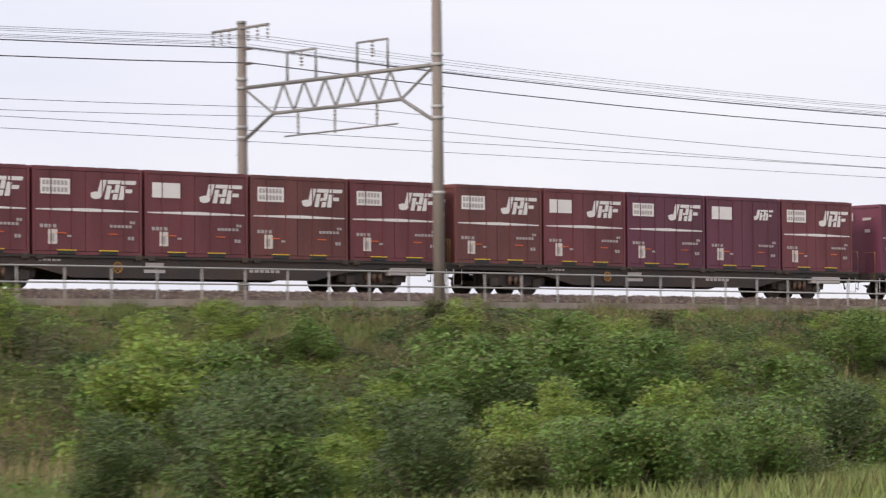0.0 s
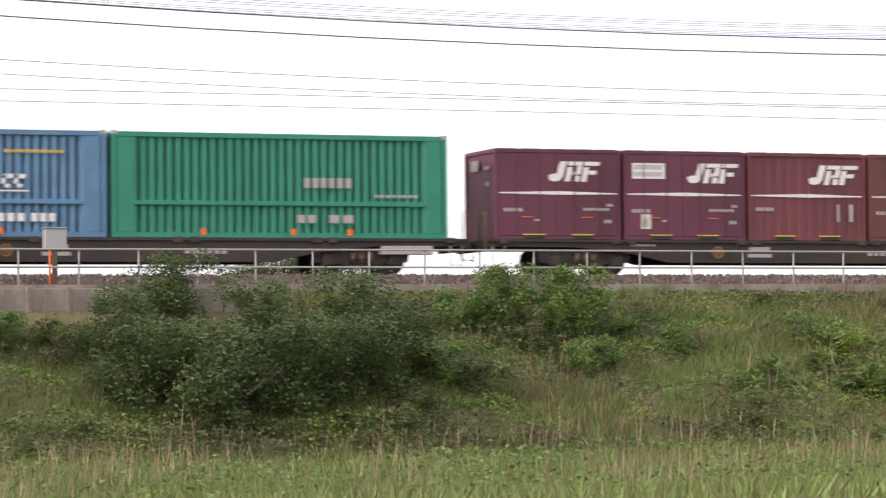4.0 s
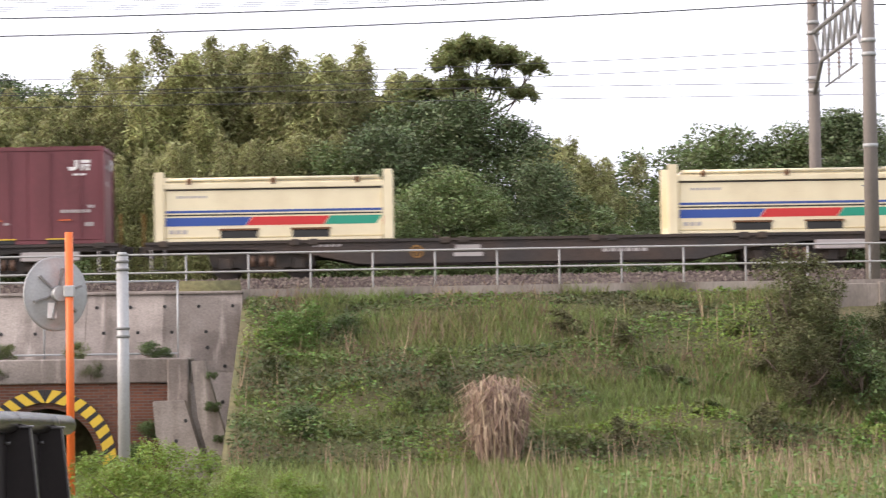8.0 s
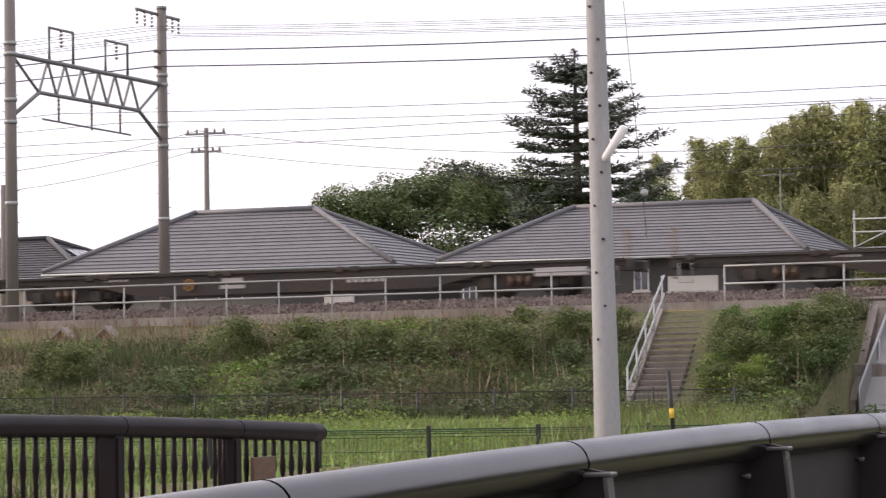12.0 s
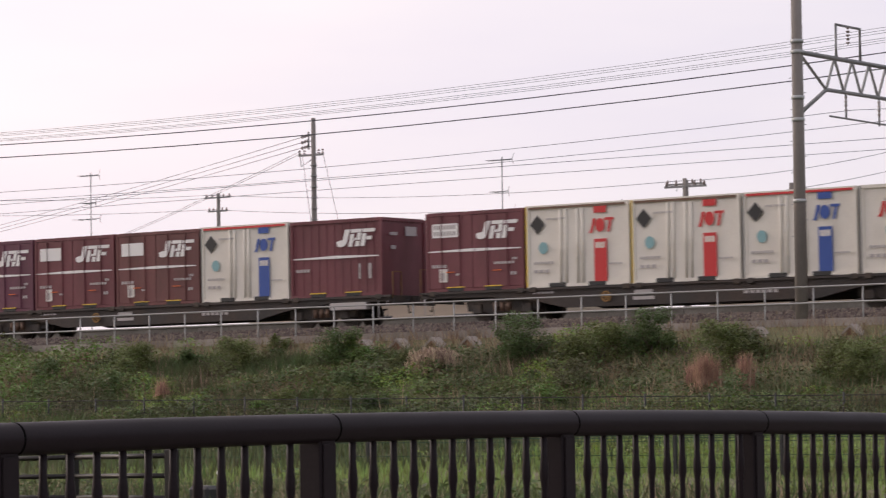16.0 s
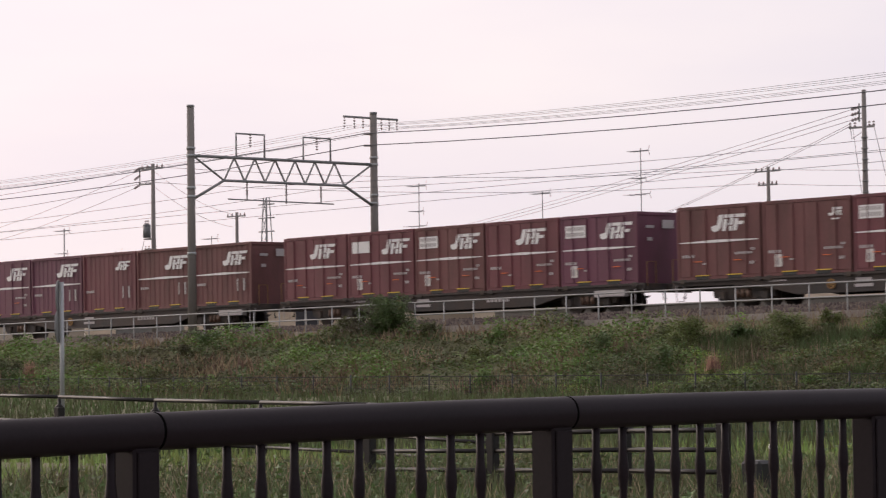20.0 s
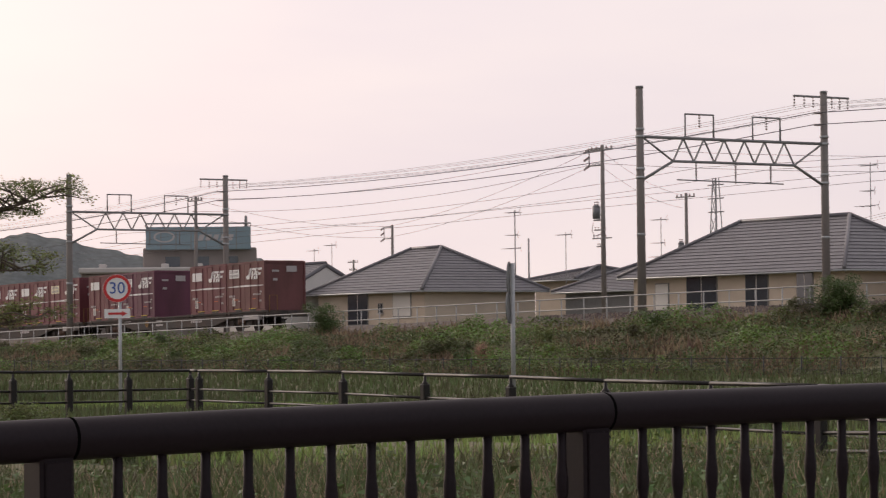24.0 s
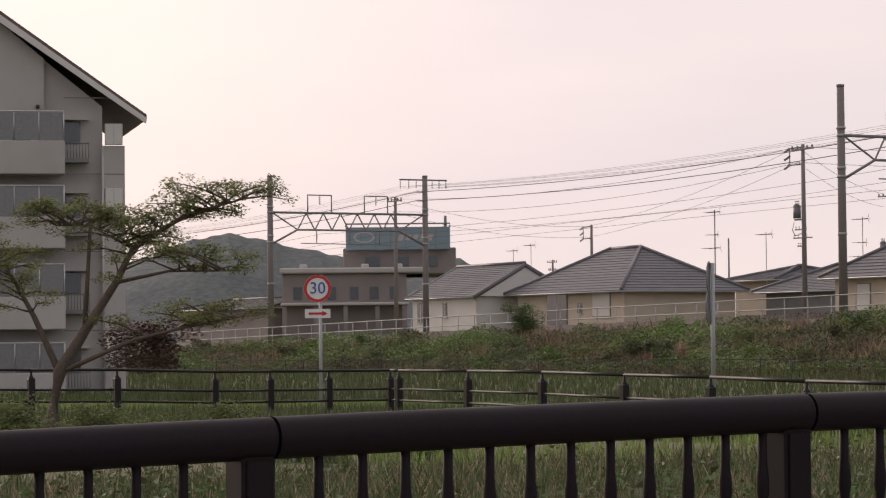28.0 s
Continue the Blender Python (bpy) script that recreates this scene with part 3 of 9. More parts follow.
def white_box(kind):
    """kind: r red band, b blue band, t thin red line, n blue band, plain side."""
    words = {"r": "white refrigerated container with a red band and diamond", "b": "white ribbed container with a blue band and diamond",
             "t": "white ribbed container with a thin red line", "n": "white smooth container with blue band and red top edge"}
    c = empty("rail_container", label=words[kind], category="container", group="containers on the train")
    part("frame", frame_bm(CL, CH + 0.05, CW, 0.1), M_JOT, c)
    part("body", bbox(-CL / 2 + 0.05, CL / 2 - 0.05, -CW / 2 + 0.05, CW / 2 - 0.02, 0.05, CH + 0.03, bevel=0), M_JOT, c)
    y = -CW / 2 - 0.006
    if kind != "n":
        for x in (-0.62, -0.42, 0.0, 0.2):
            part("lock_bar", tubes([[(x, y + 0.02, 0.1), (x, y + 0.02, CH - 0.1)]], 0.035, 6), M_JOT, c)
    ink = M_BLUE if kind in "bn" else M_RED
    bm, pale = bmesh.new(), bmesh.new()
    if kind == "t":
        slab(bm, 0.78, 0.86, 0.05, CH - 0.05, y)
    else:
        slab(bm, 0.62, 1.08, 0.12, 1.42, y)
        slab(bm, 0.62, 1.08, 2.22, 2.42, y)
        for k in range(3):
            slab(pale, 0.68 + 0.12 * k, 0.77 + 0.12 * k, 1.14, 1.32, y - 0.004)
        edge = bmesh.new()
        slab(edge, -CL / 2 + 0.1, CL / 2 - 0.1, 2.43, 2.50, y)
        part("top_edge", edge, M_RAIL if kind == "r" else M_RED, c)
    band = part("band", bm, ink, c)
    if kind != "t":
        pieces("band_figure", pale, M_JOT, band)
    bm = bmesh.new()
    x = 0.85 if kind != "t" else -0.9
    poly(bm, [(x - 0.40, 1.62), (x - 0.28, 1.60), (x - 0.14, 2.05), (x - 0.26, 2.05), (x - 0.34, 1.72)], y - 0.004)
    ring = [(x + 0.0 + 0.17 * math.cos(a * math.pi / 7), 1.84 + 0.21 * math.sin(a * math.pi / 7)) for a in range(14)]
    poly(bm, ring, y - 0.004)
    slab(bm, x + 0.16, x + 0.50, 1.98, 2.06, y - 0.004)
    slab(bm, x + 0.25, x + 0.34, 1.62, 1.98, y - 0.004, shear=0.08)
    part("side_mark", bm, ink, c)
    if kind != "t":
        bm = bmesh.new()
        poly(bm, [(-1.72, 1.95), (-1.45, 1.65), (-1.18, 1.95), (-1.45, 2.25)], y)
        part("diamond_mark", bm, M_BLACK, c)
    bm = bmesh.new()
    xg = -1.25 if kind != "t" else -0.9
    poly(bm, [(xg + 0.17 * math.cos(a * math.pi / 6), 1.22 + 0.19 * math.sin(a * math.pi / 6)) for a in range(12)], y)
    part("round_mark", bm, M_EMBLEM, c, "faded green and blue round emblem")
    part("stencil_writing", bars([(-1.6, -0.85, 0.72, 0.80, 6), (-1.6, -1.0, 0.45, 0.55, 3), (-1.1, -0.4, 2.08, 2.14, 7), (1.15, 1.65, 0.62, 0.67, 4)], y - 0.002), M_GREYMARK, c)
    for x0 in (-1.05, 0.40):
        part("fork_pocket", bbox(x0, x0 + 0.62, -CW / 2 - 0.012, -CW / 2 + 0.1, 0, 0.13, bevel=0.012), M_BLACK, c)
    part("corner_edge", bbox(-CL / 2 - 0.012, -CL / 2 + 0.03, -CW / 2 - 0.012, -CW / 2 + 0.03, 0.02, CH + 0.03, bevel=0), M_YELLOW if kind == "r" else M_STEELD, c)
    end_marks(c)
    return c


def long_box(paint, word):
    """A long steel freight container with fine ribs and a waist rail."""
    ln, h = 9.42, 2.80
    c = empty("long_container", label=word, category="container", group="containers on the train")
    part("frame", frame_bm(ln, h, CW, 0.13), paint, c)
    part("body", bbox(-ln / 2 + 0.05, ln / 2 - 0.05, -CW / 2 + 0.09, CW / 2 - 0.03, 0.05, h - 0.03, bevel=0), paint, c)
    part("side_sheet", ribbed_side(ln - 1.3, 0.1, h - 0.1, -CW / 2 + 0.06, 34, 0.03), paint, c)
    part("waist_rail", bbox(-ln / 2 + 0.6, ln / 2 - 0.6, -CW / 2 - 0.012, -CW / 2 + 0.06, 0.86, 0.98, bevel=0.01), paint, c)
    for sx in (-1, 1):
        part("end_door", bbox(sx * (ln / 2 - 0.4) - 0.25, sx * (ln / 2 - 0.4) + 0.25, -CW / 2 + 0.012, -CW / 2 + 0.07, 0.12, h - 0.12, bevel=0.02), paint, c)
        part("corner_casting", bbox(sx * (ln / 2 - 0.08) - 0.09, sx * (ln / 2 - 0.08) + 0.09, -CW / 2 - 0.01, -CW / 2 + 0.12, h - 0.08, h + 0.03, bevel=0.01), M_GALV, c)
    y = -CW / 2 - 0.004
    if paint is M_BLUEC:
        bm = bmesh.new()
        cx, cz, r = -2.05, 1.72, 0.52
        n = 24
        for k in range(n):
            a0, a1 = 2 * math.pi * k / n, 2 * math.pi * (k + 1) / n
            poly(bm, [(cx + r * math.cos(a0), cz + r * math.sin(a0)), (cx + r * math.cos(a1), cz + r * math.sin(a1)),
                      (cx + r * 0.9 * math.cos(a1), cz + r * 0.9 * math.sin(a1)), (cx + r * 0.9 * math.cos(a0), cz + r * 0.9 * math.sin(a0))], y)
        for dz in (-0.28, -0.07, 0.14, 0.33):
            w = math.sqrt(r * r - dz * dz)
            slab(bm, cx - w, cx + w, cz + dz - 0.02, cz + dz + 0.02, y)
        for dx in (-0.25, 0.0, 0.25):
            w = math.sqrt(r * r - dx * dx)
            slab(bm, cx + dx - 0.018, cx + dx + 0.018, cz - w, cz + w, y)
        part("globe_mark", bm, M_WHITE, c, "white globe of crossing lines")
        bm = bmesh.new()
        for x0, x1, z0, n in ((-1.15, -0.15, 1.70, 3), (-1.30, -0.10, 1.28, 3), (0.05, 1.75, 1.28, 5), (1.95, 2.6, 1.28, 2)):
            w = (x1 - x0) / n
            for i in range(n):
                slab(bm, x0 + i * w, x0 + (i + 0.82) * w, z0 + 0.24, z0 + 0.36, y, shear=0.03)
                slab(bm, x0 + i * w - 0.05, x0 + (i + 0.3) * w - 0.05, z0, z0 + 0.34, y, shear=0.06)
                slab(bm, x0 + i * w - 0.05, x0 + (i + 0.72) * w - 0.05, z0, z0 + 0.1, y, shear=0.02)
        slab(bm, -1.3, 2.65, 1.18, 1.22, y)
        part("side_mark", bm, M_WHITE, c, "bold leaning white marks")
        bm = bmesh.new()
        poly(bm, [(-3.95, 1.75), (-3.72, 1.50), (-3.5, 1.75), (-3.72, 2.0)], y)
        poly(bm, [(-4.25, 0.5), (-4.1, 0.3), (-3.95, 0.5), (-4.1, 0.7)], y)
        part("warning_mark", bm, M_ORANGE, c)
        part("stencil_writing", bars([(-4.0, -2.8, 2.28, 2.36, 10), (-3.4, -2.75, 1.62, 1.8, 5), (2.0, 3.6, 2.2, 2.28, 12)], y), M_YELLOW, c)
        part("base_writing", bars([(-3.4, -2.7, 0.5, 0.6, 4), (-0.5, 0.3, 0.55, 0.65, 4), (1.8, 2.6, 0.4, 0.62, 3), (2.7, 3.4, 0.4, 0.62, 3)], y), M_WHITE, c)
    else:
        part("stencil_writing", bars([(0.6, 2.0, 1.35, 1.62, 6), (2.6, 3.9, 1.1, 1.18, 8), (0.4, 1.0, 0.4, 0.62, 2), (1.3, 2.1, 0.4, 0.62, 2)], y), M_GREYMARK, c)
    for x in (-2.2, 0.3, 1.9):
        part("clamp", bbox(x - 0.07, x + 0.07, -CW / 2 - 0.03, -CW / 2 + 0.05, 0.05, 0.24, bevel=0.01), M_ORANGE, c)
    return c


def tank_box():
    """A low cream open-top container with three colour bands."""
    ln, h, w = 6.15, 1.66, 2.45
    c = empty("bulk_container", label="low cream bulk container with blue, red and green band", category="container", group="containers on the train")
    bm = bmesh.new()
    for sx in (-1, 1):
        for sy in (-1, 1):
            x, y = sx * (ln / 2 - 0.12), sy * (w / 2 - 0.1)
            box(bm, x - 0.12, x + 0.12, y - 0.1, y + 0.1, 0, h + 0.14)
        box(bm, sx * (ln / 2 - 0.12) - 0.08, sx * (ln / 2 - 0.12) + 0.08, -w / 2 + 0.2, w / 2 - 0.2, 0, 0.2)
    pieces("corner_frame", bm, M_CREAM, c)
    part("body", bbox(-ln / 2 + 0.26, ln / 2 - 0.26, -w / 2 + 0.07, w / 2 - 0.07, 0.08, h - 0.12, bevel=0.03), M_CREAM, c)
    part("top_rail", bbox(-ln / 2 + 0.25, ln / 2 - 0.25, -w / 2 + 0.02, -w / 2 + 0.14, h - 0.30, h - 0.16, bevel=0.01), M_CREAM, c)
    part("top_rail", bbox(-ln / 2 + 0.25, ln / 2 - 0.25, w / 2 - 0.14, w / 2 - 0.02, h - 0.30, h - 0.16, bevel=0.01), M_CREAM, c)
    part("cover", bbox(-ln / 2 + 0.3, ln / 2 - 0.3, -w / 2 + 0.1, w / 2 - 0.1, h - 0.16, h - 0.04, bevel=0.05), M_STUCCOW, c, "pale weathered top cover")
    for x in (-ln / 2 + 0.9, ln / 2 - 0.9, 0):
        part("cover_clip", bbox(x - 0.05, x + 0.05, -w / 2 + 0.0, -w / 2 + 0.1, h - 0.2, h - 0.03, bevel=0.01), M_RUSTB, c)
    part("cover_roll", tubes([[(-ln / 2 + 0.35, -w / 2 + 0.07, h - 0.06), (ln / 2 - 0.35, -w / 2 + 0.07, h - 0.05)]], 0.045, 8), M_CREAM, c)
    part("seam", bbox(-ln / 2 + 0.27, ln / 2 - 0.27, -w / 2 + 0.055, -w / 2 + 0.09, h - 0.345, h - 0.305, bevel=0), M_DECK, c, "dark seam under the top rail")
    y = -w / 2 + 0.064
    x0, x1 = -ln / 2 + 0.28, ln / 2 - 0.28
    bm = bmesh.new()
    slab(bm, x0, x1, 0.74, 0.80, y)
    part("line_mark", bm, M_BLUE, c)
    bm = bmesh.new()
    slab(bm, x0, x1, 0.66, 0.70, y)
    part("line_mark", bm, M_BLACK, c)
    a, b = x0 + (x1 - x0) * 0.37, x0 + (x1 - x0) * 0.73
    for p, q, mm in ((x0, a, M_BLUE), (a + 0.02, b, M_RED), (b + 0.02, x1 - 0.16, M_GREEN)):
        bm = bmesh.new()
        poly(bm, [(p, 0.40), (q, 0.40), (q + 0.16, 0.62), (p + (0.16 if p > x0 else 0), 0.62)], y)
        part("band", bm, mm, c)
    for x in (-0.9, 0.95):
        part("fork_pocket", bbox(x - 0.48, x + 0.48, -w / 2 + 0.04, -w / 2 + 0.3, 0.06, 0.27, bevel=0.02), M_BLACK, c)
        part("pocket_frame", bbox(x - 0.52, x + 0.52, -w / 2 + 0.02, -w / 2 + 0.08, 0.275, 0.32, bevel=0), M_RUSTB, c, "rusty brown pocket frame")
    part("base_rail", bbox(x0, x1, -w / 2 + 0.03, -w / 2 + 0.12, 0.0, 0.07, bevel=0), M_CREAM, c)
    part("end_band", bbox(ln / 2 - 0.262, ln / 2 - 0.25, -w / 2 + 0.3, w / 2 - 0.3, 0.40, 0.62, bevel=0), M_RED, c)
    part("stencil_writing", bars([(x0 + 0.3, x0 + 1.1, 1.12, 1.18, 8), (x0 + 0.1, x0 + 0.6, 0.2, 0.3, 3)], y), M_GREYMARK, c)
    return c


def flat_wagon():
    w = empty("flat_wagon", label="weathered grey container flat wagon with fishbelly sills", category="wagon", group="wagons of the train")
    for sy in (-1, 1):
        out = [(-9.9, 0.99), (9.9, 0.99), (9.9, 0.80), (7.2, 0.78), (5.6, 0.62), (4.4, 0.36), (-4.4, 0.36), (-5.6, 0.62), (-7.2, 0.78), (-9.9, 0.80)]
        part("side_sill", prism(out, 0.12, pose(0, sy * 1.12 - 0.06, 0)), M_DECK, w)
        bm = bmesh.new()
        box(bm, -9.92, 9.92, sy * 1.20 - 0.05, sy * 1.20 + 0.05, 0.93, 1.0)
        part("sill_flange", bm, M_DECK, w)
    bm = bmesh.new()
    for x in np.linspace(-9.7, 9.7, 15):
        box(bm, x - 0.09, x + 0.09, -1.06, 1.06, 0.80, 0.95)
    box(bm, -9.8, 9.8, -0.2, 0.2, 0.7, 0.93)
    part("cross_beam", bm, M_UNDER, w)
    for i in range(5):
        for dx in (-1.7, 1.7):
            x = (i - 2) * 3.865 + dx
            part("twist_lock", bbox(x - 0.12, x + 0.12, -1.26, -1.05, 0.86, 1.03, bevel=0.02), M_UNDER, w)
    for sx in (-1, 1):
        b = part("bogie_frame", prism([(sx * 6.9 - 1.4, 0.66), (sx * 6.9 - 0.6, 0.74), (sx * 6.9 + 0.6, 0.74), (sx * 6.9 + 1.4, 0.66), (sx * 6.9 + 1.35, 0.36), (sx * 6.9 + 0.6, 0.32), (sx * 6.9 + 0.4, 0.18), (sx * 6.9 - 0.4, 0.18), (sx * 6.9 - 0.6, 0.32), (sx * 6.9 - 1.35, 0.36)], 0.14, pose(0, -0.95, 0)), M_UNDER, w)
        part("bogie_frame", prism([(sx * 6.9 - 1.25, 0.62), (sx * 6.9 + 1.25, 0.62), (sx * 6.9 + 0.5, 0.30), (sx * 6.9 - 0.5, 0.30)], 0.14, pose(0, 0.85, 0)), M_UNDER, w)
        for dx in (-0.95, 0.95):
            bm = tubes([[(sx * 6.9 + dx, -0.62, 0.41), (sx * 6.9 + dx, -0.48, 0.41)], [(sx * 6.9 + dx, 0.48, 0.41), (sx * 6.9 + dx, 0.62, 0.41)]], 0.41, 20)
            tube(bm, [(sx * 6.9 + dx, -0.98, 0.41), (sx * 6.9 + dx, 0.98, 0.41)], 0.1, 10)
            part("wheelset", bm, M_UNDER, w, "dark worn steel wheels")
        for dx in (-0.95, 0.95):
            part("axle_box", bbox(sx * 6.9 + dx - 0.17, sx * 6.9 + dx + 0.17, -1.06, -0.93, 0.26, 0.58, bevel=0.04), M_UNDER, b)
        for dx in (-0.25, 0.0, 0.25):
            part("spring", tubes([[(sx * 6.9 + dx, -1.0, 0.34), (sx * 6.9 + dx, -1.0, 0.62)]], 0.08, 8), M_RAIL, b)
        part("brake_hose", tubes([[(sx * 9.98, -0.4, 0.85), (sx * 10.05, -0.42, 0.4), (sx * 10.15, -0.4, 0.45)]], 0.025, 6), M_BLACK, w)
        part("bolster", bbox(sx * 6.9 - 0.25, sx * 6.9 + 0.25, -1.0, 1.0, 0.45, 0.72, bevel=0.02), M_UNDER, w)
        part("coupler", bbox(sx * 10.0 - 0.2, sx * 10.0 + 0.2, -0.12, 0.12, 0.68, 0.94, bevel=0.03), M_UNDER, w)
        part("buffer_beam", bbox(sx * 9.92 - 0.05, sx * 9.92 + 0.05, -1.15, 1.15, 0.66, 0.98, bevel=0.01), M_UNDER, w)
        part("step", tubes([[(sx * 9.75, -1.2, 0.8), (sx * 9.75, -1.2, 0.28), (sx * 9.4, -1.2, 0.28), (sx * 9.4, -1.2, 0.8)]], 0.018, 6), M_GREYMARK, w)
        part("hand_rail", tubes([[(sx * 9.95, -1.15, 0.9), (sx * 9.95, -1.15, 1.75), (sx * 9.95, -0.7, 1.75), (sx * 9.95, -0.7, 0.9)]], 0.018, 6), M_RUSTY, w)
    bm = bmesh.new()
    n = 20
    for k in range(n):
        a0, a1 = 2 * math.pi * k / n, 2 * math.pi * (k + 1) / n
        poly(bm, [(-2.9 + 0.17 * math.cos(a0), 0.66 + 0.17 * math.sin(a0)), (-2.9 + 0.17 * math.cos(a1), 0.66 + 0.17 * math.sin(a1)), (-2.9 + 0.13 * math.cos(a1), 0.66 + 0.13 * math.sin(a1)), (-2.9 + 0.13 * math.cos(a0), 0.66 + 0.13 * math.sin(a0))], -1.24, 0.03)
    for a in (0, 1, 2):
        c, s = math.cos(a * math.pi / 3), math.sin(a * math.pi / 3)
        poly(bm, [(-2.9 - 0.15 * c - 0.015 * s, 0.66 - 0.15 * s + 0.015 * c), (-2.9 + 0.15 * c - 0.015 * s, 0.66 + 0.15 * s + 0.015 * c), (-2.9 + 0.15 * c + 0.015 * s, 0.66 + 0.15 * s - 0.015 * c), (-2.9 - 0.15 * c + 0.015 * s, 0.66 - 0.15 * s - 0.015 * c)], -1.23, 0.02)
    part("brake_wheel", bm, M_RUSTY, w)
    part("stencil_writing", bars([(-1.9, -1.0, 0.70, 0.82, 1), (-1.95, -0.9, 0.52, 0.62, 1), (1.9, 3.1, 0.58, 0.72, 6), (-5.6, -4.8, 0.82, 0.88, 5)], -1.19), M_GREYMARK, w)
    part("brake_gear", bbox(-1.6, 1.4, -0.6, 0.6, 0.38, 0.7, bevel=0.05), M_UNDER, w)
    part("brake_rigging", tubes([[(-6, -0.5, 0.6), (-3, -0.4, 0.45), (3, -0.4, 0.45), (6, -0.5, 0.6)], [(-6, 0.5, 0.55), (6, 0.5, 0.55)]], 0.03, 6), M_UNDER, w)
    part("tool_box", bbox(7.4, 8.9, -1.22, -0.95, 0.56, 0.8, bevel=0.02), M_GREYMARK, w, "grey box under the sill")
    return w


# wagons from the front: position of the first container's leading edge, and the load
LOADS = [
    (44.3, "LLPLL"), (64.1, "LPLSL"), (84.95, "CCLRL"), (105.2, "B.G.."), (125.6, "JLCJJ"), (146.3, "B..LP"), (167.5, "PLYLR"),
    (188.0, "K..K."), (209.6, "K..K."), (230.2, "K..K."), (251.0, "....."), (272.2, "....."),
    (293.6, "Cn..C"), (315.0, "LPPbC"), (336.0, "Lrrbt"), (357.1, "JPTLP"), (378.2, "LCDCC"), (399.5, "JPLJL"), (420.6, "JRLPT"), (441.0, "SL.PL"),
]


# order in which the faded coats of paint come
COATS = (0, 0, 2, 0, 1, 2, 0, 1, 0, 2, 0)


def build_train():
    made = {}
    protos = {"W": flat_wagon}
    paints = (M_MAROON, M_PURPLE, M_RUSSET)
    for k in "LPTJRSYCD":
        for q in range(3):
            protos[k + str(q)] = (lambda k=k, q=q: maroon(k, paints[q]))
    for k in "rbtn":
        protos[k] = (lambda k=k: white_box(k))
    protos["B"] = lambda: long_box(M_BLUEC, "long blue ribbed container with white globe mark")
    protos["G"] = lambda: long_box(M_GREENC, "long green ribbed steel freight container")
    protos["K"] = tank_box

    def take(k):
        if k not in made:
            made[k] = protos[k]()
            return made[k]
        return copy_thing(made[k], Matrix())

    for s0, load in LOADS:
        MOVING.append((take("W"), s0 + 9.66, 0.0))
        for i, k in enumerate(load):
            if k == ".":
                continue
            if k in "BG":
                s = s0 + 4.72 + (9.55 if k == "G" else 0)
            elif k == "K":
                s = s0 + (3.08 if i == 0 else 16.36)
            else:
                s = s0 + CL / 2 + i * 3.865
            if k in "LPTJRSYCD":
                k += "012"[COATS[(int(s0) + 3 * i) % len(COATS)]]
            MOVING.append((take(k), s, 1.01))


build_train()


# fence along the line, overhead line gantries, wires
def shared(me, name, material, parent, m, bm_fn):
    """One more piece on the same mesh."""
    if me is None:
        ob = part(name, bm_fn(), material, parent)
    else:
        ob = new(name, me)
        ob.parent = parent
    ob.matrix_basis = m
    return ob.data


def build_fence():
    f = empty("lineside_fence", label="galvanised steel pipe fence along the railway embankment", category="fence")
    me = None
    rails = [[], []]
    n = 190
    for k in range(n):
        x = 91.0 - 1.535 * k
        if -19.75 < x < -18.1:
            continue
        z = z_rail(x) - 0.5
        me = shared(me, "post", M_FENCEG, f, pose(x, Y_FENCE, z), lambda: tubes([[(0, 0, -0.3), (0, 0, 1.08)]], 0.027, 8))
        for r, h in zip(rails, (1.07, 0.62)):
            r.append((x, Y_FENCE - 0.03, z + h))
    for r in rails:
        a = [p for p in r if p[0] > -18.2]
        b = [p for p in r if p[0] < -19.7]
        for seg in (a, b):
            part("rail", tubes([seg], 0.025, 8), M_FENCEG, f)


GANTRIES = [62.3, 11.4, -38.8, -90.5, -141.2, -192.0]


def insulator(bm, p, q, n=5, r=0.07):
    p, q = Vector(p), Vector(q)
    for i in range(n):
        a, b = p.lerp(q, (i + 0.1) / n), p.lerp(q, (i + 0.7) / n)
        tube(bm, [a, b], [r, r * 0.35], 8)


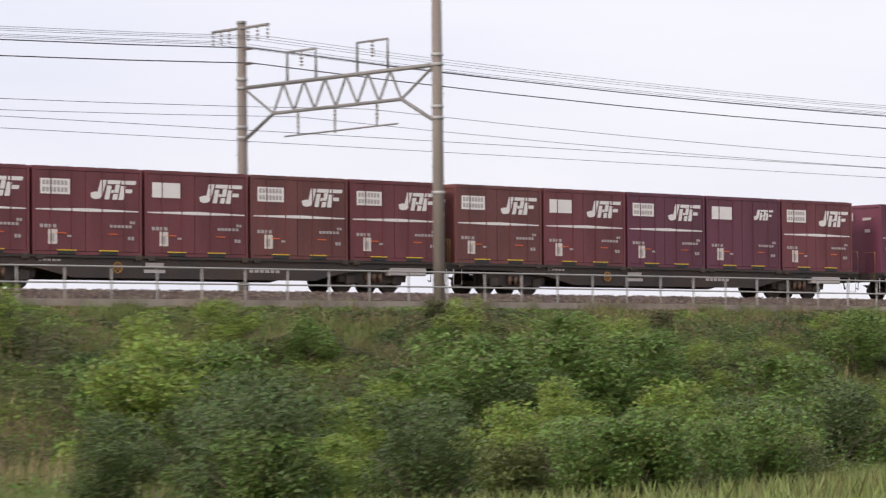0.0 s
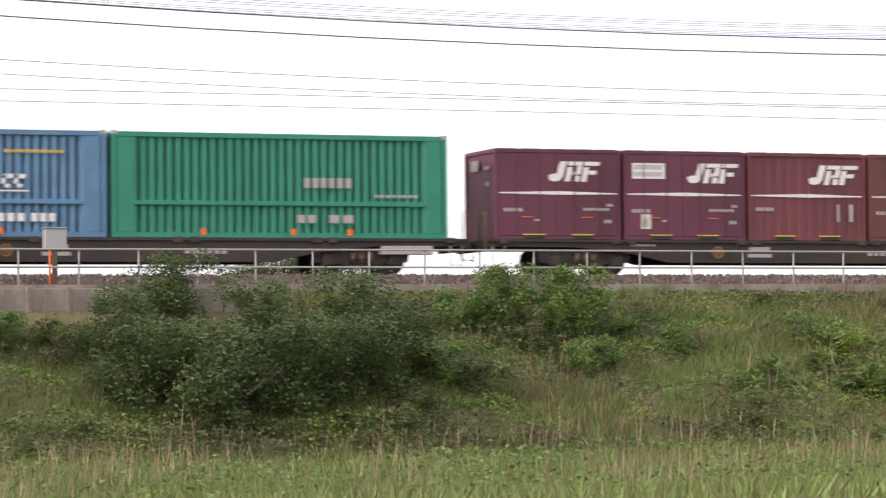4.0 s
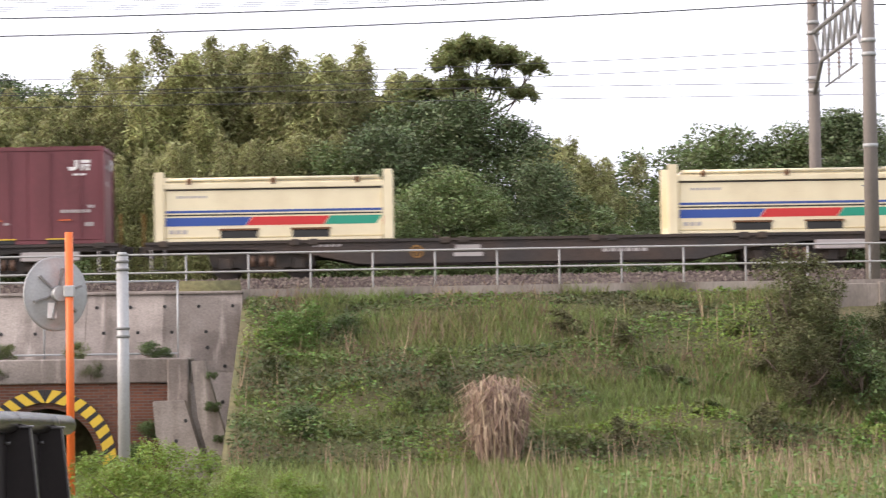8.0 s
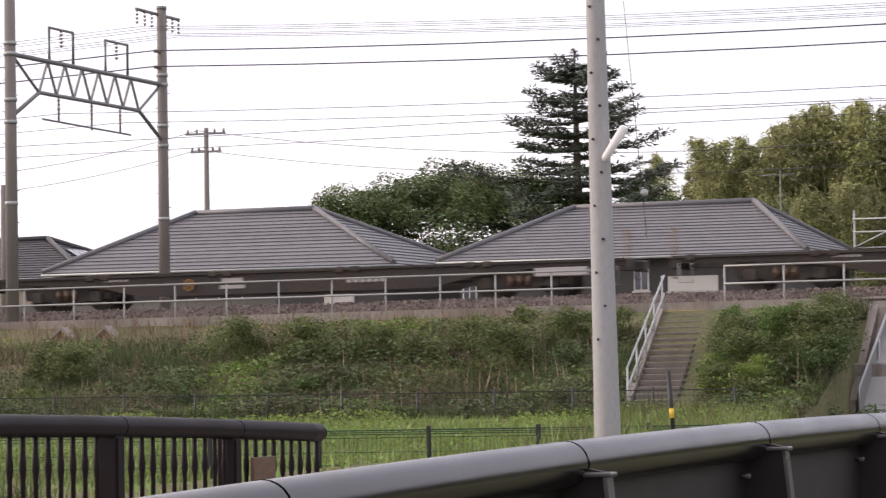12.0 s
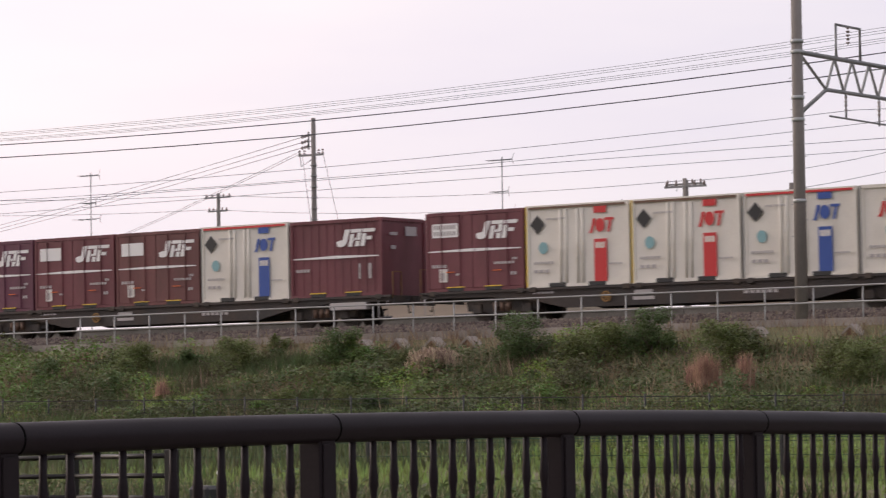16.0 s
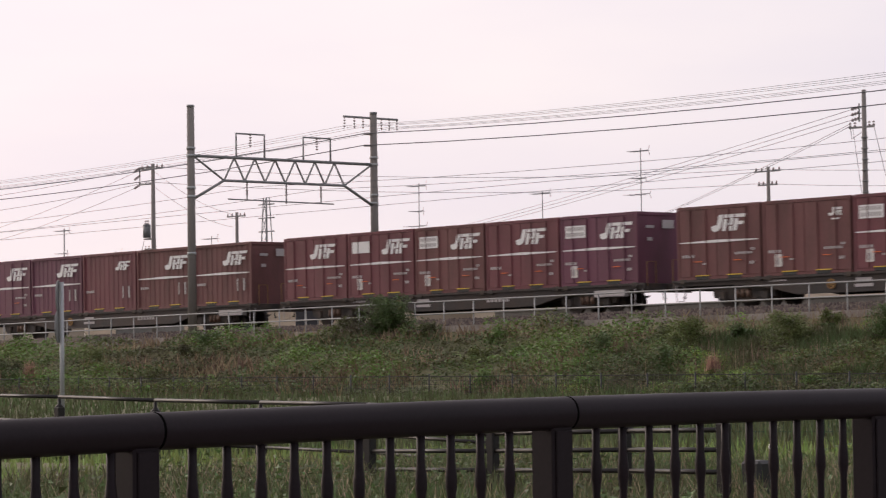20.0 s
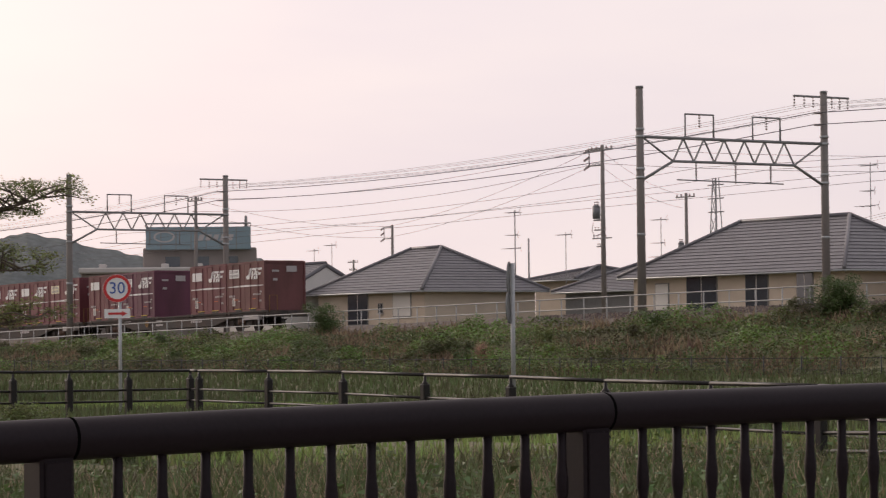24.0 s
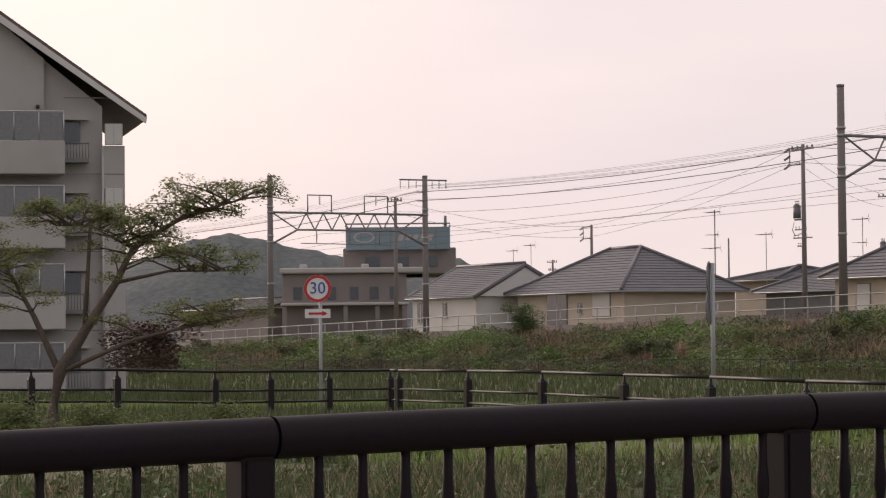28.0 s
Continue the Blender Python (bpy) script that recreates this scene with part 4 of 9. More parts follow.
def gantry(x):
    g = empty("overhead_line_gantry", label="concrete overhead line poles joined by a steel truss beam", category="gantry", group="gantries over the line")
    z = z_rail(x) - 0.55
    up = 0.28 if abs(x + 38.8) < 1 else 0.0
    zb = z + 7.55 + up
    tall = 10.3 if x > -60 else 9.5
    for y, top in ((Y_NEAR, tall), (Y_FAR, 9.7 + 1.8 * up)):
        p = part("pole", tubes([[(x, y, z - 0.6), (x, y, z + top)]], [0.19, 0.15], 14), M_POLE, g)
        part("pole_cap", tubes([[(x, y, z + top), (x, y, z + top + 0.1)]], 0.16, 14), M_STEELD, p)
        for h in (3.6, 5.9, zb - z - 1.3, zb - z, zb - z + 0.3):
            part("band", tubes([[(x, y, z + h - 0.05), (x, y, z + h + 0.05)]], 0.19, 14), M_GALV, p)
        for k in range(12):
            zz = z + 2.6 + 0.45 * k
            s = 1 if k % 2 else -1
            part("step_peg", tubes([[(x, y, zz), (x + s * 0.26, y, zz)]], 0.011, 5), M_STEELD, p)
    part("top_chord", tubes([[(x, Y_NEAR, zb), (x, Y_FAR, zb)]], 0.07, 6), M_STEELD, g)
    lo = zb - 0.95
    part("bottom_chord", tubes([[(x, Y_NEAR, lo - 0.85), (x, 73.0, lo), (x, 79.5, lo), (x, Y_FAR, lo - 0.85)]], 0.062, 6), M_STEELD, g)
    n = 6
    for k in range(n):
        y0, y1 = 73.0 + 6.5 * k / n, 73.0 + 6.5 * (k + 1) / n
        ym = (y0 + y1) / 2
        pieces("lattice", tubes([[(x, y0, lo), (x, ym, zb)], [(x, ym, zb), (x, y1, lo)]], 0.042, 5), M_STEELD, g)
    pieces("lattice", tubes([[(x, Y_NEAR + 0.1, zb), (x, 73.0, lo)], [(x, Y_FAR - 0.1, zb), (x, 79.5, lo)]], 0.045, 5), M_STEELD, g)
    for yc in (74.4, 78.0):
        part("hanger_frame", tubes([[(x, yc - 0.75, zb), (x, yc - 0.75, zb + 1.0), (x, yc + 0.75, zb + 1.0), (x, yc + 0.75, zb)]], 0.045, 6), M_STEELD, g)
        bm = bmesh.new()
        insulator(bm, (x, yc, zb + 1.0), (x, yc, zb + 0.45))
        part("insulator", bm, M_INS, g)
    part("register_arm", tubes([[(x, 73.2, lo - 0.75), (x, 78.9, lo - 0.80)], [(x, 74.2, lo), (x, 74.2, lo - 0.75)], [(x, 76.3, lo), (x, 76.3, lo - 0.85)], [(x, 78.2, lo), (x, 78.2, lo - 0.78)]], 0.03, 6), M_STEELD, g)
    bm = bmesh.new()
    for yc in (74.2, 76.3, 78.2):
        insulator(bm, (x, yc, lo - 0.1), (x, yc, lo - 0.6), 4, 0.06)
    part("insulator", bm, M_INS, g)
    # arms for the feeder wires on the far pole
    zt = z + 9.55 + 1.8 * up
    part("cross_arm", tubes([[(x - 0.1, Y_FAR - 1.6, zt), (x - 0.1, Y_FAR + 1.5, zt)]], 0.05, 6), M_STEELD, g)
    bm = bmesh.new()
    for dy in (-1.55, -1.0, -0.5, 0.55, 1.0, 1.45):
        insulator(bm, (x - 0.1, Y_FAR + dy, zt), (x - 0.1, Y_FAR + dy, zt - 0.5), 4, 0.055)
    part("insulator", bm, M_INS, g)
    for zz in (8.85, 8.35):
        bm = bmesh.new()
        insulator(bm, (x, Y_FAR - 0.15, z + zz), (x, Y_FAR - 0.6, z + zz), 4, 0.06)
        part("insulator", bm, M_INS, g)
    return g


def wire(name, pts_fn, r, label):
    """One wire over all the spans, sagging between the gantries."""
    xs = [120.0] + GANTRIES + [-240.0]
    pts = []
    for a, b in zip(xs, xs[1:]):
        for k in range(10):
            u = k / 10
            x = a + (b - a) * u
            pts.append(pts_fn(x, 4 * u * (1 - u)))
    tagged(part(name, tubes([pts], r, 5), M_WIRE), label, "wire")


def build_wires():
    for y in (74.6, 78.2):
        wire("contact_wire", lambda x, s, y=y: (x, y, z_rail(x) + 4.96), 0.009, "thin copper contact wire over the track")
        wire("carrier_wire", lambda x, s, y=y: (x, y, z_rail(x) + 5.85 - 0.5 * s), 0.009, "thin carrier wire sagging over the contact wire")
    for dy in (-1.55, -1.0, -0.5, 0.55, 1.0, 1.45):
        wire("feeder_wire", lambda x, s, dy=dy: (x - 0.1, Y_FAR + dy, z_rail(x) + 8.6 + 0.35 * max(0, 1 - abs(x + 38.8) / 50) - 0.6 * s), 0.007, "thin feeder wire hung from the pole arms")
    for zz in (8.3, 7.8):
        wire("power_cable", lambda x, s, zz=zz: (x, Y_FAR - 0.6, z_rail(x) + zz - 0.6 * s), 0.020, "thick black power cable along the line")


build_fence()
for gx in GANTRIES:
    gantry(gx)
build_wires()


# the arched road bridge and its two parapets
def bridge_z(y):
    return -0.0020 * (y - 10.2) ** 2


def parapet(x, y0, y1, top, joints, label):
    p = empty("bridge_railing", label=label, category="railing", group="railings of the bridge")
    ys = list(np.arange(y0, y1, 0.35)) + [y1]
    hr = part("handrail", tubes([[(x, y, top - 0.074 + bridge_z(y)) for y in ys]], 0.074, 24), M_RAILB, p)
    part("end_cap", tubes([[(x, y1 - 0.002, top - 0.074 + bridge_z(y1)), (x, y1 + 0.05, top - 0.074 + bridge_z(y1)), (x, y1 + 0.075, top - 0.074 + bridge_z(y1))]], [0.074, 0.06, 0.03], 20), M_RAILB, p)
    for yj in joints:
        zj = top - 0.074 + bridge_z(yj)
        part("joint", tubes([[(x, yj - 0.006, zj), (x, yj + 0.006, zj)]], 0.0746, 24), M_GAP, hr)
        zt = top - 0.12 + bridge_z(yj)
        zd = bridge_z(yj) - 0.08
        post = part("post", bbox(x - 0.10, x + 0.04, yj - 0.13, yj, zd, zt, bevel=0.010), M_RAILB, p)
        part("post_plate", bbox(x + 0.041, x + 0.052, yj - 0.115, yj - 0.015, zd, zt - 0.03, bevel=0.004), M_RAILB, post)
    part("bottom_rail", tubes([[(x, y, top - 0.93 + bridge_z(y)) for y in ys]], 0.03, 8), M_RAILB, p)
    me = None

    def bal():
        bm = bmesh.new()
        tube(bm, [(0, 0, top - 0.93), (0, 0, top - 0.44), (0, 0, top - 0.40), (0, 0, top - 0.37), (0, 0, top - 0.32), (0, 0, top - 0.285), (0, 0, top - 0.26), (0, 0, top - 0.10)],
             [0.017, 0.017, 0.020, 0.025, 0.025, 0.021, 0.0185, 0.0185], 8)
        return bm
    marks = [y0] + list(joints) + [y1 + 0.2]
    for ya, yb in zip(marks, marks[1:]):
        y = ya + 0.185
        while y < yb - 0.19:
            me = shared(me, "baluster", M_RAILB, p, pose(x, y, bridge_z(y)), bal)
            y += 0.1745
    return p


JOINTS_B = [2.2, 4.465, 6.78, 9.07, 11.32, 13.51, 15.67, 17.76, 19.73]
JOINTS_A = [-3.0, -0.85, 1.3, 3.45, 5.6, 7.74, 9.93, 11.90, 13.75, 15.45, 17.1, 18.6]


def build_bridge():
    parapet(-8.85, -3.0, 21.35, 1.083, JOINTS_B, "dark brown steel bridge railing with balusters and round handrail")
    # the nearer railing: plates lean over a closed sheet
    p = empty("bridge_railing", label="dark brown bridge railing with thick handrail and sloping brackets", category="railing", group="railings of the bridge")
    x, top = -2.45, 1.048
    ys = list(np.arange(-6, 19.8, 0.35)) + [19.85]
    zf = lambda y: top - 0.068 - 0.0017 * (y - 9.5) ** 2
    hr = part("handrail", tubes([[(x, y, zf(y)) for y in ys]], 0.068, 24), M_RAILBLK, p)
    for yj in JOINTS_A:
        part("joint", tubes([[(x, yj - 0.005, zf(yj)), (x, yj + 0.005, zf(yj))]], 0.0688, 24), M_GAP, hr)
        br = part("bracket", prism([(0.02, 0.0), (0.115, -0.02), (0.215, -1.0), (-0.06, -1.0), (-0.05, -0.05)], 0.035, pose(x, yj - 0.01, zf(yj))), M_SHEETD, p)
        # edge and cap carry the sky's sheen as painted pale grey
        part("bracket_edge", prism([(0.115, -0.035), (0.127, -0.035), (0.227, -1.0), (0.215, -1.0)], 0.06, pose(x + 0.002, yj - 0.03, zf(yj))), M_RAILEDGE, br)
        part("bracket_cap", bbox(x + 0.05, x + 0.142, yj - 0.035, yj + 0.035, zf(yj) - 0.034, zf(yj) - 0.02, bevel=0.004), M_RAILEDGE, br)
        part("bolt", tubes([[(x - 0.02, yj - 0.10, zf(yj) - 0.12), (x + 0.02, yj - 0.10, zf(yj) - 0.12)]], 0.010, 6), M_RAILEDGE, br)
    bm = bmesh.new()
    q = [[bm.verts.new((x + a, y, zf(y) + b)) for a, b in ((-0.02, -0.03), (-0.02, -1.05), (-0.05, -1.05), (-0.05, -0.03))] for y in ys]
    for a, b in zip(q, q[1:]):
        for i in range(4):
            bm.faces.new((a[i], b[i], b[(i + 1) % 4], a[(i + 1) % 4]))
    bm.faces.new(q[0])
    bm.faces.new(q[-1][::-1])
    part("sheet", bm, M_SHEETD, p)
    # deck with kerbs
    bm = bmesh.new()
    rows = []
    for y in np.arange(-14, 30.1, 1.0):
        z = bridge_z(min(max(y, -4), 22)) - 0.02 * max(0, y - 22)
        rows.append([bm.verts.new((a, y, z + b)) for a, b in ((-9.1, -0.55), (-9.1, -0.02), (-8.6, -0.02), (-8.6, -0.17), (-2.7, -0.17), (-2.7, -0.02), (-2.2, -0.02), (-2.2, -0.55))])
    for a, b in zip(rows, rows[1:]):
        for i in range(8):
            bm.faces.new((a[i], a[(i + 1) % 8], b[(i + 1) % 8], b[i]))
    bmesh.ops.recalc_face_normals(bm, faces=bm.faces[:])
    tagged(part("bridge_deck", bm, M_CONC), "concrete deck and kerbs of the arched road bridge", "bridge", kind="structure")


build_bridge()


def disc(r, n=36):
    return [(r * math.cos(2 * math.pi * k / n), r * math.sin(2 * math.pi * k / n)) for k in range(n)]


# the retaining wall with the small brick underpass, stairs and kerbs
M_BRICKW = mat("old red brickwork", (0.20, 0.085, 0.055), 0.9, 0.2, 1.2, 30, 0.4, color2=(0.10, 0.06, 0.045), blotch=0.8)


def brick_nodes(m):
    n, l = m.node_tree.nodes, m.node_tree.links
    hsv = next(k for k in n if k.type == "HUE_SAT")
    tex, co, mp = n.new("ShaderNodeTexBrick"), n.new("ShaderNodeTexCoord"), n.new("ShaderNodeMapping")
    mp.inputs["Rotation"].default_value = (radians(90), 0, 0)
    l.new(co.outputs["Object"], mp.inputs["Vector"])
    l.new(mp.outputs["Vector"], tex.inputs["Vector"])
    tex.inputs["Scale"].default_value = 1.0
    tex.inputs["Brick Width"].default_value, tex.inputs["Row Height"].default_value, tex.inputs["Mortar Size"].default_value = 0.23, 0.07, 0.008
    tex.inputs["Color1"].default_value, tex.inputs["Color2"].default_value, tex.inputs["Mortar"].default_value = (0.24, 0.10, 0.06, 1), (0.15, 0.065, 0.045, 1), (0.20, 0.17, 0.14, 1)
    mix = n.new("ShaderNodeMixRGB")
    mix.blend_type, mix.inputs["Fac"].default_value = "MULTIPLY", 0.35
    src = hsv.outputs["Color"]
    l.new(tex.outputs["Color"], mix.inputs["Color1"])
    l.new(src, mix.inputs["Color2"])
    l.new(mix.outputs["Color"], n["Principled BSDF"].inputs["Base Color"])


brick_nodes(M_BRICKW)
ARCH = (-8.71, 66.6, -1.08)


def stained(name, pale, mid, dark):
    """Old concrete: cloudy patches, dark runs down the face and pale lime streaks."""
    m = mat(name, mid, 0.88, 0.2, 0.7, 22, 0.35, color2=dark, blotch=0.9)
    n, l = m.node_tree.nodes, m.node_tree.links
    hsv, co = next(k for k in n if k.type == "HUE_SAT"), next(k for k in n if k.type == "TEX_COORD")
    src = hsv.inputs["Color"].links[0].from_socket
    for scale, stretch, lo, hi, colour in ((2.2, (1, 0.2, 0.10), 0.50, 0.66, dark), (3.1, (1, 0.2, 0.12), 0.60, 0.70, pale), (0.45, (1, 1, 1.6), 0.50, 0.72, pale)):
        mp, tx, rg, mix = n.new("ShaderNodeMapping"), n.new("ShaderNodeTexNoise"), n.new("ShaderNodeMapRange"), n.new("ShaderNodeMixRGB")
        mp.inputs["Scale"].default_value = stretch
        tx.inputs["Scale"].default_value, tx.inputs["Detail"].default_value = scale, 5.0
        rg.inputs["From Min"].default_value, rg.inputs["From Max"].default_value, rg.inputs["To Max"].default_value = lo, hi, 0.75
        mix.inputs["Color2"].default_value = (*colour, 1)
        l.new(co.outputs["Object"], mp.inputs["Vector"])
        l.new(mp.outputs["Vector"], tx.inputs["Vector"])
        l.new(tx.outputs["Fac"], rg.inputs["Value"])
        l.new(rg.outputs["Result"], mix.inputs["Fac"])
        l.new(src, mix.inputs["Color1"])
        src = mix.outputs["Color"]
    l.new(src, hsv.inputs["Color"])
    return m


M_WALL = stained("stained old concrete wall", (0.42, 0.37, 0.33), (0.27, 0.235, 0.21), (0.125, 0.105, 0.09))


def build_wall():
    w = empty("retaining_wall", label="stained concrete retaining wall with weep holes", category="wall", kind="structure")
    x0, x1 = -14.2, -4.25
    zt = 2.80
    # battered concrete face, running down in one plane beside the grass
    def face_y(z):
        return 69.2 - (zt - z) * 0.6
    def batter(xa, xb, za, zb):
        bm = bmesh.new()
        q = [(face_y(zb), zb), (70.0, zb), (70.0, za), (face_y(za), za)]
        f0 = [bm.verts.new((xa, y, z)) for y, z in q]
        f1 = [bm.verts.new((xb, y, z)) for y, z in q]
        bm.faces.new(f0)
        bm.faces.new(f1[::-1])
        for i in range(4):
            bm.faces.new((f0[i], f1[i], f1[(i + 1) % 4], f0[(i + 1) % 4]))
        bmesh.ops.recalc_face_normals(bm, faces=bm.faces[:])
        return bm
    part("upper_wall", batter(x0, -8.0, 0.9, zt), M_WALL, w)
    part("upper_wall", batter(-7.99, x1 - 0.05, 0.9, zt), M_WALL, w)
    part("slope_strip", batter(-6.15, x1, -2.2, zt - 0.004), M_WALL, w)
    part("coping", bbox(x0, x1, 69.14, 69.6, zt + 0.002, zt + 0.07, bevel=0.015), M_WALL, w)
    for k in range(12):
        for r in range(2):
            x, z = x0 + 0.7 + k * 0.82 + 0.2 * r, 2.5 - 0.62 * r
            part("weep_hole", tubes([[(x, face_y(z) - 0.035, z), (x, face_y(z) + 0.1, z + 0.01)]], 0.042, 8), M_BLACK, w)
    for x, z in ((-5.05, 1.5), (-4.62, 1.05), (-5.1, 0.65), (-4.65, 0.2), (-4.95, -0.35)):
        part("weep_hole", tubes([[(x, face_y(z) - 0.035, z), (x, face_y(z) + 0.1, z + 0.01)]], 0.045, 8), M_BLACK, w)
    # ledge with its fascia, pilaster and the two wing slabs
    zl = 1.27
    zf = 0.69
    part("ledge", bbox(-12.15, -5.36, 66.6, 69.3, zf, zl, bevel=0.03), M_WALL, w)
    part("pilaster", bbox(-5.85, -5.35 - 0.01, 66.42, 67.2, -1.9, zl - 0.01, bevel=0.03), M_WALL, w)
    def wing(name, pts, y, depth):
        part(name, prism([(p[0], p[2]) for p in pts], depth, pose(0, y, 0)), M_WALL, w)
    wing("wing_slab", [(-6.15, 65.9, 0.26), (-5.42, 65.9, 0.28), (-4.84, 65.9, -1.69), (-5.62, 65.9, -1.68), (-6.08, 65.9, -0.5)], 65.9, 0.9)
    wing("wing_channel", [(-5.23, 65.7, 1.18), (-4.94, 65.7, 1.2), (-4.33, 65.7, -1.04), (-4.31, 65.7, -1.82), (-4.67, 65.7, -1.81), (-5.09, 65.7, -0.12)], 65.7, 0.5)
    for p in ((-5.39, 65.85, -0.19), (-5.61, 65.85, -0.65)):
        part("weep_hole", tubes([[(p[0], 65.88, p[2]), (p[0], 66.0, p[2])]], 0.045, 8), M_BLACK, w)
    part("wing_wall", bbox(-14.2, -12.9, 66.9, 69.3, -1.9, zl - 0.02, bevel=0.03), M_WALL, w)
    side = prism([(66.2, -1.9), (69.3, -1.9), (69.3, zt + 0.02), (66.2, 0.4)], 0.3, Matrix(((0, 1, 0, -14.1), (1, 0, 0, 0), (0, 0, 1, 0), (0, 0, 0, 1))))
    bmesh.ops.recalc_face_normals(side, faces=side.faces[:])
    part("side_wall", side, M_WALL, w)
    part("wing_slope", prism([(-12.46, 1.34), (-12.06, 1.34), (-12.30, 0.3), (-12.36, -1.6), (-13.05, -1.6), (-12.95, 0.3)], 0.5, pose(0, 66.1, 0)), M_WALL, w)
    part("abutment", bbox(-12.3, -11.48, 66.64, 67.2, -1.9, zf - 0.004, bevel=0.01), M_WALL, w)
    # brick face with the arch cut through it
    cx, cz, r = ARCH[0], ARCH[2], 1.2
    bm = bmesh.new()
    n = 24
    arc = [(cx + r * math.cos(math.pi * k / n), cz + r * math.sin(math.pi * k / n)) for k in range(n + 1)]
    outer = []
    L, R, T, B = -13.0, -5.75, 0.7, -1.9
    for k in range(n + 1):
        a = math.pi * k / n
        c, s = math.cos(a), math.sin(a)
        sc = min((R - cx) / c if c > 1e-6 else 1e9, (L - cx) / c if c < -1e-6 else 1e9, (T - cz) / s if s > 1e-6 else 1e9)
        outer.append((cx + c * sc, cz + s * sc))
    for k in range(n):
        q = [arc[k], outer[k], outer[k + 1], arc[k + 1]]
        bm.faces.new([bm.verts.new((x, 66.7, z)) for x, z in q])
    for xa, xb in ((cx + r, R), (L, cx - r)):
        bm.faces.new([bm.verts.new(p) for p in ((xa, 66.7, cz), (xa, 66.7, B), (xb, 66.7, B), (xb, 66.7, cz))])
    ex = bmesh.ops.extrude_face_region(bm, geom=bm.faces[:])
    bmesh.ops.translate(bm, verts=[v for v in ex["geom"] if isinstance(v, bmesh.types.BMVert)], vec=(0, 0.4, 0))
    bmesh.ops.recalc_face_normals(bm, faces=bm.faces[:])
    part("brick_face", bm, M_BRICKW, w)
    # barrel of the underpass
    bm = bmesh.new()
    rows = [[bm.verts.new((x, y, z)) for x, z in [(cx + r, -1.9)] + arc + [(cx - r, -1.9)]] for y in (67.1, 80.0, 92.0)]
    for a, b in zip(rows, rows[1:]):
        for i in range(len(a) - 1):
            bm.faces.new((a[i], b[i], b[i + 1], a[i + 1]))
    part("underpass_barrel", bm, M_WALL, w)
    # striped warning ring
    ring = empty("warning_arch", label="yellow and black striped warning board round the underpass", category="sign board")
    ri, ro, slant = 1.34, 1.64, radians(38)
    def reach(c, r):
        return min(math.pi / 2, slant + math.asin(max(-1.0, min(1.0, c / r))))
    for side in (1, -1):
        c, k = -1.06, 0
        while c < ro * math.cos(slant):
            step = 0.175 if k % 2 else 0.105
            a0, a1, b0, b1 = reach(c, ri), reach(c + step, ri), reach(c, ro), reach(c + step, ro)
            inner = [(cx + side * ri * math.cos(a0 + (a1 - a0) * u / 3), cz + ri * math.sin(a0 + (a1 - a0) * u / 3)) for u in range(4)] if a1 > a0 + 0.01 else [(cx + side * ri * math.cos(a0), cz + ri * math.sin(a0))]
            outer = [(cx + side * ro * math.cos(b0 + (b1 - b0) * u / 3), cz + ro * math.sin(b0 + (b1 - b0) * u / 3)) for u in range(3, -1, -1)]
            if b1 > b0 + 0.01:
                part("stripe", prism(inner + outer, 0.05, pose(0, 66.58, 0)), M_YELLOW if k % 2 else M_BLACK, ring)
            c, k = c + step, k + 1
    sg = empty("height_sign", label="faded round height sign beside the brick arch", category="road sign")
    part("plate", prism(disc(0.28), 0.02, pose(-10.63, 66.45, 0.18)), M_STUCCOW, sg)
    part("arrow", prism([(-0.10, 0.10), (0.10, 0.10), (0.0, 0.0)], 0.008, pose(-10.63, 66.438, 0.20)), M_BLUE, sg)
    part("bracket", bbox(-10.66, -10.60, 66.472, 66.69, 0.10, 0.16, bevel=0.005), M_STEELD, sg)
    # pipe railing on the ledge
    f = empty("ledge_railing", label="tall galvanised pipe railing on the underpass ledge", category="fence")
    me = None
    for x in (-13.05, -11.02, -8.93, -5.74):
        me = shared(me, "post", M_GALV, f, pose(x, 68.2, 1.25), lambda: tubes([[(0, 0, -0.1), (0, 0, 1.85)]], 0.025, 8))
    for h in (0.12, 1.85):
        part("rail", tubes([[(-13.05, 68.17, 1.25 + h), (-5.74, 68.17, 1.25 + h)]], 0.024, 8), M_GALV, f)
    # sloping panel fence at the wall's other end
    p = empty("panel_fence", label="grey galvanised panel fence down the slope edge", category="fence")
    q = [Vector(v) for v in ((-13.3, 69.1, 3.2), (-13.68, 66.0, 0.68), (-13.70, 66.0, 0.0), (-12.98, 66.0, 0.0), (-12.90, 68.9, 2.55))]
    bm = bmesh.new()
    f0 = [bm.verts.new(v) for v in q]
    f1 = [bm.verts.new(v + Vector((0.02, 0.03, 0))) for v in q]
    for i, j in ((1, 2), (2, 3), (3, 4)):
        bm.faces.new((f0[0], f0[i], f0[j]))
        bm.faces.new((f1[j], f1[i], f1[0]))
    for i in range(5):
        bm.faces.new((f0[(i + 1) % 5], f0[i], f1[i], f1[(i + 1) % 5]))
    part("panel", bm, M_FENCEG, p)
    part("frame", tubes([[q[4], q[0], q[1], q[2]]], 0.035, 8), M_GALV, p)
    part("post", tubes([[q[0].lerp(q[1], 0.55) + Vector((0.05, -0.04, 0)), Vector((-13.48, 67.2, -0.2))]], 0.03, 8), M_GALV, p)


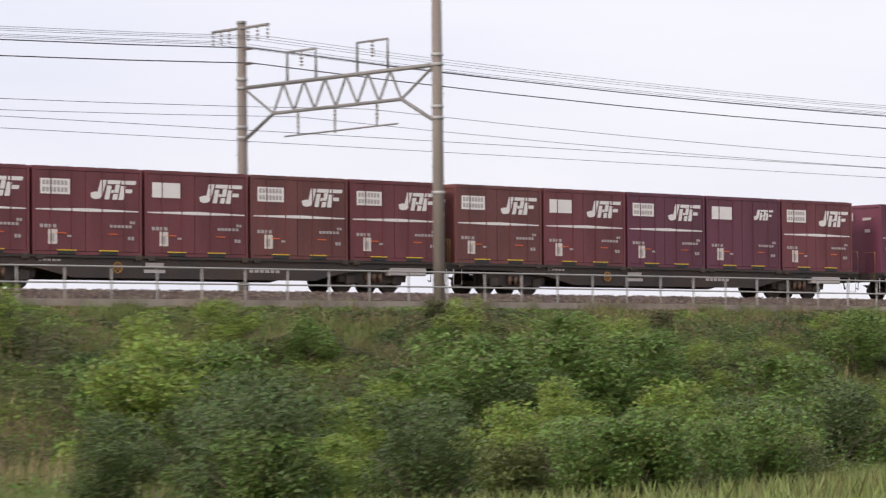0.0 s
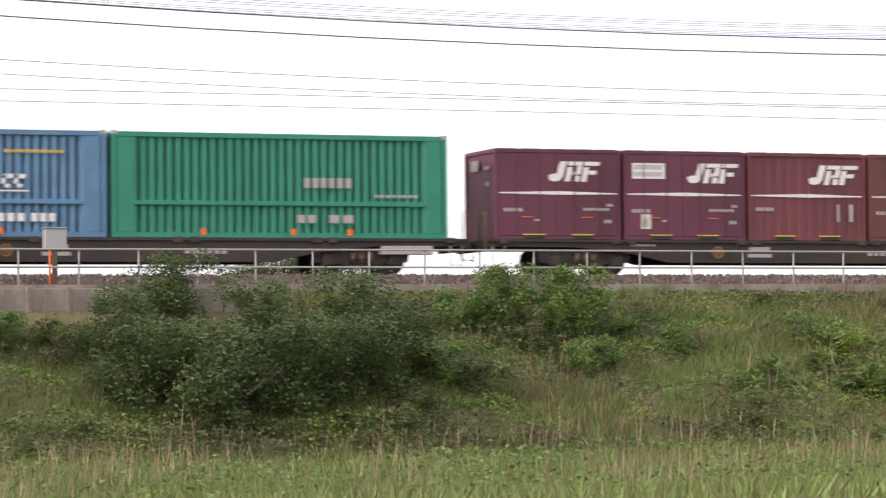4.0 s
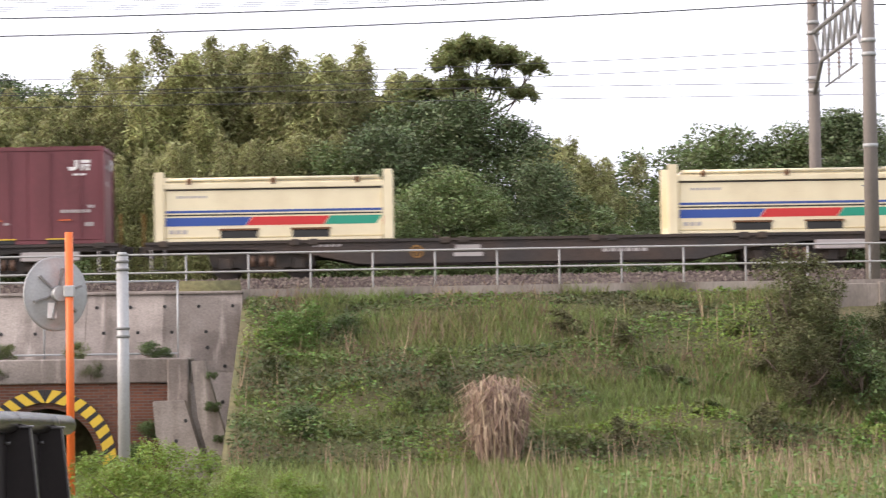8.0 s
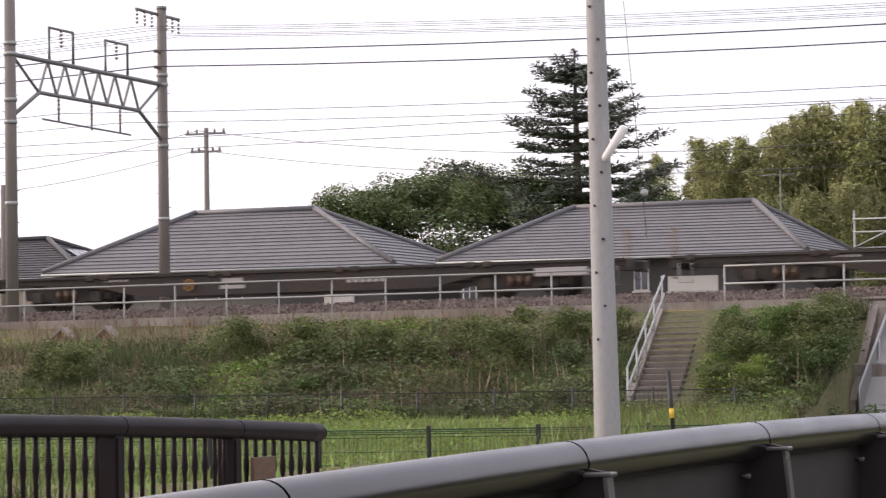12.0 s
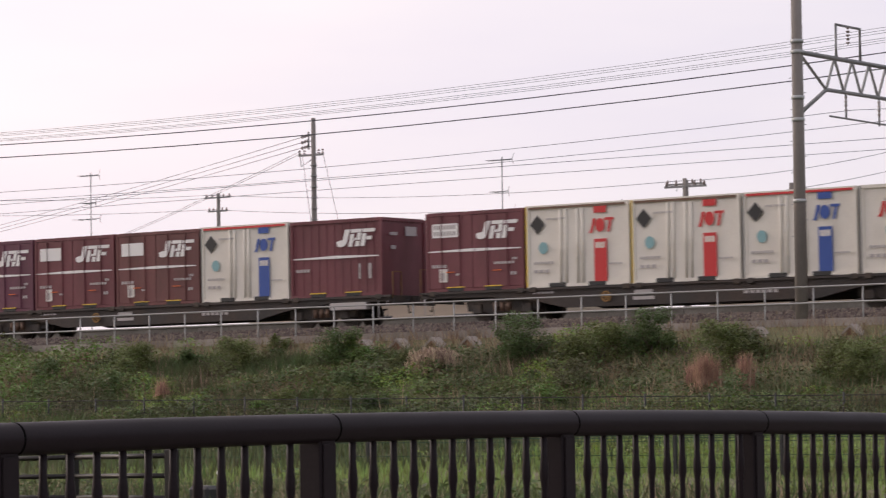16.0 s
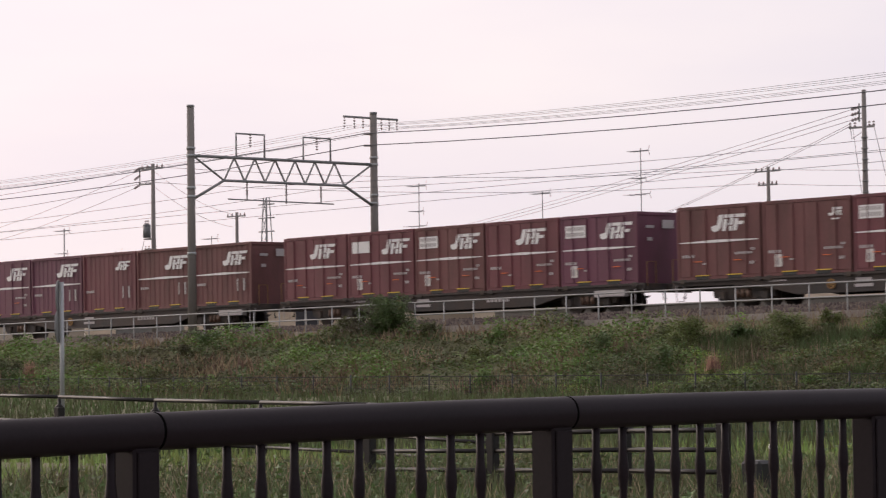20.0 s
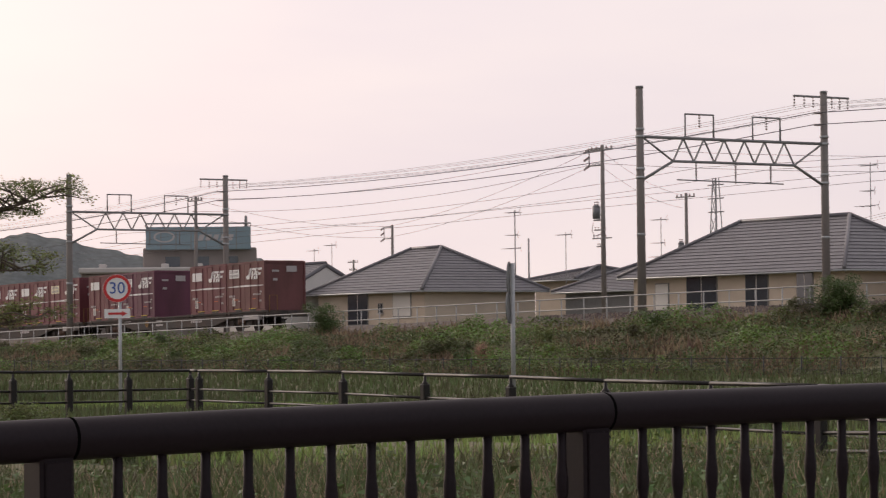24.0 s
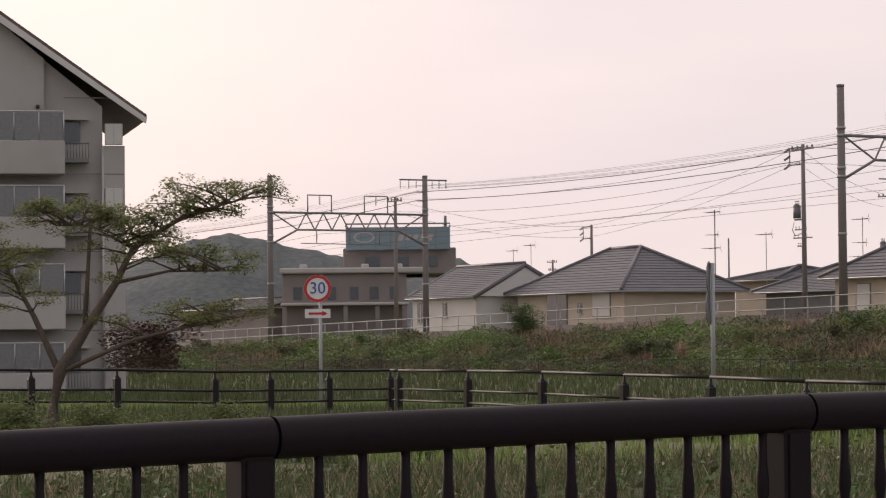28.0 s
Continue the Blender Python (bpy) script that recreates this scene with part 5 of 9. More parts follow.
def build_stairs():
    s = empty("embankment_stairs", label="narrow concrete stairs up the embankment with pipe handrails", category="stairs")
    a, b = Vector((-18.75, 69.4, 2.58)), Vector((-17.71, 62.6, 0.28))
    n = 16
    me = None
    for k in range(n):
        p = a.lerp(b, (k + 0.5) / n)
        me = shared(me, "step", M_STEP, s, pose(p.x, p.y, p.z - 0.16), lambda: bbox(-0.52, 0.52, -0.24, 0.24, -0.2, 0.16, bevel=0.015))
    for side in (-0.6,):
        for h in (0.95, 0.5):
            part("handrail", tubes([[a + Vector((side, 0.2, h)), b + Vector((side, 0, h)), b + Vector((side, 0, 0.0))]], 0.028, 8), M_GALV, s)
        for k in range(5):
            p = a.lerp(b, k / 4.0)
            part("post", tubes([[p + Vector((side, 0, -0.2)), p + Vector((side, 0, 0.95))]], 0.025, 8), M_GALV, s)
    part("side_curb", prism([(0, 0.12), (0, -0.3), (1, -0.3), (1, 0.12)], 0.14, Matrix(((b.x - a.x, 1, 0, a.x - 0.72), (b.y - a.y, 0, 0, a.y), (b.z - a.z, 0, 1, a.z), (0, 0, 0, 1)))), M_CONC, s)
    part("edge_mark", bbox(a.x - 0.5, a.x + 0.55, a.y + 0.05, a.y + 0.12, a.z + 0.0, a.z + 0.06, bevel=0), M_YELLOW, s)


def build_kerbs():
    k = empty("slope_kerb", label="low concrete kerb along the top of the slope", category="kerb", kind="structure")
    vs, fs = [], []
    xs = [x for x in range(-170, 96, 3)]
    prof = [(69.5, -0.65), (69.5, -0.28), (69.85, -0.28), (69.85, -0.65)]
    for x in xs:
        vs += [(x, y, z_rail(x) + dz - 0.06) for y, dz in prof]
    fs = [(i * 4 + j, (i + 1) * 4 + j, (i + 1) * 4 + (j + 1) % 4, i * 4 + (j + 1) % 4) for i in range(len(xs) - 1) for j in range(4)]
    raw("kerb", vs, fs, M_CONC, k)
    # low panel wall under the fence
    w = empty("panel_wall", label="low concrete panel wall with posts below the fence", category="wall", kind="structure")
    a, b = (9.27, 69.3, 2.53), (19.84, 69.3, 2.46)
    x, me, mp = a[0], None, None
    while x < b[0]:
        z = z_rail(x) - 0.42
        me = shared(me, "panel", M_CONC, w, pose(x + 0.5, 69.32, z), lambda: bbox(-0.46, 0.46, -0.05, 0.05, -0.62, -0.02, bevel=0.012))
        mp = shared(mp, "post", M_CONC, w, pose(x, 69.28, z), lambda: bbox(-0.06, 0.06, -0.09, 0.08, -0.75, 0.02, bevel=0.015))
        x += 1.0
    # slope frames: bare soil triangles between pale concrete strips
    g = empty("slope_frames", label="row of concrete slope frames filled with bare brown soil", category="slope frame", kind="structure")
    ms = mf = None
    for x in (-38.8, -35.9, -34.6, -52.4, -51.1, -49.8, -48.5, -47.1):
        at = pose(x, 68.62, z_rail(x) - 0.62)
        ms = shared(ms, "soil", M_BARE, g, at, lambda: prism([(-0.50, -0.42), (0.50, -0.42), (0.02, 0.02)], 0.5))
        mf = shared(mf, "frame", M_CONC, g, at, lambda: prism([(-0.62, -0.45), (-0.50, -0.45), (0.02, 0.0), (0.50, -0.45), (0.62, -0.45), (0.03, 0.09)], 0.46, pose(0, -0.03, 0)))
    # white marker post and grey case beside the fence
    m = empty("marker_post", label="white square concrete marker post beside the fence", category="post")
    p = (13.59, 70.9, 2.82)
    q = (13.6, 70.9, 4.43)
    part("shaft", bbox(p[0] - 0.10, p[0] + 0.10, 70.8, 71.0, p[2] - 0.15, q[2], bevel=0.02), M_STUCCOW, m)
    part("cap", bbox(p[0] - 0.12, p[0] + 0.12, 70.78, 71.02, q[2], q[2] + 0.06, bevel=0.02), M_STUCCOW, m)
    part("foot_band", bbox(p[0] - 0.102, p[0] + 0.102, 70.798, 71.002, p[2] + 0.3, p[2] + 0.36, bevel=0), M_GREYMARK, m)
    c = empty("signal_case", label="grey steel relay case on a rusty post", category="case")
    p0, p1 = (15.01, 70.9, 3.87), (15.57, 70.9, 4.39)
    part("case", bbox(p0[0], p1[0], 70.8, 71.15, p0[2], p1[2], bevel=0.02), M_GALV, c)
    part("case_lid", bbox(p0[0] - 0.03, p1[0] + 0.03, 70.77, 71.18, p1[2] + 0.001, p1[2] + 0.03, bevel=0.005), M_GALV, c)
    part("post", bbox((p0[0] + p1[0]) / 2 - 0.06, (p0[0] + p1[0]) / 2 + 0.06, 70.9, 71.02, p0[2] - 1.1, p0[2], bevel=0.01), M_RAIL, c)
    part("conduit", tubes([[((p0[0] + p1[0]) / 2 - 0.15, 70.85, p0[2] - 1.1), ((p0[0] + p1[0]) / 2 - 0.15, 70.85, p0[2])]], 0.03, 6), M_ORANGE, c)


build_wall()
build_stairs()
build_kerbs()


# low fences and grey rails beyond the far track, seen under the wagons
def build_far_side():
    f = empty("far_fence", label="white painted low guard rail beyond the tracks", category="fence")
    me = None
    for k in range(18):
        x = 24 - 2.0 * k
        me = shared(me, "post", M_STUCCOW, f, pose(x, 83.0, z_rail(x) - 0.5), lambda: bbox(-0.05, 0.05, -0.05, 0.05, -0.2, 0.5, bevel=0.01))
    part("rail", tubes([[(24 - 2.0 * k, 82.93, z_rail(24 - 2.0 * k) - 0.08) for k in range(18)]], 0.04, 6), M_STUCCOW, f)


build_far_side()


def build_block_wall():
    """Low concrete block wall added beyond the far track, hides sky under the wagons."""
    w = empty("block_wall", label="low grey concrete block wall added to hide sky beyond the tracks", category="wall", kind="structure")
    me = mc = None
    for k in range(32):
        x = -38.0 - 1.6 * k
        me = shared(me, "panel", M_GREYBLOCK, w, pose(x, 86.3, z_rail(x)), lambda: bbox(-0.795, 0.795, -0.06, 0.06, -1.4, 0.60, bevel=0.01))
        mc = shared(mc, "coping", M_GREYBLOCK, w, pose(x, 86.3, z_rail(x)), lambda: bbox(-0.797, 0.797, -0.09, 0.09, 0.602, 0.66, bevel=0.01))


M_GREYBLOCK = mat("grey concrete block", (0.17, 0.16, 0.145), 0.9, 0.15, 1.0, 25, 0.3, color2=(0.09, 0.08, 0.07), blotch=0.7, per_object=0.15)
build_block_wall()


# things between the bridge and the embankment
def build_mirror():
    m = empty("traffic_mirror", label="round traffic mirror seen from behind on an orange pole", category="mirror")
    c = Vector((-4.12, 32.74, 2.01))
    p = Vector((-3.98, 32.76, 2.71))
    back = Vector((c.x, c.y, 0)).normalized()
    side = Vector((back.y, -back.x, 0))
    to = Matrix(((side.x, back.x, 0, c.x), (side.y, back.y, 0, c.y), (side.z, back.z, 1, c.z), (0, 0, 0, 1))) @ pose(0, 0, 0, 0, 0, 20)
    bm = bmesh.new()
    n = 32
    prof = [(0.0, 0.02), (0.12, 0.02), (0.30, 0.055), (0.36, 0.09), (0.385, 0.085), (0.385, 0.12), (0.33, 0.13), (0.0, 0.17)]
    rings = [[bm.verts.new((max(r, 0.001) * math.cos(2 * math.pi * k / n), y, max(r, 0.001) * 1.12 * math.sin(2 * math.pi * k / n))) for k in range(n)] for r, y in prof]
    for a, b in zip(rings, rings[1:]):
        for k in range(n):
            bm.faces.new((a[k], a[(k + 1) % n], b[(k + 1) % n], b[k])).smooth = True
    bmesh.ops.transform(bm, matrix=to, verts=bm.verts[:])
    dish = part("mirror_back", bm, M_GALV, m, "grey moulded back of the mirror")
    for k in range(6):
        a = 2 * math.pi * k / 6 + 0.3
        bm = bmesh.new()
        box(bm, 0.10, 0.30, -0.012, 0.045, -0.012, 0.012, m=to @ Matrix.Rotation(-a, 4, "Y"))
        part("rib", bm, M_STEELD, dish)
    part("label", bbox(-0.02, 0.08, -0.02, 0.02, -0.28, -0.10, bevel=0), M_WHITE, dish).matrix_basis = to @ pose(-0.10, 0.03, 0)
    part("hub", tubes([[to @ Vector((0, -0.1, 0)), to @ Vector((0, 0.03, 0))]], 0.09, 10), M_GALV, dish)
    part("pole", tubes([[(p.x, p.y - 0.12, -0.3), (p.x, p.y - 0.12, p.z)]], 0.046, 12), M_ORANGE, m)
    part("bracket", bbox(p.x - 0.06, p.x + 0.06, p.y - 0.18, p.y - 0.06, c.z - 0.04, c.z + 0.09, bevel=0.01), M_GALV, m)


def build_short_pole():
    s = empty("steel_post", label="grey galvanised steel post with clamp bands", category="post")
    p = (-3.7, 35.81, 2.55)
    part("shaft", tubes([[(p[0], p[1], -0.5), (p[0], p[1], p[2])]], 0.075, 14), M_GALV, s)
    part("cap", tubes([[(p[0], p[1], p[2]), (p[0], p[1], p[2] + 0.04)]], [0.08, 0.05], 14), M_GALV, s)
    for dz in (0.06, 0.16, 0.9, 1.0):
        part("clamp", tubes([[(p[0], p[1], p[2] - dz - 0.03), (p[0], p[1], p[2] - dz)]], 0.088, 14), M_STEELD, s)


def build_utility_pole():
    u = empty("utility_pole", label="tall grey concrete utility pole with a lamp", category="pole")
    a, b = (-10.36, 34.48, 0.49), (-10.41, 34.46, 5.89)
    part("shaft", tubes([[(a[0], a[1], -0.6), (a[0] + 0.0, a[1], a[2]), (b[0], b[1], b[2]), (b[0] + (b[0] - a[0]) * 0.5, b[1], b[2] + 3)]], [0.175, 0.165, 0.118, 0.095], 20), M_POLEG, u)
    for k in range(14):
        z = 1.6 + k * 0.42
        x = a[0] + (b[0] - a[0]) * (z - a[2]) / (b[2] - a[2])
        part("step_bolt", tubes([[(x + (0.06 if k % 2 else -0.04), a[1] - 0.17, z), (x + (0.06 if k % 2 else -0.04), a[1] - 0.1, z)]], 0.018, 6), M_BLACK, u)
    p, q = Vector((-10.29, 34.29, 3.84)), Vector((-10.02, 34.37, 4.27))
    d = (q - p).normalized()
    lamp = part("lamp", tubes([[p, p + d * 0.04, q - d * 0.03, q]], [0.02, 0.05, 0.062, 0.03], 10), M_WHITE, u, "slim white street lamp")
    part("lamp_arm", tubes([[Vector((a[0] * 0.5 + b[0] * 0.5, a[1], p.z + 0.1)), p.lerp(q, 0.3)]], 0.02, 6), M_GALV, lamp)
    for z in (2.1, 4.35, 5.2):
        x = a[0] + (b[0] - a[0]) * (z - a[2]) / (b[2] - a[2])
        part("band", tubes([[(x, a[1], z), (x, a[1], z + 0.05)]], 0.16 - 0.006 * z, 20), M_GALV, u)
    # guy line with a grey ball
    s = Vector((-10.07, 34.56, 5.88))
    e = Vector((-9.84, 34.63, 2.87))
    part("guy_wire", tubes([[s, e]], 0.004, 4), M_WIRE, u)
    bm = bmesh.new()
    bmesh.ops.create_uvsphere(bm, u_segments=12, v_segments=8, radius=0.05, matrix=Matrix.Translation(Vector((-9.86, 34.62, 3.44))))
    part("wire_ball", bm, M_GALV, u)


M_MESHGREEN = mat("dark green wire coating", (0.02, 0.06, 0.03), 0.5, 0.1)


def build_mesh_fence():
    """Green wire mesh fence on the grass."""
    f = empty("mesh_fence", label="green welded wire mesh fence with black posts", category="fence")
    a, b = Vector((-17.35, 46.89, 0.23)), Vector((-15.54, 47.52, 0.2))
    d = b - a
    step = d.length
    d.normalize()
    zt = a.z
    me = None
    pts = [a + d * (step * k) for k in range(-14, 4)]
    for p in pts:
        me = shared(me, "post", M_BLACK, f, pose(p.x, p.y, zt), lambda: bbox(-0.035, 0.035, -0.035, 0.035, -1.4, 0.05, bevel=0.012))
    mw = None
    ang = math.degrees(math.atan2(d.y, d.x))

    def panel():
        bm = bmesh.new()
        for k in range(24):
            x = (k + 0.5) * step / 24
            box(bm, x - 0.003, x + 0.003, -0.003, 0.003, -1.15, -0.02)
        for h, t in ((-0.02, 0.011), (-0.055, 0.008), (-0.09, 0.008), (-0.15, 0.006), (-0.4, 0.005), (-0.62, 0.005), (-0.85, 0.005), (-1.1, 0.005)):
            box(bm, 0, step, -0.008, -0.003, h - t, h + t)
        return bm
    for p in pts[:-1]:
        mw = shared(mw, "mesh_panel", M_MESHGREEN, f, pose(p.x, p.y, zt, 0, 0, ang), panel)


def build_foot_fence():
    """Dark chain link fence at the foot of the slope."""
    f = empty("foot_fence", label="dark chain link fence at the embankment foot", category="fence")
    me = mw = None
    y, n = 60.8, 70
    for k in range(n):
        x = -13.5 - 1.85 * k
        z = z_ground(x, y)
        me = shared(me, "post", M_BLACK, f, pose(x, y, z), lambda: tubes([[(0, 0, -0.2), (0, 0, 0.72)]], 0.028, 6))

        def net():
            bm = bmesh.new()
            for i in range(18):
                u = i / 18 * 1.85
                box(bm, -u - 0.003, -u + 0.003, -0.003, 0.003, 0.03, 0.64)
            for h in np.linspace(0.04, 0.64, 6):
                box(bm, -1.85, 0, -0.004, 0.004, h - 0.004, h + 0.004)
            box(bm, -1.85, 0, -0.012, 0.012, 0.64, 0.66)
            return bm
        mw = shared(mw, "net", M_BLACK, f, pose(x, y, z), net)


def build_rail_fence():
    """Brown three-rail fence along the path."""
    f = empty("path_fence", label="dark brown three-rail metal fence along a path", category="fence")
    spots = [Vector(v) for v in (
        (-54.24, 20.55, 0.89), (-53.77, 21.75, 0.86), (-53.1, 23.33, 0.85), (-53.18, 25.55, 0.78), (-53.57, 27.02, 0.77), (-53.89, 28.58, 0.76), (-54.14, 30.22, 0.75), (-53.61, 30.14, 0.75), (-49.0, 29.13, 0.76), (-44.84, 28.26, 0.76), (-41.1, 27.58, 0.73), (-37.82, 27.06, 0.71), (-34.52, 26.47, 0.67), (-31.6, 26.12, 0.65), (-28.6, 25.5, 0.64), (-25.6, 24.9, 0.58))]
    me = mr = None
    for p in spots:
        def post():
            bm = bbox(-0.07, 0.07, -0.07, 0.07, -0.98, -0.14, bevel=0.018)
            tube(bm, [(0, 0, -0.15), (0, 0, -0.12), (0, 0, -0.09), (0, 0, 0.0)], [0.065, 0.055, 0.03, 0.026], 8)
            return bm
        me = shared(me, "post", M_FENCEBR, f, pose(p.x, p.y, p.z), post)
    for a, b in zip(spots, spots[1:]):
        for h, r in ((0.02, 0.030), (-0.38, 0.024), (-0.62, 0.024)):
            part("rail", tubes([[a + Vector((0, 0, h)), b + Vector((0, 0, h))]], r, 8), M_FENCEBR, f)
    g = empty("path_fence", label="dark brown three-rail metal fence near the bridge", category="fence")
    spots = [Vector(v) for v in ((-22.38, 19.98, 0.47), (-20.07, 19.53, 0.52), (-17.78, 18.97, 0.58), (-16.13, 18.44, 0.62))]
    me = None
    for p in spots:
        me = shared(me, "post", M_FENCEBR, g, pose(p.x, p.y, p.z), lambda: bbox(-0.05, 0.05, -0.05, 0.05, -0.9, 0.06, bevel=0.012))
    for a, b in zip(spots, spots[1:]):
        for h in (0.0, -0.17, -0.36):
            part("rail", tubes([[a + Vector((0, 0, h)), b + Vector((0, 0, h))]], 0.022, 8), M_FENCEBR, g)


def facing(p):
    b = Vector((p[0], p[1], 0)).normalized()
    s = Vector((b.y, -b.x, 0))
    return Matrix(((s.x, b.x, 0, p[0]), (s.y, b.y, 0, p[1]), (0, 0, 1, p[2]), (0, 0, 0, 1)))


def text_mesh(s, size, material, parent, m, name="lettering"):
    cu = bpy.data.curves.new("t", "FONT")
    cu.body, cu.size, cu.align_x, cu.align_y, cu.extrude = s, size, "CENTER", "CENTER", 0.002
    tmp = bpy.data.objects.new("t", cu)
    me = bpy.data.meshes.new_from_object(tmp)
    bpy.data.objects.remove(tmp)
    me.materials.clear()
    me.materials.append(material)
    ob = new(name, me)
    ob.parent = parent
    ob.matrix_basis = m @ pose(0, 0, 0, 90, 0, 0)
    return ob


def build_sign():
    c = (-55.76, 29.31, 2.58)
    s = empty("speed_sign", label="round red-rimmed speed limit sign on a white post", category="road sign")
    m = facing(c)
    part("plate", prism(disc(0.305), 0.02, m @ pose(0, -0.05, 0)), M_WHITE, s)
    bm = bmesh.new()
    n = 40
    for k in range(n):
        a0, a1 = 2 * math.pi * k / n, 2 * math.pi * (k + 1) / n
        poly(bm, [(0.30 * math.cos(a0), 0.30 * math.sin(a0)), (0.30 * math.cos(a1), 0.30 * math.sin(a1)), (0.235 * math.cos(a1), 0.235 * math.sin(a1)), (0.235 * math.cos(a0), 0.235 * math.sin(a0))], -0.058, 0.006)
    bmesh.ops.transform(bm, matrix=m, verts=bm.verts[:])
    part("red_rim", bm, M_RED, s)
    text_mesh("30", 0.36, M_BLUE, s, m @ pose(0, -0.056, 0))
    pl = part("lower_plate", prism([(-0.28, -0.10), (0.28, -0.10), (0.28, 0.10), (-0.28, 0.10)], 0.02, m @ pose(0, -0.05, -0.55)), M_WHITE, s)
    part("arrow", prism([(-0.2, -0.025), (0.1, -0.025), (0.1, -0.06), (0.22, 0), (0.1, 0.06), (0.1, 0.025), (-0.2, 0.025)], 0.006, m @ pose(0, -0.058, -0.55)), M_RED, pl)
    part("post", tubes([[m @ Vector((0.06, 0.0, 0.3)), m @ Vector((0.06, 0, -3.2))]], 0.038, 10), M_GALV, s)
    t = empty("side_sign", label="round sign seen edge-on on a white post", category="road sign")
    c = (-42.26, 30.3, 2.49)
    m = facing(c)
    part("post", tubes([[m @ Vector((0, 0, 0.25)), m @ Vector((0, 0, -2.6))]], 0.042, 10), M_GALV, t)
    part("plate", prism(disc(0.3), 0.02, m @ pose(-0.05, 0.0, -0.02, 0, 0, 82)), M_STEELD, t)
    part("plate", prism(disc(0.3), 0.02, m @ pose(-0.05, 0.0, -0.55, 0, 0, 78)), M_STEELD, t)
    b = empty("marker_stake", label="black leaning stake with a yellow band", category="post")
    p, q = Vector((-8.01, 28.91, 1.2)), Vector((-7.98, 28.92, 0.7))
    part("shaft", tubes([[p, p.lerp(q, 1.5)]], 0.024, 8), M_BLACK, b)
    part("band", tubes([[p.lerp(q, 0.78), p.lerp(q, 0.98)]], 0.0255, 8), M_YELLOW, b)
    w = empty("path_lamp", label="small post with a white ball top", category="bollard")
    c = Vector((-16.78, 19.86, 0.42))
    bm = bmesh.new()
    bmesh.ops.create_uvsphere(bm, u_segments=16, v_segments=10, radius=0.042, matrix=Matrix.Translation(c))
    part("ball", bm, M_WHITE, w)
    part("shaft", tubes([[c - Vector((0, 0, 0.03)), c - Vector((0, 0, 0.8))]], 0.035, 8), M_STEELD, w)
    part("box", bbox(c.x - 0.32, c.x - 0.08, c.y - 0.1, c.y + 0.1, c.z - 0.8, c.z - 0.12, bevel=0.03), M_BLACK, w)
    t = empty("track_name_board", label="small brown plate on the railing end", category="plate")
    c = Vector((-8.78, 20.03, 0.52))
    part("board", bbox(c.x, c.x + 0.03, c.y - 0.2, c.y + 0.22, c.z - 0.09, c.z + 0.09, bevel=0.004), M_RAIL, t)


build_mirror()
build_short_pole()
build_utility_pole()
build_mesh_fence()
build_foot_fence()
build_rail_fence()
build_sign()


def build_path():
    bm = bmesh.new()
    q = [(-23.57, 26.72, -0.16), (-14.78, 25.42, -0.16), (-17.39, 29.92, -0.16), (-27.07, 30.69, -0.16)]
    a = [bm.verts.new((x, y, z_ground(x, y) + 0.06)) for x, y, z in q]
    b = [bm.verts.new((x, y, z_ground(x, y) - 0.2)) for x, y, z in q]
    bm.faces.new(a)
    for i in range(4):
        bm.faces.new((a[i], b[i], b[(i + 1) % 4], a[(i + 1) % 4]))
    bmesh.ops.recalc_face_normals(bm, faces=bm.faces[:])
    tagged(part("path", bm, M_ASPH), "grey asphalt path through the grass", "path", kind="structure")


build_path()


# houses behind the line
def roof_course(bm, e0, e1, r1, r0, k, courses, lip=0.035):
    """One lapping course of tiles on the slope between the eave e0-e1 and the ridge r0-r1."""
    e0, e1, r0, r1 = (Vector(v) for v in (e0, e1, r0, r1))
    nrm = (e1 - e0).cross(r0 - e0).normalized()
    if nrm.z < 0:
        nrm = -nrm
    u0, u1 = k / courses, (k + 1) / courses
    a, b = e0.lerp(r0, u0) + nrm * lip, e1.lerp(r1, u0) + nrm * lip
    c, d = e1.lerp(r1, u1) + nrm * 0.004, e0.lerp(r0, u1) + nrm * 0.004
    vs = [bm.verts.new(p) for p in (a, b, c, d)]
    lo = [bm.verts.new(p - nrm * lip) for p in (a, b)]
    bm.faces.new(vs)
    bm.faces.new((lo[0], lo[1], vs[1], vs[0]))


def window(parent, c, w, h, ny=-1, side=False, shutter=False, trim=M_STEELD):
    """A window on a wall that faces -y (or along x when side)."""
    rot = pose(*c, 0, 0, 90 if side else 0)
    win = part("window_frame", bbox(-w / 2, w / 2, -0.05, 0.03, -h / 2, h / 2, bevel=0.01), trim, parent)
    win.matrix_basis = rot
    g = part("pane", bbox(-w / 2 + 0.05, w / 2 - 0.05, -0.06, -0.045, -h / 2 + 0.05, h / 2 - 0.05, bevel=0), M_STUCCOW if shutter else M_GLASS, win)
    part("sill", bbox(-w / 2 - 0.05, w / 2 + 0.05, -0.10, 0.02, -h / 2 - 0.05, -h / 2 - 0.005, bevel=0), M_ALU, win)
    if not shutter:
        part("mullion", bbox(-0.02, 0.02, -0.068, -0.055, -h / 2 + 0.05, h / 2 - 0.05, bevel=0), M_ALU, win)


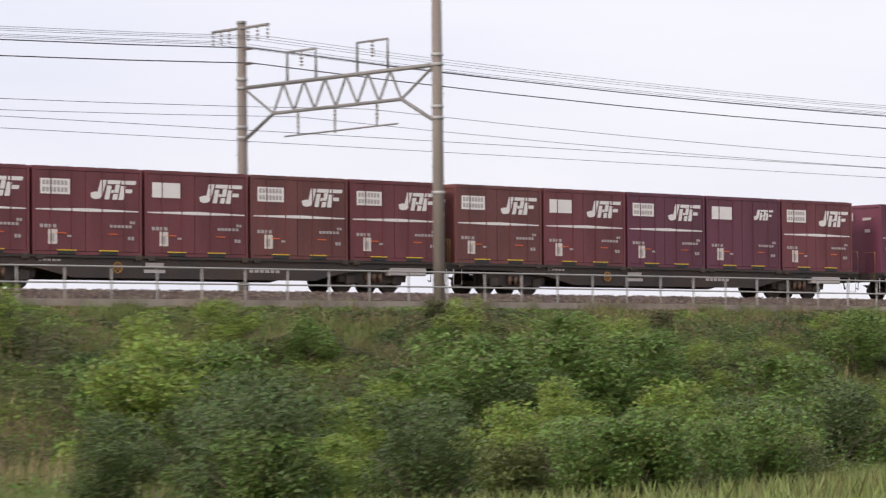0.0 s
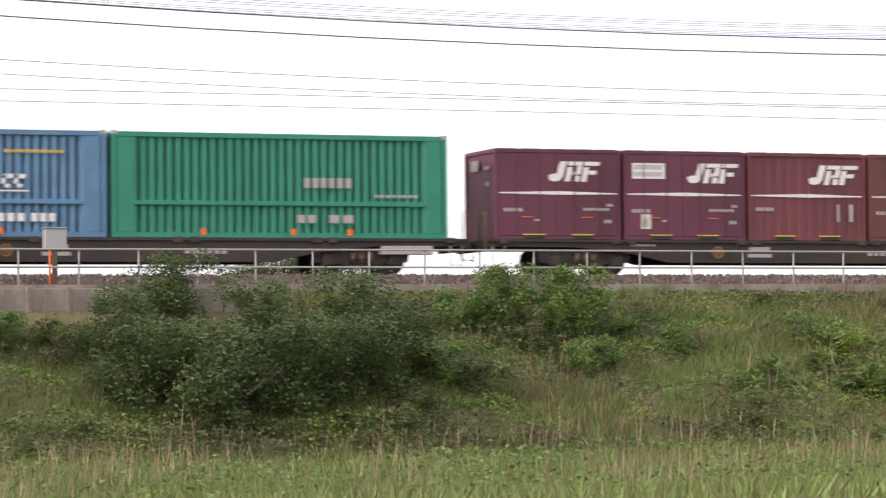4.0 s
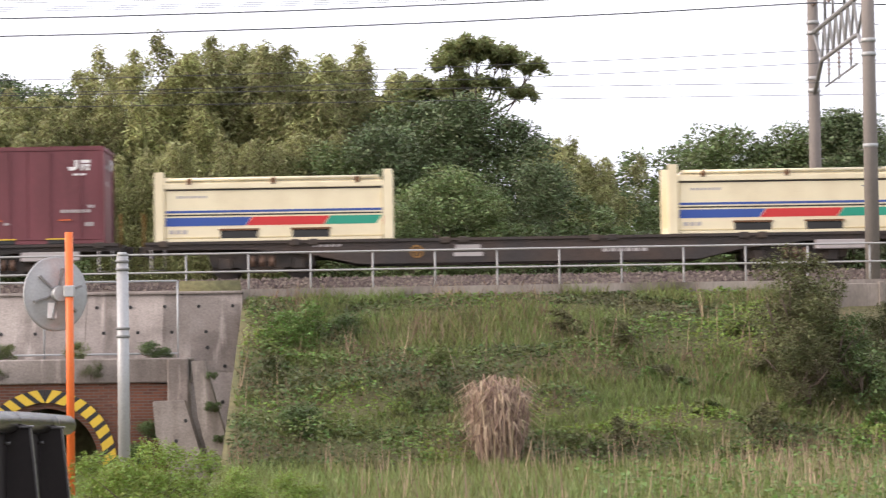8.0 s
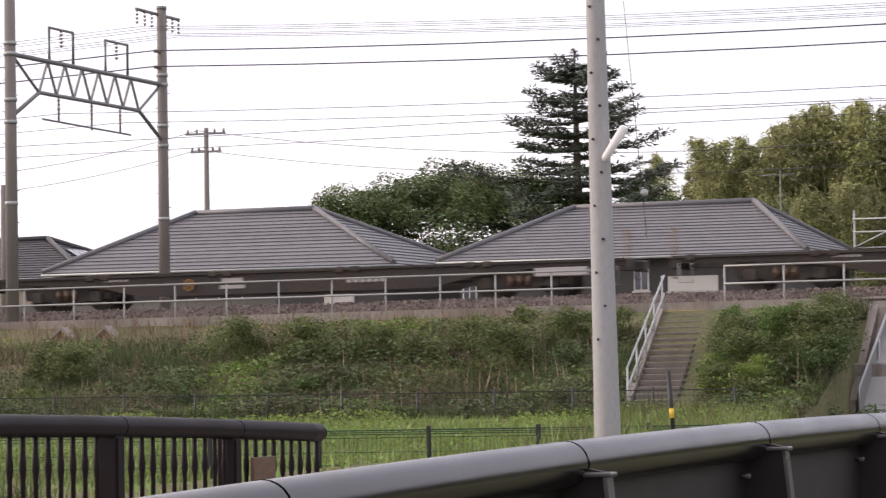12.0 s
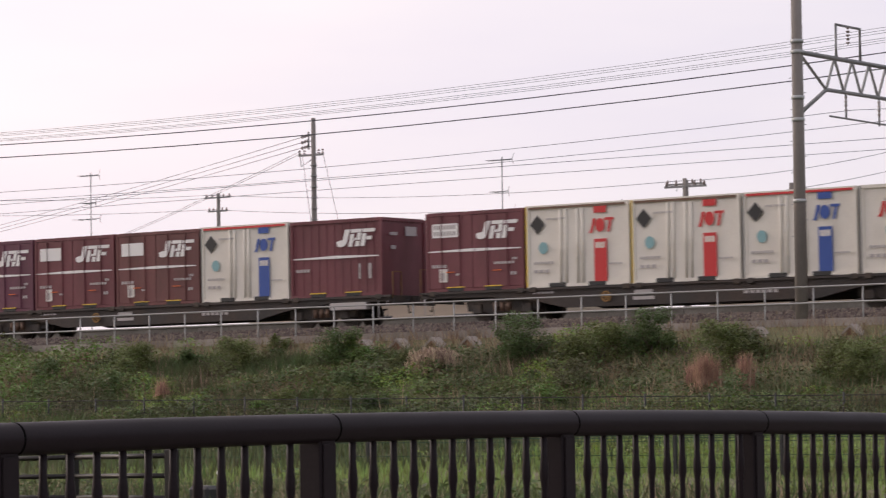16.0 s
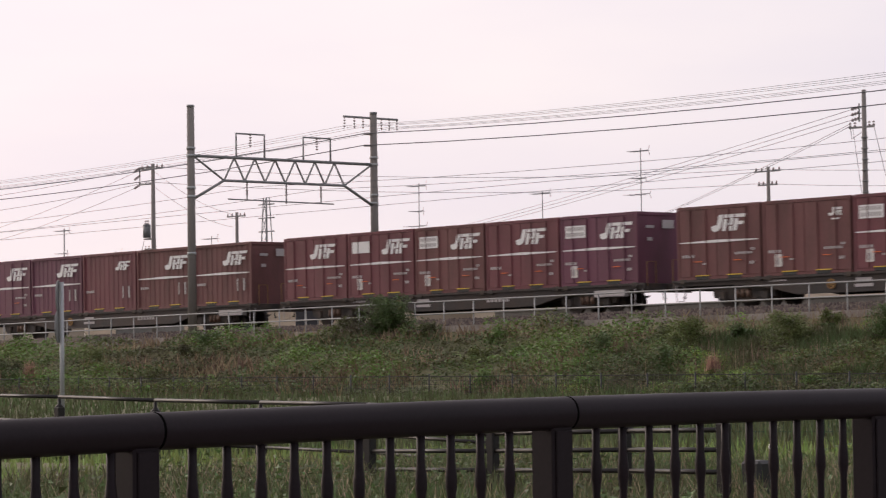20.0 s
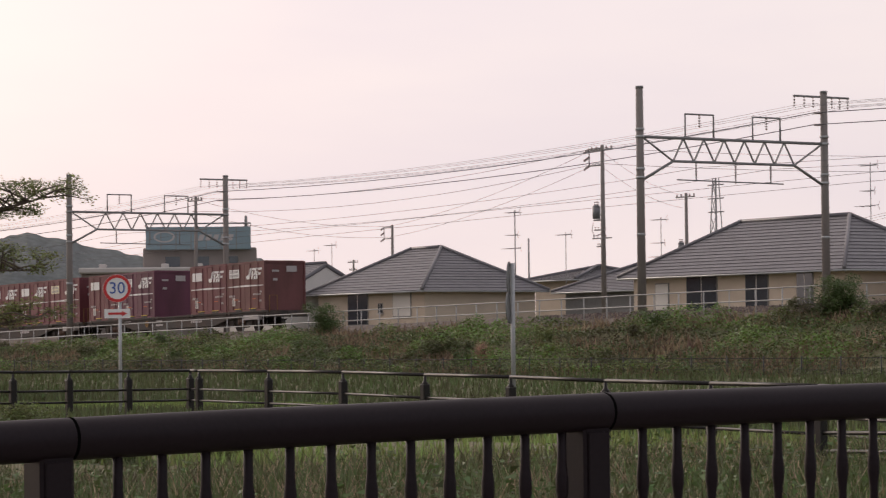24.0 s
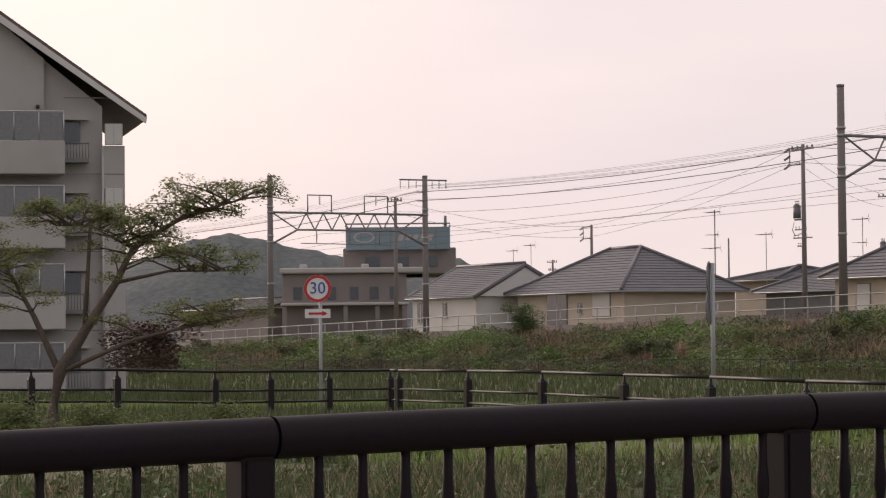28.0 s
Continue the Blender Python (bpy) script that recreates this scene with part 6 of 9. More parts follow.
def house(x0, x1, y, depth, eave, ridge, hip, label, walls=M_STUCCO, tiles=M_TILE, base=None, ridge_x=None, gable=False, wins=(), over=0.6, turn=0.0, trim=M_STEELD):
    """A low house: eave corners x0..x1 at y, with a hipped or gabled tiled roof."""
    xc, yc = (x0 + x1) / 2, y + depth / 2
    z0 = (z_ground(xc, yc) if base is None else base)
    h = empty("house", pose(xc, yc, 0, 0, 0, turn), label=label, category="house", group="houses beyond the line")
    w, d = (x1 - x0) / 2, depth / 2
    part("wall", bbox(-w + over, w - over, -d + over, d - over, z0 - 0.6, eave - 0.02, bevel=0.01), walls, h)
    part("base_course", bbox(-w + over - 0.03, w - over + 0.03, -d + over - 0.03, d - over + 0.03, z0 - 0.6, z0 + 0.4, bevel=0.01), M_CONC, h)
    if ridge_x is None:
        ra, rb = (-w + hip, w - hip)
    else:
        ra, rb = ridge_x[0] - xc, ridge_x[1] - xc
    A, B, C, D = (-w, -d, eave), (w, -d, eave), (w, d, eave), (-w, d, eave)
    R0, R1 = (ra, 0, ridge), (rb, 0, ridge)
    n = 16
    bm = bmesh.new()
    q = [bm.verts.new(v) for v in (A, B, C, D)]
    bm.faces.new(q)
    r0, r1 = bm.verts.new(R0), bm.verts.new(R1)
    bm.faces.new((q[0], q[1], r1, r0))
    bm.faces.new((q[2], q[3], r0, r1))
    bm.faces.new((q[1], q[2], r1))
    bm.faces.new((q[3], q[0], r0))
    roof = part("roof", bm, walls if gable else tiles, h)
    for q in [(A, B, R1, R0), (C, D, R0, R1)] + ([] if gable else [(B, C, R1, R1), (D, A, R0, R0)]):
        for k in range(n):
            bm = bmesh.new()
            roof_course(bm, *q, k, n)
            part("tile_course", bm, tiles, roof)
    lines = [[R0, R1]]
    if not gable:
        lines += [[A, R0], [B, R1], [C, R1], [D, R0]]
    for ln in lines:
        part("ridge_cap", tubes([[Vector(ln[0]) + Vector((0, 0, 0.05)), Vector(ln[1]) + Vector((0, 0, 0.07))]], 0.10, 8), tiles, roof)
    if gable:
        for ln in ([A, R0], [B, R1], [C, R1], [D, R0]):
            vs = [Vector(ln[0]), Vector(ln[1])]
            part("verge", tubes([[vs[0] - Vector((0, 0, 0.06)), vs[1] - Vector((0, 0, 0.06))]], 0.14, 6), tiles, roof)
    for a, b in ((A, B), (B, C), (D, A)):
        if gable and abs(a[0] - b[0]) < 0.01:
            continue
        part("gutter", tubes([[Vector(a) - Vector((0, 0, 0.05)), Vector(b) - Vector((0, 0, 0.05))]], 0.05, 6), M_GALV, h)
    for wx, wz, ww, wh, sh in wins:
        window(h, (wx - xc, -d + over, wz), ww, wh, shutter=sh, trim=trim)
    return h


def build_houses():
    y = 90.0
    a = [-47.8, -34.46, -44.11, -39.4]
    house(a[0], a[1], y, 10, 4.86, 7.08, 4, "single-storey house with a grey hipped tile roof", ridge_x=(a[2], a[3]), walls=M_DARKW, trim=M_STUCCOW, wins=((-36.7, 3.72, 1.1, 0.34, True), (a[0] + 4, 3.5, 0.6, 0.6, False), (a[0] + 6.6, 3.3, 1.8, 1.4, False)))
    b = [-32.9, -20.24, -29.6, -23.19]
    house(b[0], b[1], y, 10, 4.88, 6.78, 4, "wide single-storey house with a grey hipped tile roof", ridge_x=(b[2], b[3]), walls=M_DARKW, trim=M_STUCCOW, wins=((-31.95, 3.8, 0.5, 0.6, False), (-31.1, 3.78, 0.5, 0.6, False), (-25.95, 4.12, 0.52, 0.76, False), (-24.2, 3.95, 1.7, 0.5, True)))
    c = [-57.83, -49.62]
    hc = house(c[0], c[1], 97, 9, 5.02, 6.68, 4, "house with a dark hipped roof and solar panels", tiles=M_TILED, ridge_x=(-56.58, -53.62))
    bc = [Vector((c[1] - (c[0] + c[1]) / 2, -4.5, 5.02)), Vector((c[1] - (c[0] + c[1]) / 2, 4.5, 5.02)), Vector((-53.62 - (c[0] + c[1]) / 2, 0, 6.68))]
    on = lambda u, v: bc[0].lerp(bc[1], v).lerp(bc[2], u)
    nrm = (bc[1] - bc[0]).cross(bc[2] - bc[0]).normalized() * 0.09
    for u in (0.2, 0.46):
        for v in (0.2, 0.4, 0.6):
            q = [on(u, v), on(u, v + 0.18), on(u + 0.24, v + 0.18), on(u + 0.24, v)]
            raw("solar_panel", [p + nrm for p in q] + [p + nrm * 0.4 for p in q], [(0, 1, 2, 3), (4, 0, 3, 7), (1, 5, 6, 2), (4, 5, 1, 0), (3, 2, 6, 7)], M_GLASS, hc)
    dx = -57.92
    house(dx - 16, dx, 88, 96.19 - 88, 5.02, 6.82, 3, "beige house with a brown tiled gable roof", tiles=M_TILEBR, gable=True, ridge_x=(dx - 16, dx), wins=((dx - 4.5, 3.2, 1.6, 1.0, False), (dx - 9, 3.2, 1.6, 1.0, False)))
    e = [-116.27, -99.07]
    house(e[0], e[1], 90, 9, 4.61, 7.37, 5, "long beige house with grey hipped tile roof", ridge_x=(-111.66, -103.57),
          wins=tuple((x, z, w, h, s) for x, z, w, h, s in ((-105.97, 3.66, 1.7, 1.9, False), (-113.32, 3.59, 1.1, 1.4, True), (-102.46, 3.78, 1.2, 1.6, False), (-110.16, 3.67, 2.4, 2.2, False))))
    g = [-97.01, -93.34]
    house(g[0], g[1], 92, 9, e and 4.8, 6.33, 4, "single-storey house with grey tile roof behind the line")
    f = [-147.06, -134.36]
    house(f[0], f[1], 90, 9, 4.4, 7.02, 5, "beige single-storey house with grey hipped roof", ridge_x=(-142.07, -138.95),
          wins=((-137.27, 3.68, 1.9, 1.5, True), (-139.55, 3.46, 0.5, 0.6, False), (-141.99, 3.5, 2.2, 2.0, False)))
    k = [-155.66, -147.24]
    house(k[0], k[1], 88, 7.4, 4.33, 6.3, 3, "white house with a pale grey gable roof", walls=M_STUCCOW, gable=True, over=0.35, ridge_x=(k[0] + 0.2, k[1] - 0.1),
          wins=((-154.21, 3.43, 0.9, 1.2, False), (-151.28, 3.56, 0.5, 0.9, False)))
    for x0, x1, ye, yr, lab in ((1205, 1275, 492, 470, "small house with dark tile roof behind the others"), (1225, 1420, 510, 465, "dark house with a grey tiled roof behind the line")):
        m = {1205: ((-144.05, 104, 5.2), (-138.53, 104, 5.07), (-146.52, 108, 6.07)), 1225: ((-132.87, 98, 4.25), (-123.11, 98, 4.26), (-132.84, 102, 5.77))}[x0]
        house(m[0][0], m[1][0], m[0][1], 8, m[0][2], m[2][2], 3, lab, walls=M_STEELD if x0 == 1225 else M_STUCCO)
    # small white gable and scaffolding among the trees
    s = [-18.78, -16.32]
    house(s[0], s[1], 100, 5, 5.36, 6.2, 1, "small white gabled house in front of the wood", walls=M_STUCCOW, tiles=M_TILEBR)
    sc = empty("scaffold", label="steel pipe scaffolding round a house", category="scaffold")
    zs = [5.29, 5.85, 6.31]
    for x in (-20.57, -19.13, -16.14, -14.65, -13.26):
        part("upright", tubes([[(x, 99, 1.7), (x, 99, zs[2] + 0.3)]], 0.04, 6), M_GALV, sc)
    for z in zs[:2] + zs[2:]:
        part("ledger", tubes([[(-20.61, 98.95, z), (-13.22, 98.95, z)]], 0.03, 6), M_GALV, sc)
    part("brace", tubes([[(-20.58, 98.9, zs[0]), (-17.76, 98.9, zs[2] + 0.3)]], 0.03, 6), M_GALV, sc)


def apartment():
    """Four-storey block of flats, its gable end with balconies towards the bridge."""
    m = facing((-96, 42.54, 1.48))
    ap = empty("apartment_building", Matrix.Translation(m.translation) @ m.to_3x3().to_4x4() @ pose(0, 0, 0, 0, 0, 6), label="four-storey grey block of flats with balconies", category="building")
    k = 105 / 5050.0
    zt = lambda y: -(y - 600) * k
    X = lambda x: (x - 225) * k
    bot = zt(700)
    # stair column and recessed wall
    part("wall", prism([(X(188), bot), (X(225), bot), (X(225), zt(250)), (X(188), zt(250))], 10.0), M_STUCCOG, ap)
    part("wall", prism([(X(85), bot), (X(187), bot), (X(187), zt(180)), (X(85), zt(98))], 10.0, pose(0, 0.3, 0)), M_STUCCOG, ap)
    part("wall", prism([(X(-260), bot), (X(84), bot), (X(84), zt(97)), (X(-20), zt(12)), (X(-260), zt(150))], 10.0, pose(0, 0.05, 0)), M_STUCCOG, ap)
    roof = part("roof", prism([(X(262), zt(205)), (X(262), zt(196)), (X(-10), zt(4)), (X(-290), zt(196)), (X(-290), zt(206)), (X(-10), zt(18))], 11.0, pose(0, -0.40, 0)), M_TILEBR, ap)
    part("barge_board", prism([(X(260), zt(212)), (X(262), zt(203)), (X(-10), zt(12)), (X(-10), zt(26))], 0.1, pose(0, -0.52, 0)), M_STUCCOW, roof)
    for y0, y1 in ((211, 249), (325, 373), (585, 640)):
        wn_ = part("window_frame", bbox(X(190), X(221), -0.08, 0.05, zt(y1), zt(y0), bevel=0.02), M_ALU, ap)
        for xa, xb in ((191, 204), (206, 219)):
            # white stucco colour stands in for the brightness of the lit panes
            part("pane", bbox(X(xa), X(xb), -0.1, -0.075, zt(y1 - 2), zt(y0 + 2), bevel=0), M_STUCCOW, wn_)
    for f, (yg, yp0, yp1) in enumerate(((193, 246, 304), (322, 378, 433), (458, 516, 573), (594, 648, 700))):
        bal = part("balcony", bbox(X(-200), X(115), -1.3, 0.04, zt(yp1), zt(yp0), bevel=0.03), M_STUCCOG, ap)
        for xa, xb in ((-60, 26), (29, 69), (72, 111)):
            part("balcony_glass", bbox(X(xa), X(xb), -1.26, -1.2, zt(yp0 - 1), zt(yg + 4), bevel=0), M_GLASSB, bal)
        part("balcony_rail", tubes([[(X(-200), -1.23, zt(yg + 2)), (X(114), -1.23, zt(yg + 2)), (X(114), 0, zt(yg + 2))]], 0.035, 6), M_ALU, bal)
        for xa in (27.5, 70, 113):
            part("balcony_post", tubes([[(X(xa), -1.23, zt(yp0)), (X(xa), -1.23, zt(yg + 2))]], 0.03, 6), M_ALU, bal)
        dr = part("door_frame", bbox(X(30), X(62), 0.0, 0.06, zt(yp0), zt(yg + 6), bevel=0), M_ALU, ap)
        part("pane", bbox(X(32), X(60), -0.02, 0.0, zt(yp0), zt(yg + 8), bevel=0), M_GLASS, dr)
        w2 = part("window_frame", bbox(X(116), X(148), 0.22, 0.34, zt(yg + 52), zt(yg + 14), bevel=0.02), M_STEELD, ap)
        part("pane", bbox(X(118), X(146), 0.2, 0.218, zt(yg + 50), zt(yg + 16), bevel=0), M_GLASS, w2)
        part("hood", bbox(X(114), X(162), -0.1, 0.3, zt(yg + 12), zt(yg + 8), bevel=0), M_STUCCOG, ap)
        gr = part("window_guard", bbox(X(117), X(161), -0.35, 0.29, zt(yg + 88), zt(yg + 80), bevel=0.01), M_STEELD, ap)
        part("guard_rail", tubes([[(X(117), -0.32, zt(yg + 54)), (X(161), -0.32, zt(yg + 54))]], 0.03, 6), M_STEELD, gr)
        for q in range(9):
            xx = X(118 + q * 5.3)
            part("guard_bar", tubes([[(xx, -0.32, zt(yg + 80)), (xx, -0.32, zt(yg + 54))]], 0.015, 5), M_STEELD, gr)
    part("wall_lamp", bbox(X(70), X(76), -0.12, 0.05, zt(186), zt(179), bevel=0.03), M_BLACK, ap)
    part("down_pipe", tubes([[(X(186), -0.02, bot), (X(186), -0.02, zt(250))]], 0.05, 6), M_ALU, ap)
    for yy in (166, 300, 436, 575):
        part("floor_joint", bbox(X(118), X(224), -0.012, 0.01, zt(yy) - 0.02, zt(yy) + 0.02, bevel=0), M_STEELD, ap)


M_STUCCOG = mat("warm grey rendered wall", (0.47, 0.44, 0.41), 0.9, 0.06, 0.5, 60, 0.1, blotch=0.3)
M_GLASSB = mat("smoked balcony screen", (0.20, 0.20, 0.20), 0.25, 0.1, 1, 8)
M_GREYW = mat("dull grey-brown rendered wall", (0.26, 0.225, 0.205), 0.9, 0.08, 0.3, 30, 0.1, blotch=0.4)
M_BILL = mat("pale blue-green board", (0.20, 0.275, 0.305), 0.6, 0.1, 1, 20)
M_HILL = mat("far wooded hill", (0.070, 0.084, 0.086), 0.95, 0.35, 0.05, 0.45, 0.0, color2=(0.115, 0.128, 0.118), blotch=0.8)


def far_buildings():
    m = facing((-219.84, 119.05, 2.84))
    k = 250 / 5050.0
    X, Z = (lambda x: (x - 625) * k), (lambda y: -(y - 585) * k)
    b = empty("shop_building", m, label="grey commercial building with a large green roof board", category="building")
    part("wall", bbox(X(500), X(720), 0, 14, Z(600), Z(484), bevel=0.1), M_GREYW, b)
    part("eave", bbox(X(496), X(760), -0.6, 14.5, Z(484), Z(474), bevel=0.1), M_STUCCOG, b)
    part("upper_wall", bbox(X(608), X(812), 5, 18, Z(484), Z(436), bevel=0.1), M_GREYW, b)
    board = part("board", bbox(X(613), X(801), 4.2, 4.9, Z(440), Z(399), bevel=0.05), M_BILL, b)
    bm = bmesh.new()
    n = 24
    for q in range(n):
        a0, a1 = 2 * math.pi * q / n, 2 * math.pi * (q + 1) / n
        poly(bm, [(X(646) + 0.95 * math.cos(a0), Z(417) + 0.5 * math.sin(a0)), (X(646) + 0.95 * math.cos(a1), Z(417) + 0.5 * math.sin(a1)), (X(646) + 0.75 * math.cos(a1), Z(417) + 0.38 * math.sin(a1)), (X(646) + 0.75 * math.cos(a0), Z(417) + 0.38 * math.sin(a0))], 4.17, 0.02)
    for q in range(5):
        slab(bm, X(706 + q * 13), X(715 + q * 13), Z(424), Z(413), 4.17, 0.02, shear=0.2)
    bmesh.ops.remove_doubles(bm, verts=bm.verts[:], dist=0.001)
    pieces("board_mark", bm, M_GREYMARK, board)
    for xa in (648, 700, 752):
        win = part("window", bbox(X(xa), X(xa + 26), 4.9, 5.05, Z(470), Z(452), bevel=0), M_GLASS, b)
    for xa in (520, 545, 580, 620, 655, 690):
        part("window", bbox(X(xa), X(xa + 15), -0.1, 0.1, Z(530), Z(508), bevel=0), M_GLASS, b)
    part("board_rail", tubes([[(X(613), 4.3, Z(399)), (X(613), 4.3, Z(393)), (X(801), 4.3, Z(393)), (X(801), 4.3, Z(399))]], 0.08, 6), M_STEELD, board)
    for xa in range(640, 801, 27):
        part("board_seam", bbox(X(xa) - 0.04, X(xa) + 0.04, 4.18, 4.2, Z(440), Z(399), bevel=0), M_STEELD, board)
    part("canopy", bbox(X(498), X(724), -1.6, 0, Z(541), Z(536), bevel=0.05), M_STUCCOG, b)
    for xa in (505, 560, 612, 668, 716):
        part("column", bbox(X(xa) - 0.2, X(xa) + 0.2, -1.4, -1.0, Z(600), Z(541), bevel=0.03), M_GREYW, b)
    for xa in (530, 640, 700):
        part("roof_unit", bbox(X(xa), X(xa + 14), 2, 3.5, Z(474), Z(466), bevel=0.08), M_STUCCOG, b)
    part("mast", tubes([[(X(795), 8, Z(399)), (X(795), 8, Z(376))]], 0.15, 6), M_STEELD, b)
    # a low dark roof and a frame beside it
    house(-255.74, -233.62, 118, 10, 5.1, 6.11, 4, "low grey house with a dark tile roof", walls=M_GREYW, tiles=M_TILED)
    # wooded hills on the skyline
    for nm, pts, rr in (("left", ((28, 130, 500), (28, 230, 470), (28, 300, 440), (28, 345, 422), (28, 405, 416), (28, 470, 425), (28, 520, 434), (28, 570, 444), (28, 620, 458), (28, 700, 470), (28, 815, 460), (28, 860, 490)), 900.0),):
        h = []
        for t, x, y in pts:
            h.append(SKY_PTS[(x, y)])
        vs, fs = [], []
        for i in range(len(h) - 1):
            for s in range(14):
                p = Vector(h[i]).lerp(Vector(h[i + 1]), s / 14)
                jag = 2.0 * noise.noise(Vector((p.x * 0.05, p.y * 0.05, 0))) + 1.2 * noise.noise(Vector((p.x * 0.2, p.y * 0.2, 3)))
                d = Vector((p.x, p.y, 0)).normalized()
                vs += [(p.x - d.x * 120, p.y - d.y * 120, -5), (p.x - d.x * 40, p.y - d.y * 40, p.z * 0.6), (p.x, p.y, p.z + jag), (p.x + d.x * 80, p.y + d.y * 80, -5)]
        n = len(vs) // 4
        fs = [(i * 4 + j, (i + 1) * 4 + j, (i + 1) * 4 + j + 1, i * 4 + j + 1) for i in range(n - 1) for j in range(3)]
        tagged(raw("far_hill", vs, fs, M_HILL, smooth=True), "dark wooded hill on the skyline", "hill", kind="structure")


SKY_PTS = {(130, 500): (-829.26, 349.76, 22.82), (230, 470): (-822.26, 365.91, 28.01), (300, 440): (-817.15, 377.19, 33.26), (345, 422): (-813.77, 384.42, 36.4), (405, 416): (-809.17, 394.01, 37.4),
           (470, 425): (-804.06, 404.34, 35.72), (520, 434): (-800.03, 412.25, 34.04), (570, 444): (-795.92, 420.13, 32.19), (620, 458): (-791.74, 427.96, 29.62), (700, 470): (-784.87, 440.43, 27.35), (815, 460): (-774.63, 458.21, 28.93), (860, 490): (-770.54, 465.05, 23.5)}

build_houses()
apartment()
far_buildings()


# street poles, aerials and their wires behind the line
def street_pole(top, arms=2, transformer=False, name="utility_pole", label="concrete utility pole with crossarms and insulators", r=0.15, frame=False, stack=False):
    x, y, zt = top
    z0 = z_ground(x, y)
    p = empty(name, label=label, category="pole", group="street poles")
    part("shaft", tubes([[(x, y, z0 - 0.3), (x, y, zt)]], [r, r * 0.62], 10), M_POLE if r > 0.1 else M_STEELD, p)
    for a in range(arms):
        z = zt - 0.25 - 0.75 * a
        w = 0.9 if a % 2 == 0 else 0.7
        part("crossarm", bbox(x - w, x + w, y - 0.09, y - 0.02, z - 0.04, z + 0.04, bevel=0), M_STEELD, p)
        for dx in (-w + 0.08, -w * 0.45, w * 0.45, w - 0.08):
            bm = bmesh.new()
            tube(bm, [(x + dx, y - 0.05, z + 0.04), (x + dx, y - 0.05, z + 0.11), (x + dx, y - 0.05, z + 0.2)], [0.05, 0.05, 0.03], 6)
            part("insulator", bm, M_INS, p)
    if frame:
        part("top_frame", tubes([[(x, y, zt - 0.15), (x - 1.1, y, zt - 0.15), (x - 1.1, y, zt - 1.0), (x, y, zt - 1.0)]], 0.05, 6), M_STEELD, p)
        for dz in (0.15, 0.55, 1.0):
            bm = bmesh.new()
            insulator(bm, (x - 1.1, y, zt - dz), (x - 1.6, y, zt - dz - 0.2), 4, 0.07)
            part("insulator", bm, M_INS, p)
    if stack:
        part("side_bar", tubes([[(x - 0.26, y, zt - 1.3), (x - 0.26, y, zt - 0.55)]], 0.035, 6), M_STEELD, p)
        for dz in (0.72, 0.95, 1.18):
            part("strut", tubes([[(x, y, zt - dz), (x - 0.3, y, zt - dz)]], 0.02, 5), M_STEELD, p)
            bm = bmesh.new()
            insulator(bm, (x - 0.28, y, zt - dz + 0.02), (x - 0.72, y, zt - dz - 0.06), 3, 0.075)
            part("insulator", bm, M_INS, p)
        part("crossarm", bbox(x - 0.75, x + 0.55, y - 0.08, y - 0.01, zt - 1.58, zt - 1.50, bevel=0), M_STEELD, p)
        for dx in (-0.7, -0.45, 0.3, 0.52):
            bm = bmesh.new()
            insulator(bm, (x + dx, y - 0.05, zt - 1.5), (x + dx, y - 0.05, zt - 1.28), 2, 0.07)
            part("insulator", bm, M_INS, p)
        part("jumper", tubes([[(x - 0.72, y - 0.05, zt - 1.3), (x - 0.62, y - 0.05, zt - 2.0), (x - 0.15, y, zt - 1.75)]], 0.015, 5), M_WIRE, p)
        for sx, e in ((-0.6, -0.05), (0.5, 1.5)):
            part("stay", tubes([[(x + sx, y, zt - 1.55), (x + e, y, zt - 5.2)]], 0.012, 4), M_WIRE, p)
        for k in range(6):
            part("band", tubes([[(x, y, zt - 2.0 - 0.45 * k), (x, y, zt - 1.94 - 0.45 * k)]], r * 0.95, 10), M_STEELD, p)
    if transformer:
        part("transformer", tubes([[(x - 0.55, y, zt - 3.72), (x - 0.55, y, zt - 3.1)]], 0.20, 12), M_TRANSF, p)
        part("transformer_lid", tubes([[(x - 0.55, y, zt - 3.1), (x - 0.55, y, zt - 3.02)]], [0.215, 0.12], 12), M_TRANSF, p)
        for dx in (-0.68, -0.55, -0.42):
            bm = bmesh.new()
            insulator(bm, (x + dx, y, zt - 3.02), (x + dx, y, zt - 2.8), 2, 0.05)
            part("bushing", bm, M_INS, p)
        part("transformer_bracket", bbox(x - 0.75, x, y - 0.05, y + 0.05, zt - 3.83, zt - 3.75, bevel=0), M_STEELD, p)
        for a, w in enumerate((0.65, 0.8, 0.45)):
            z = zt - 4.3 - 0.42 * a
            part("crossarm", bbox(x - w, x + w * (0.9 if a % 2 else 0.4), y - 0.09, y - 0.02, z - 0.03, z + 0.03, bevel=0), M_STEELD, p)
            for dx in (-w + 0.06, -w * 0.5, w * 0.35):
                bm = bmesh.new()
                insulator(bm, (x + dx, y - 0.05, z), (x + dx, y - 0.05, z + 0.2), 2, 0.05)
                part("insulator", bm, M_INS, p)
        part("cable_loop", tubes([[(x - 0.8, y, zt - 3.9), (x - 0.95, y, zt - 4.3), (x - 0.7, y, zt - 4.6), (x - 0.2, y, zt - 4.5)]], 0.022, 5), M_WIRE, p)
    return p


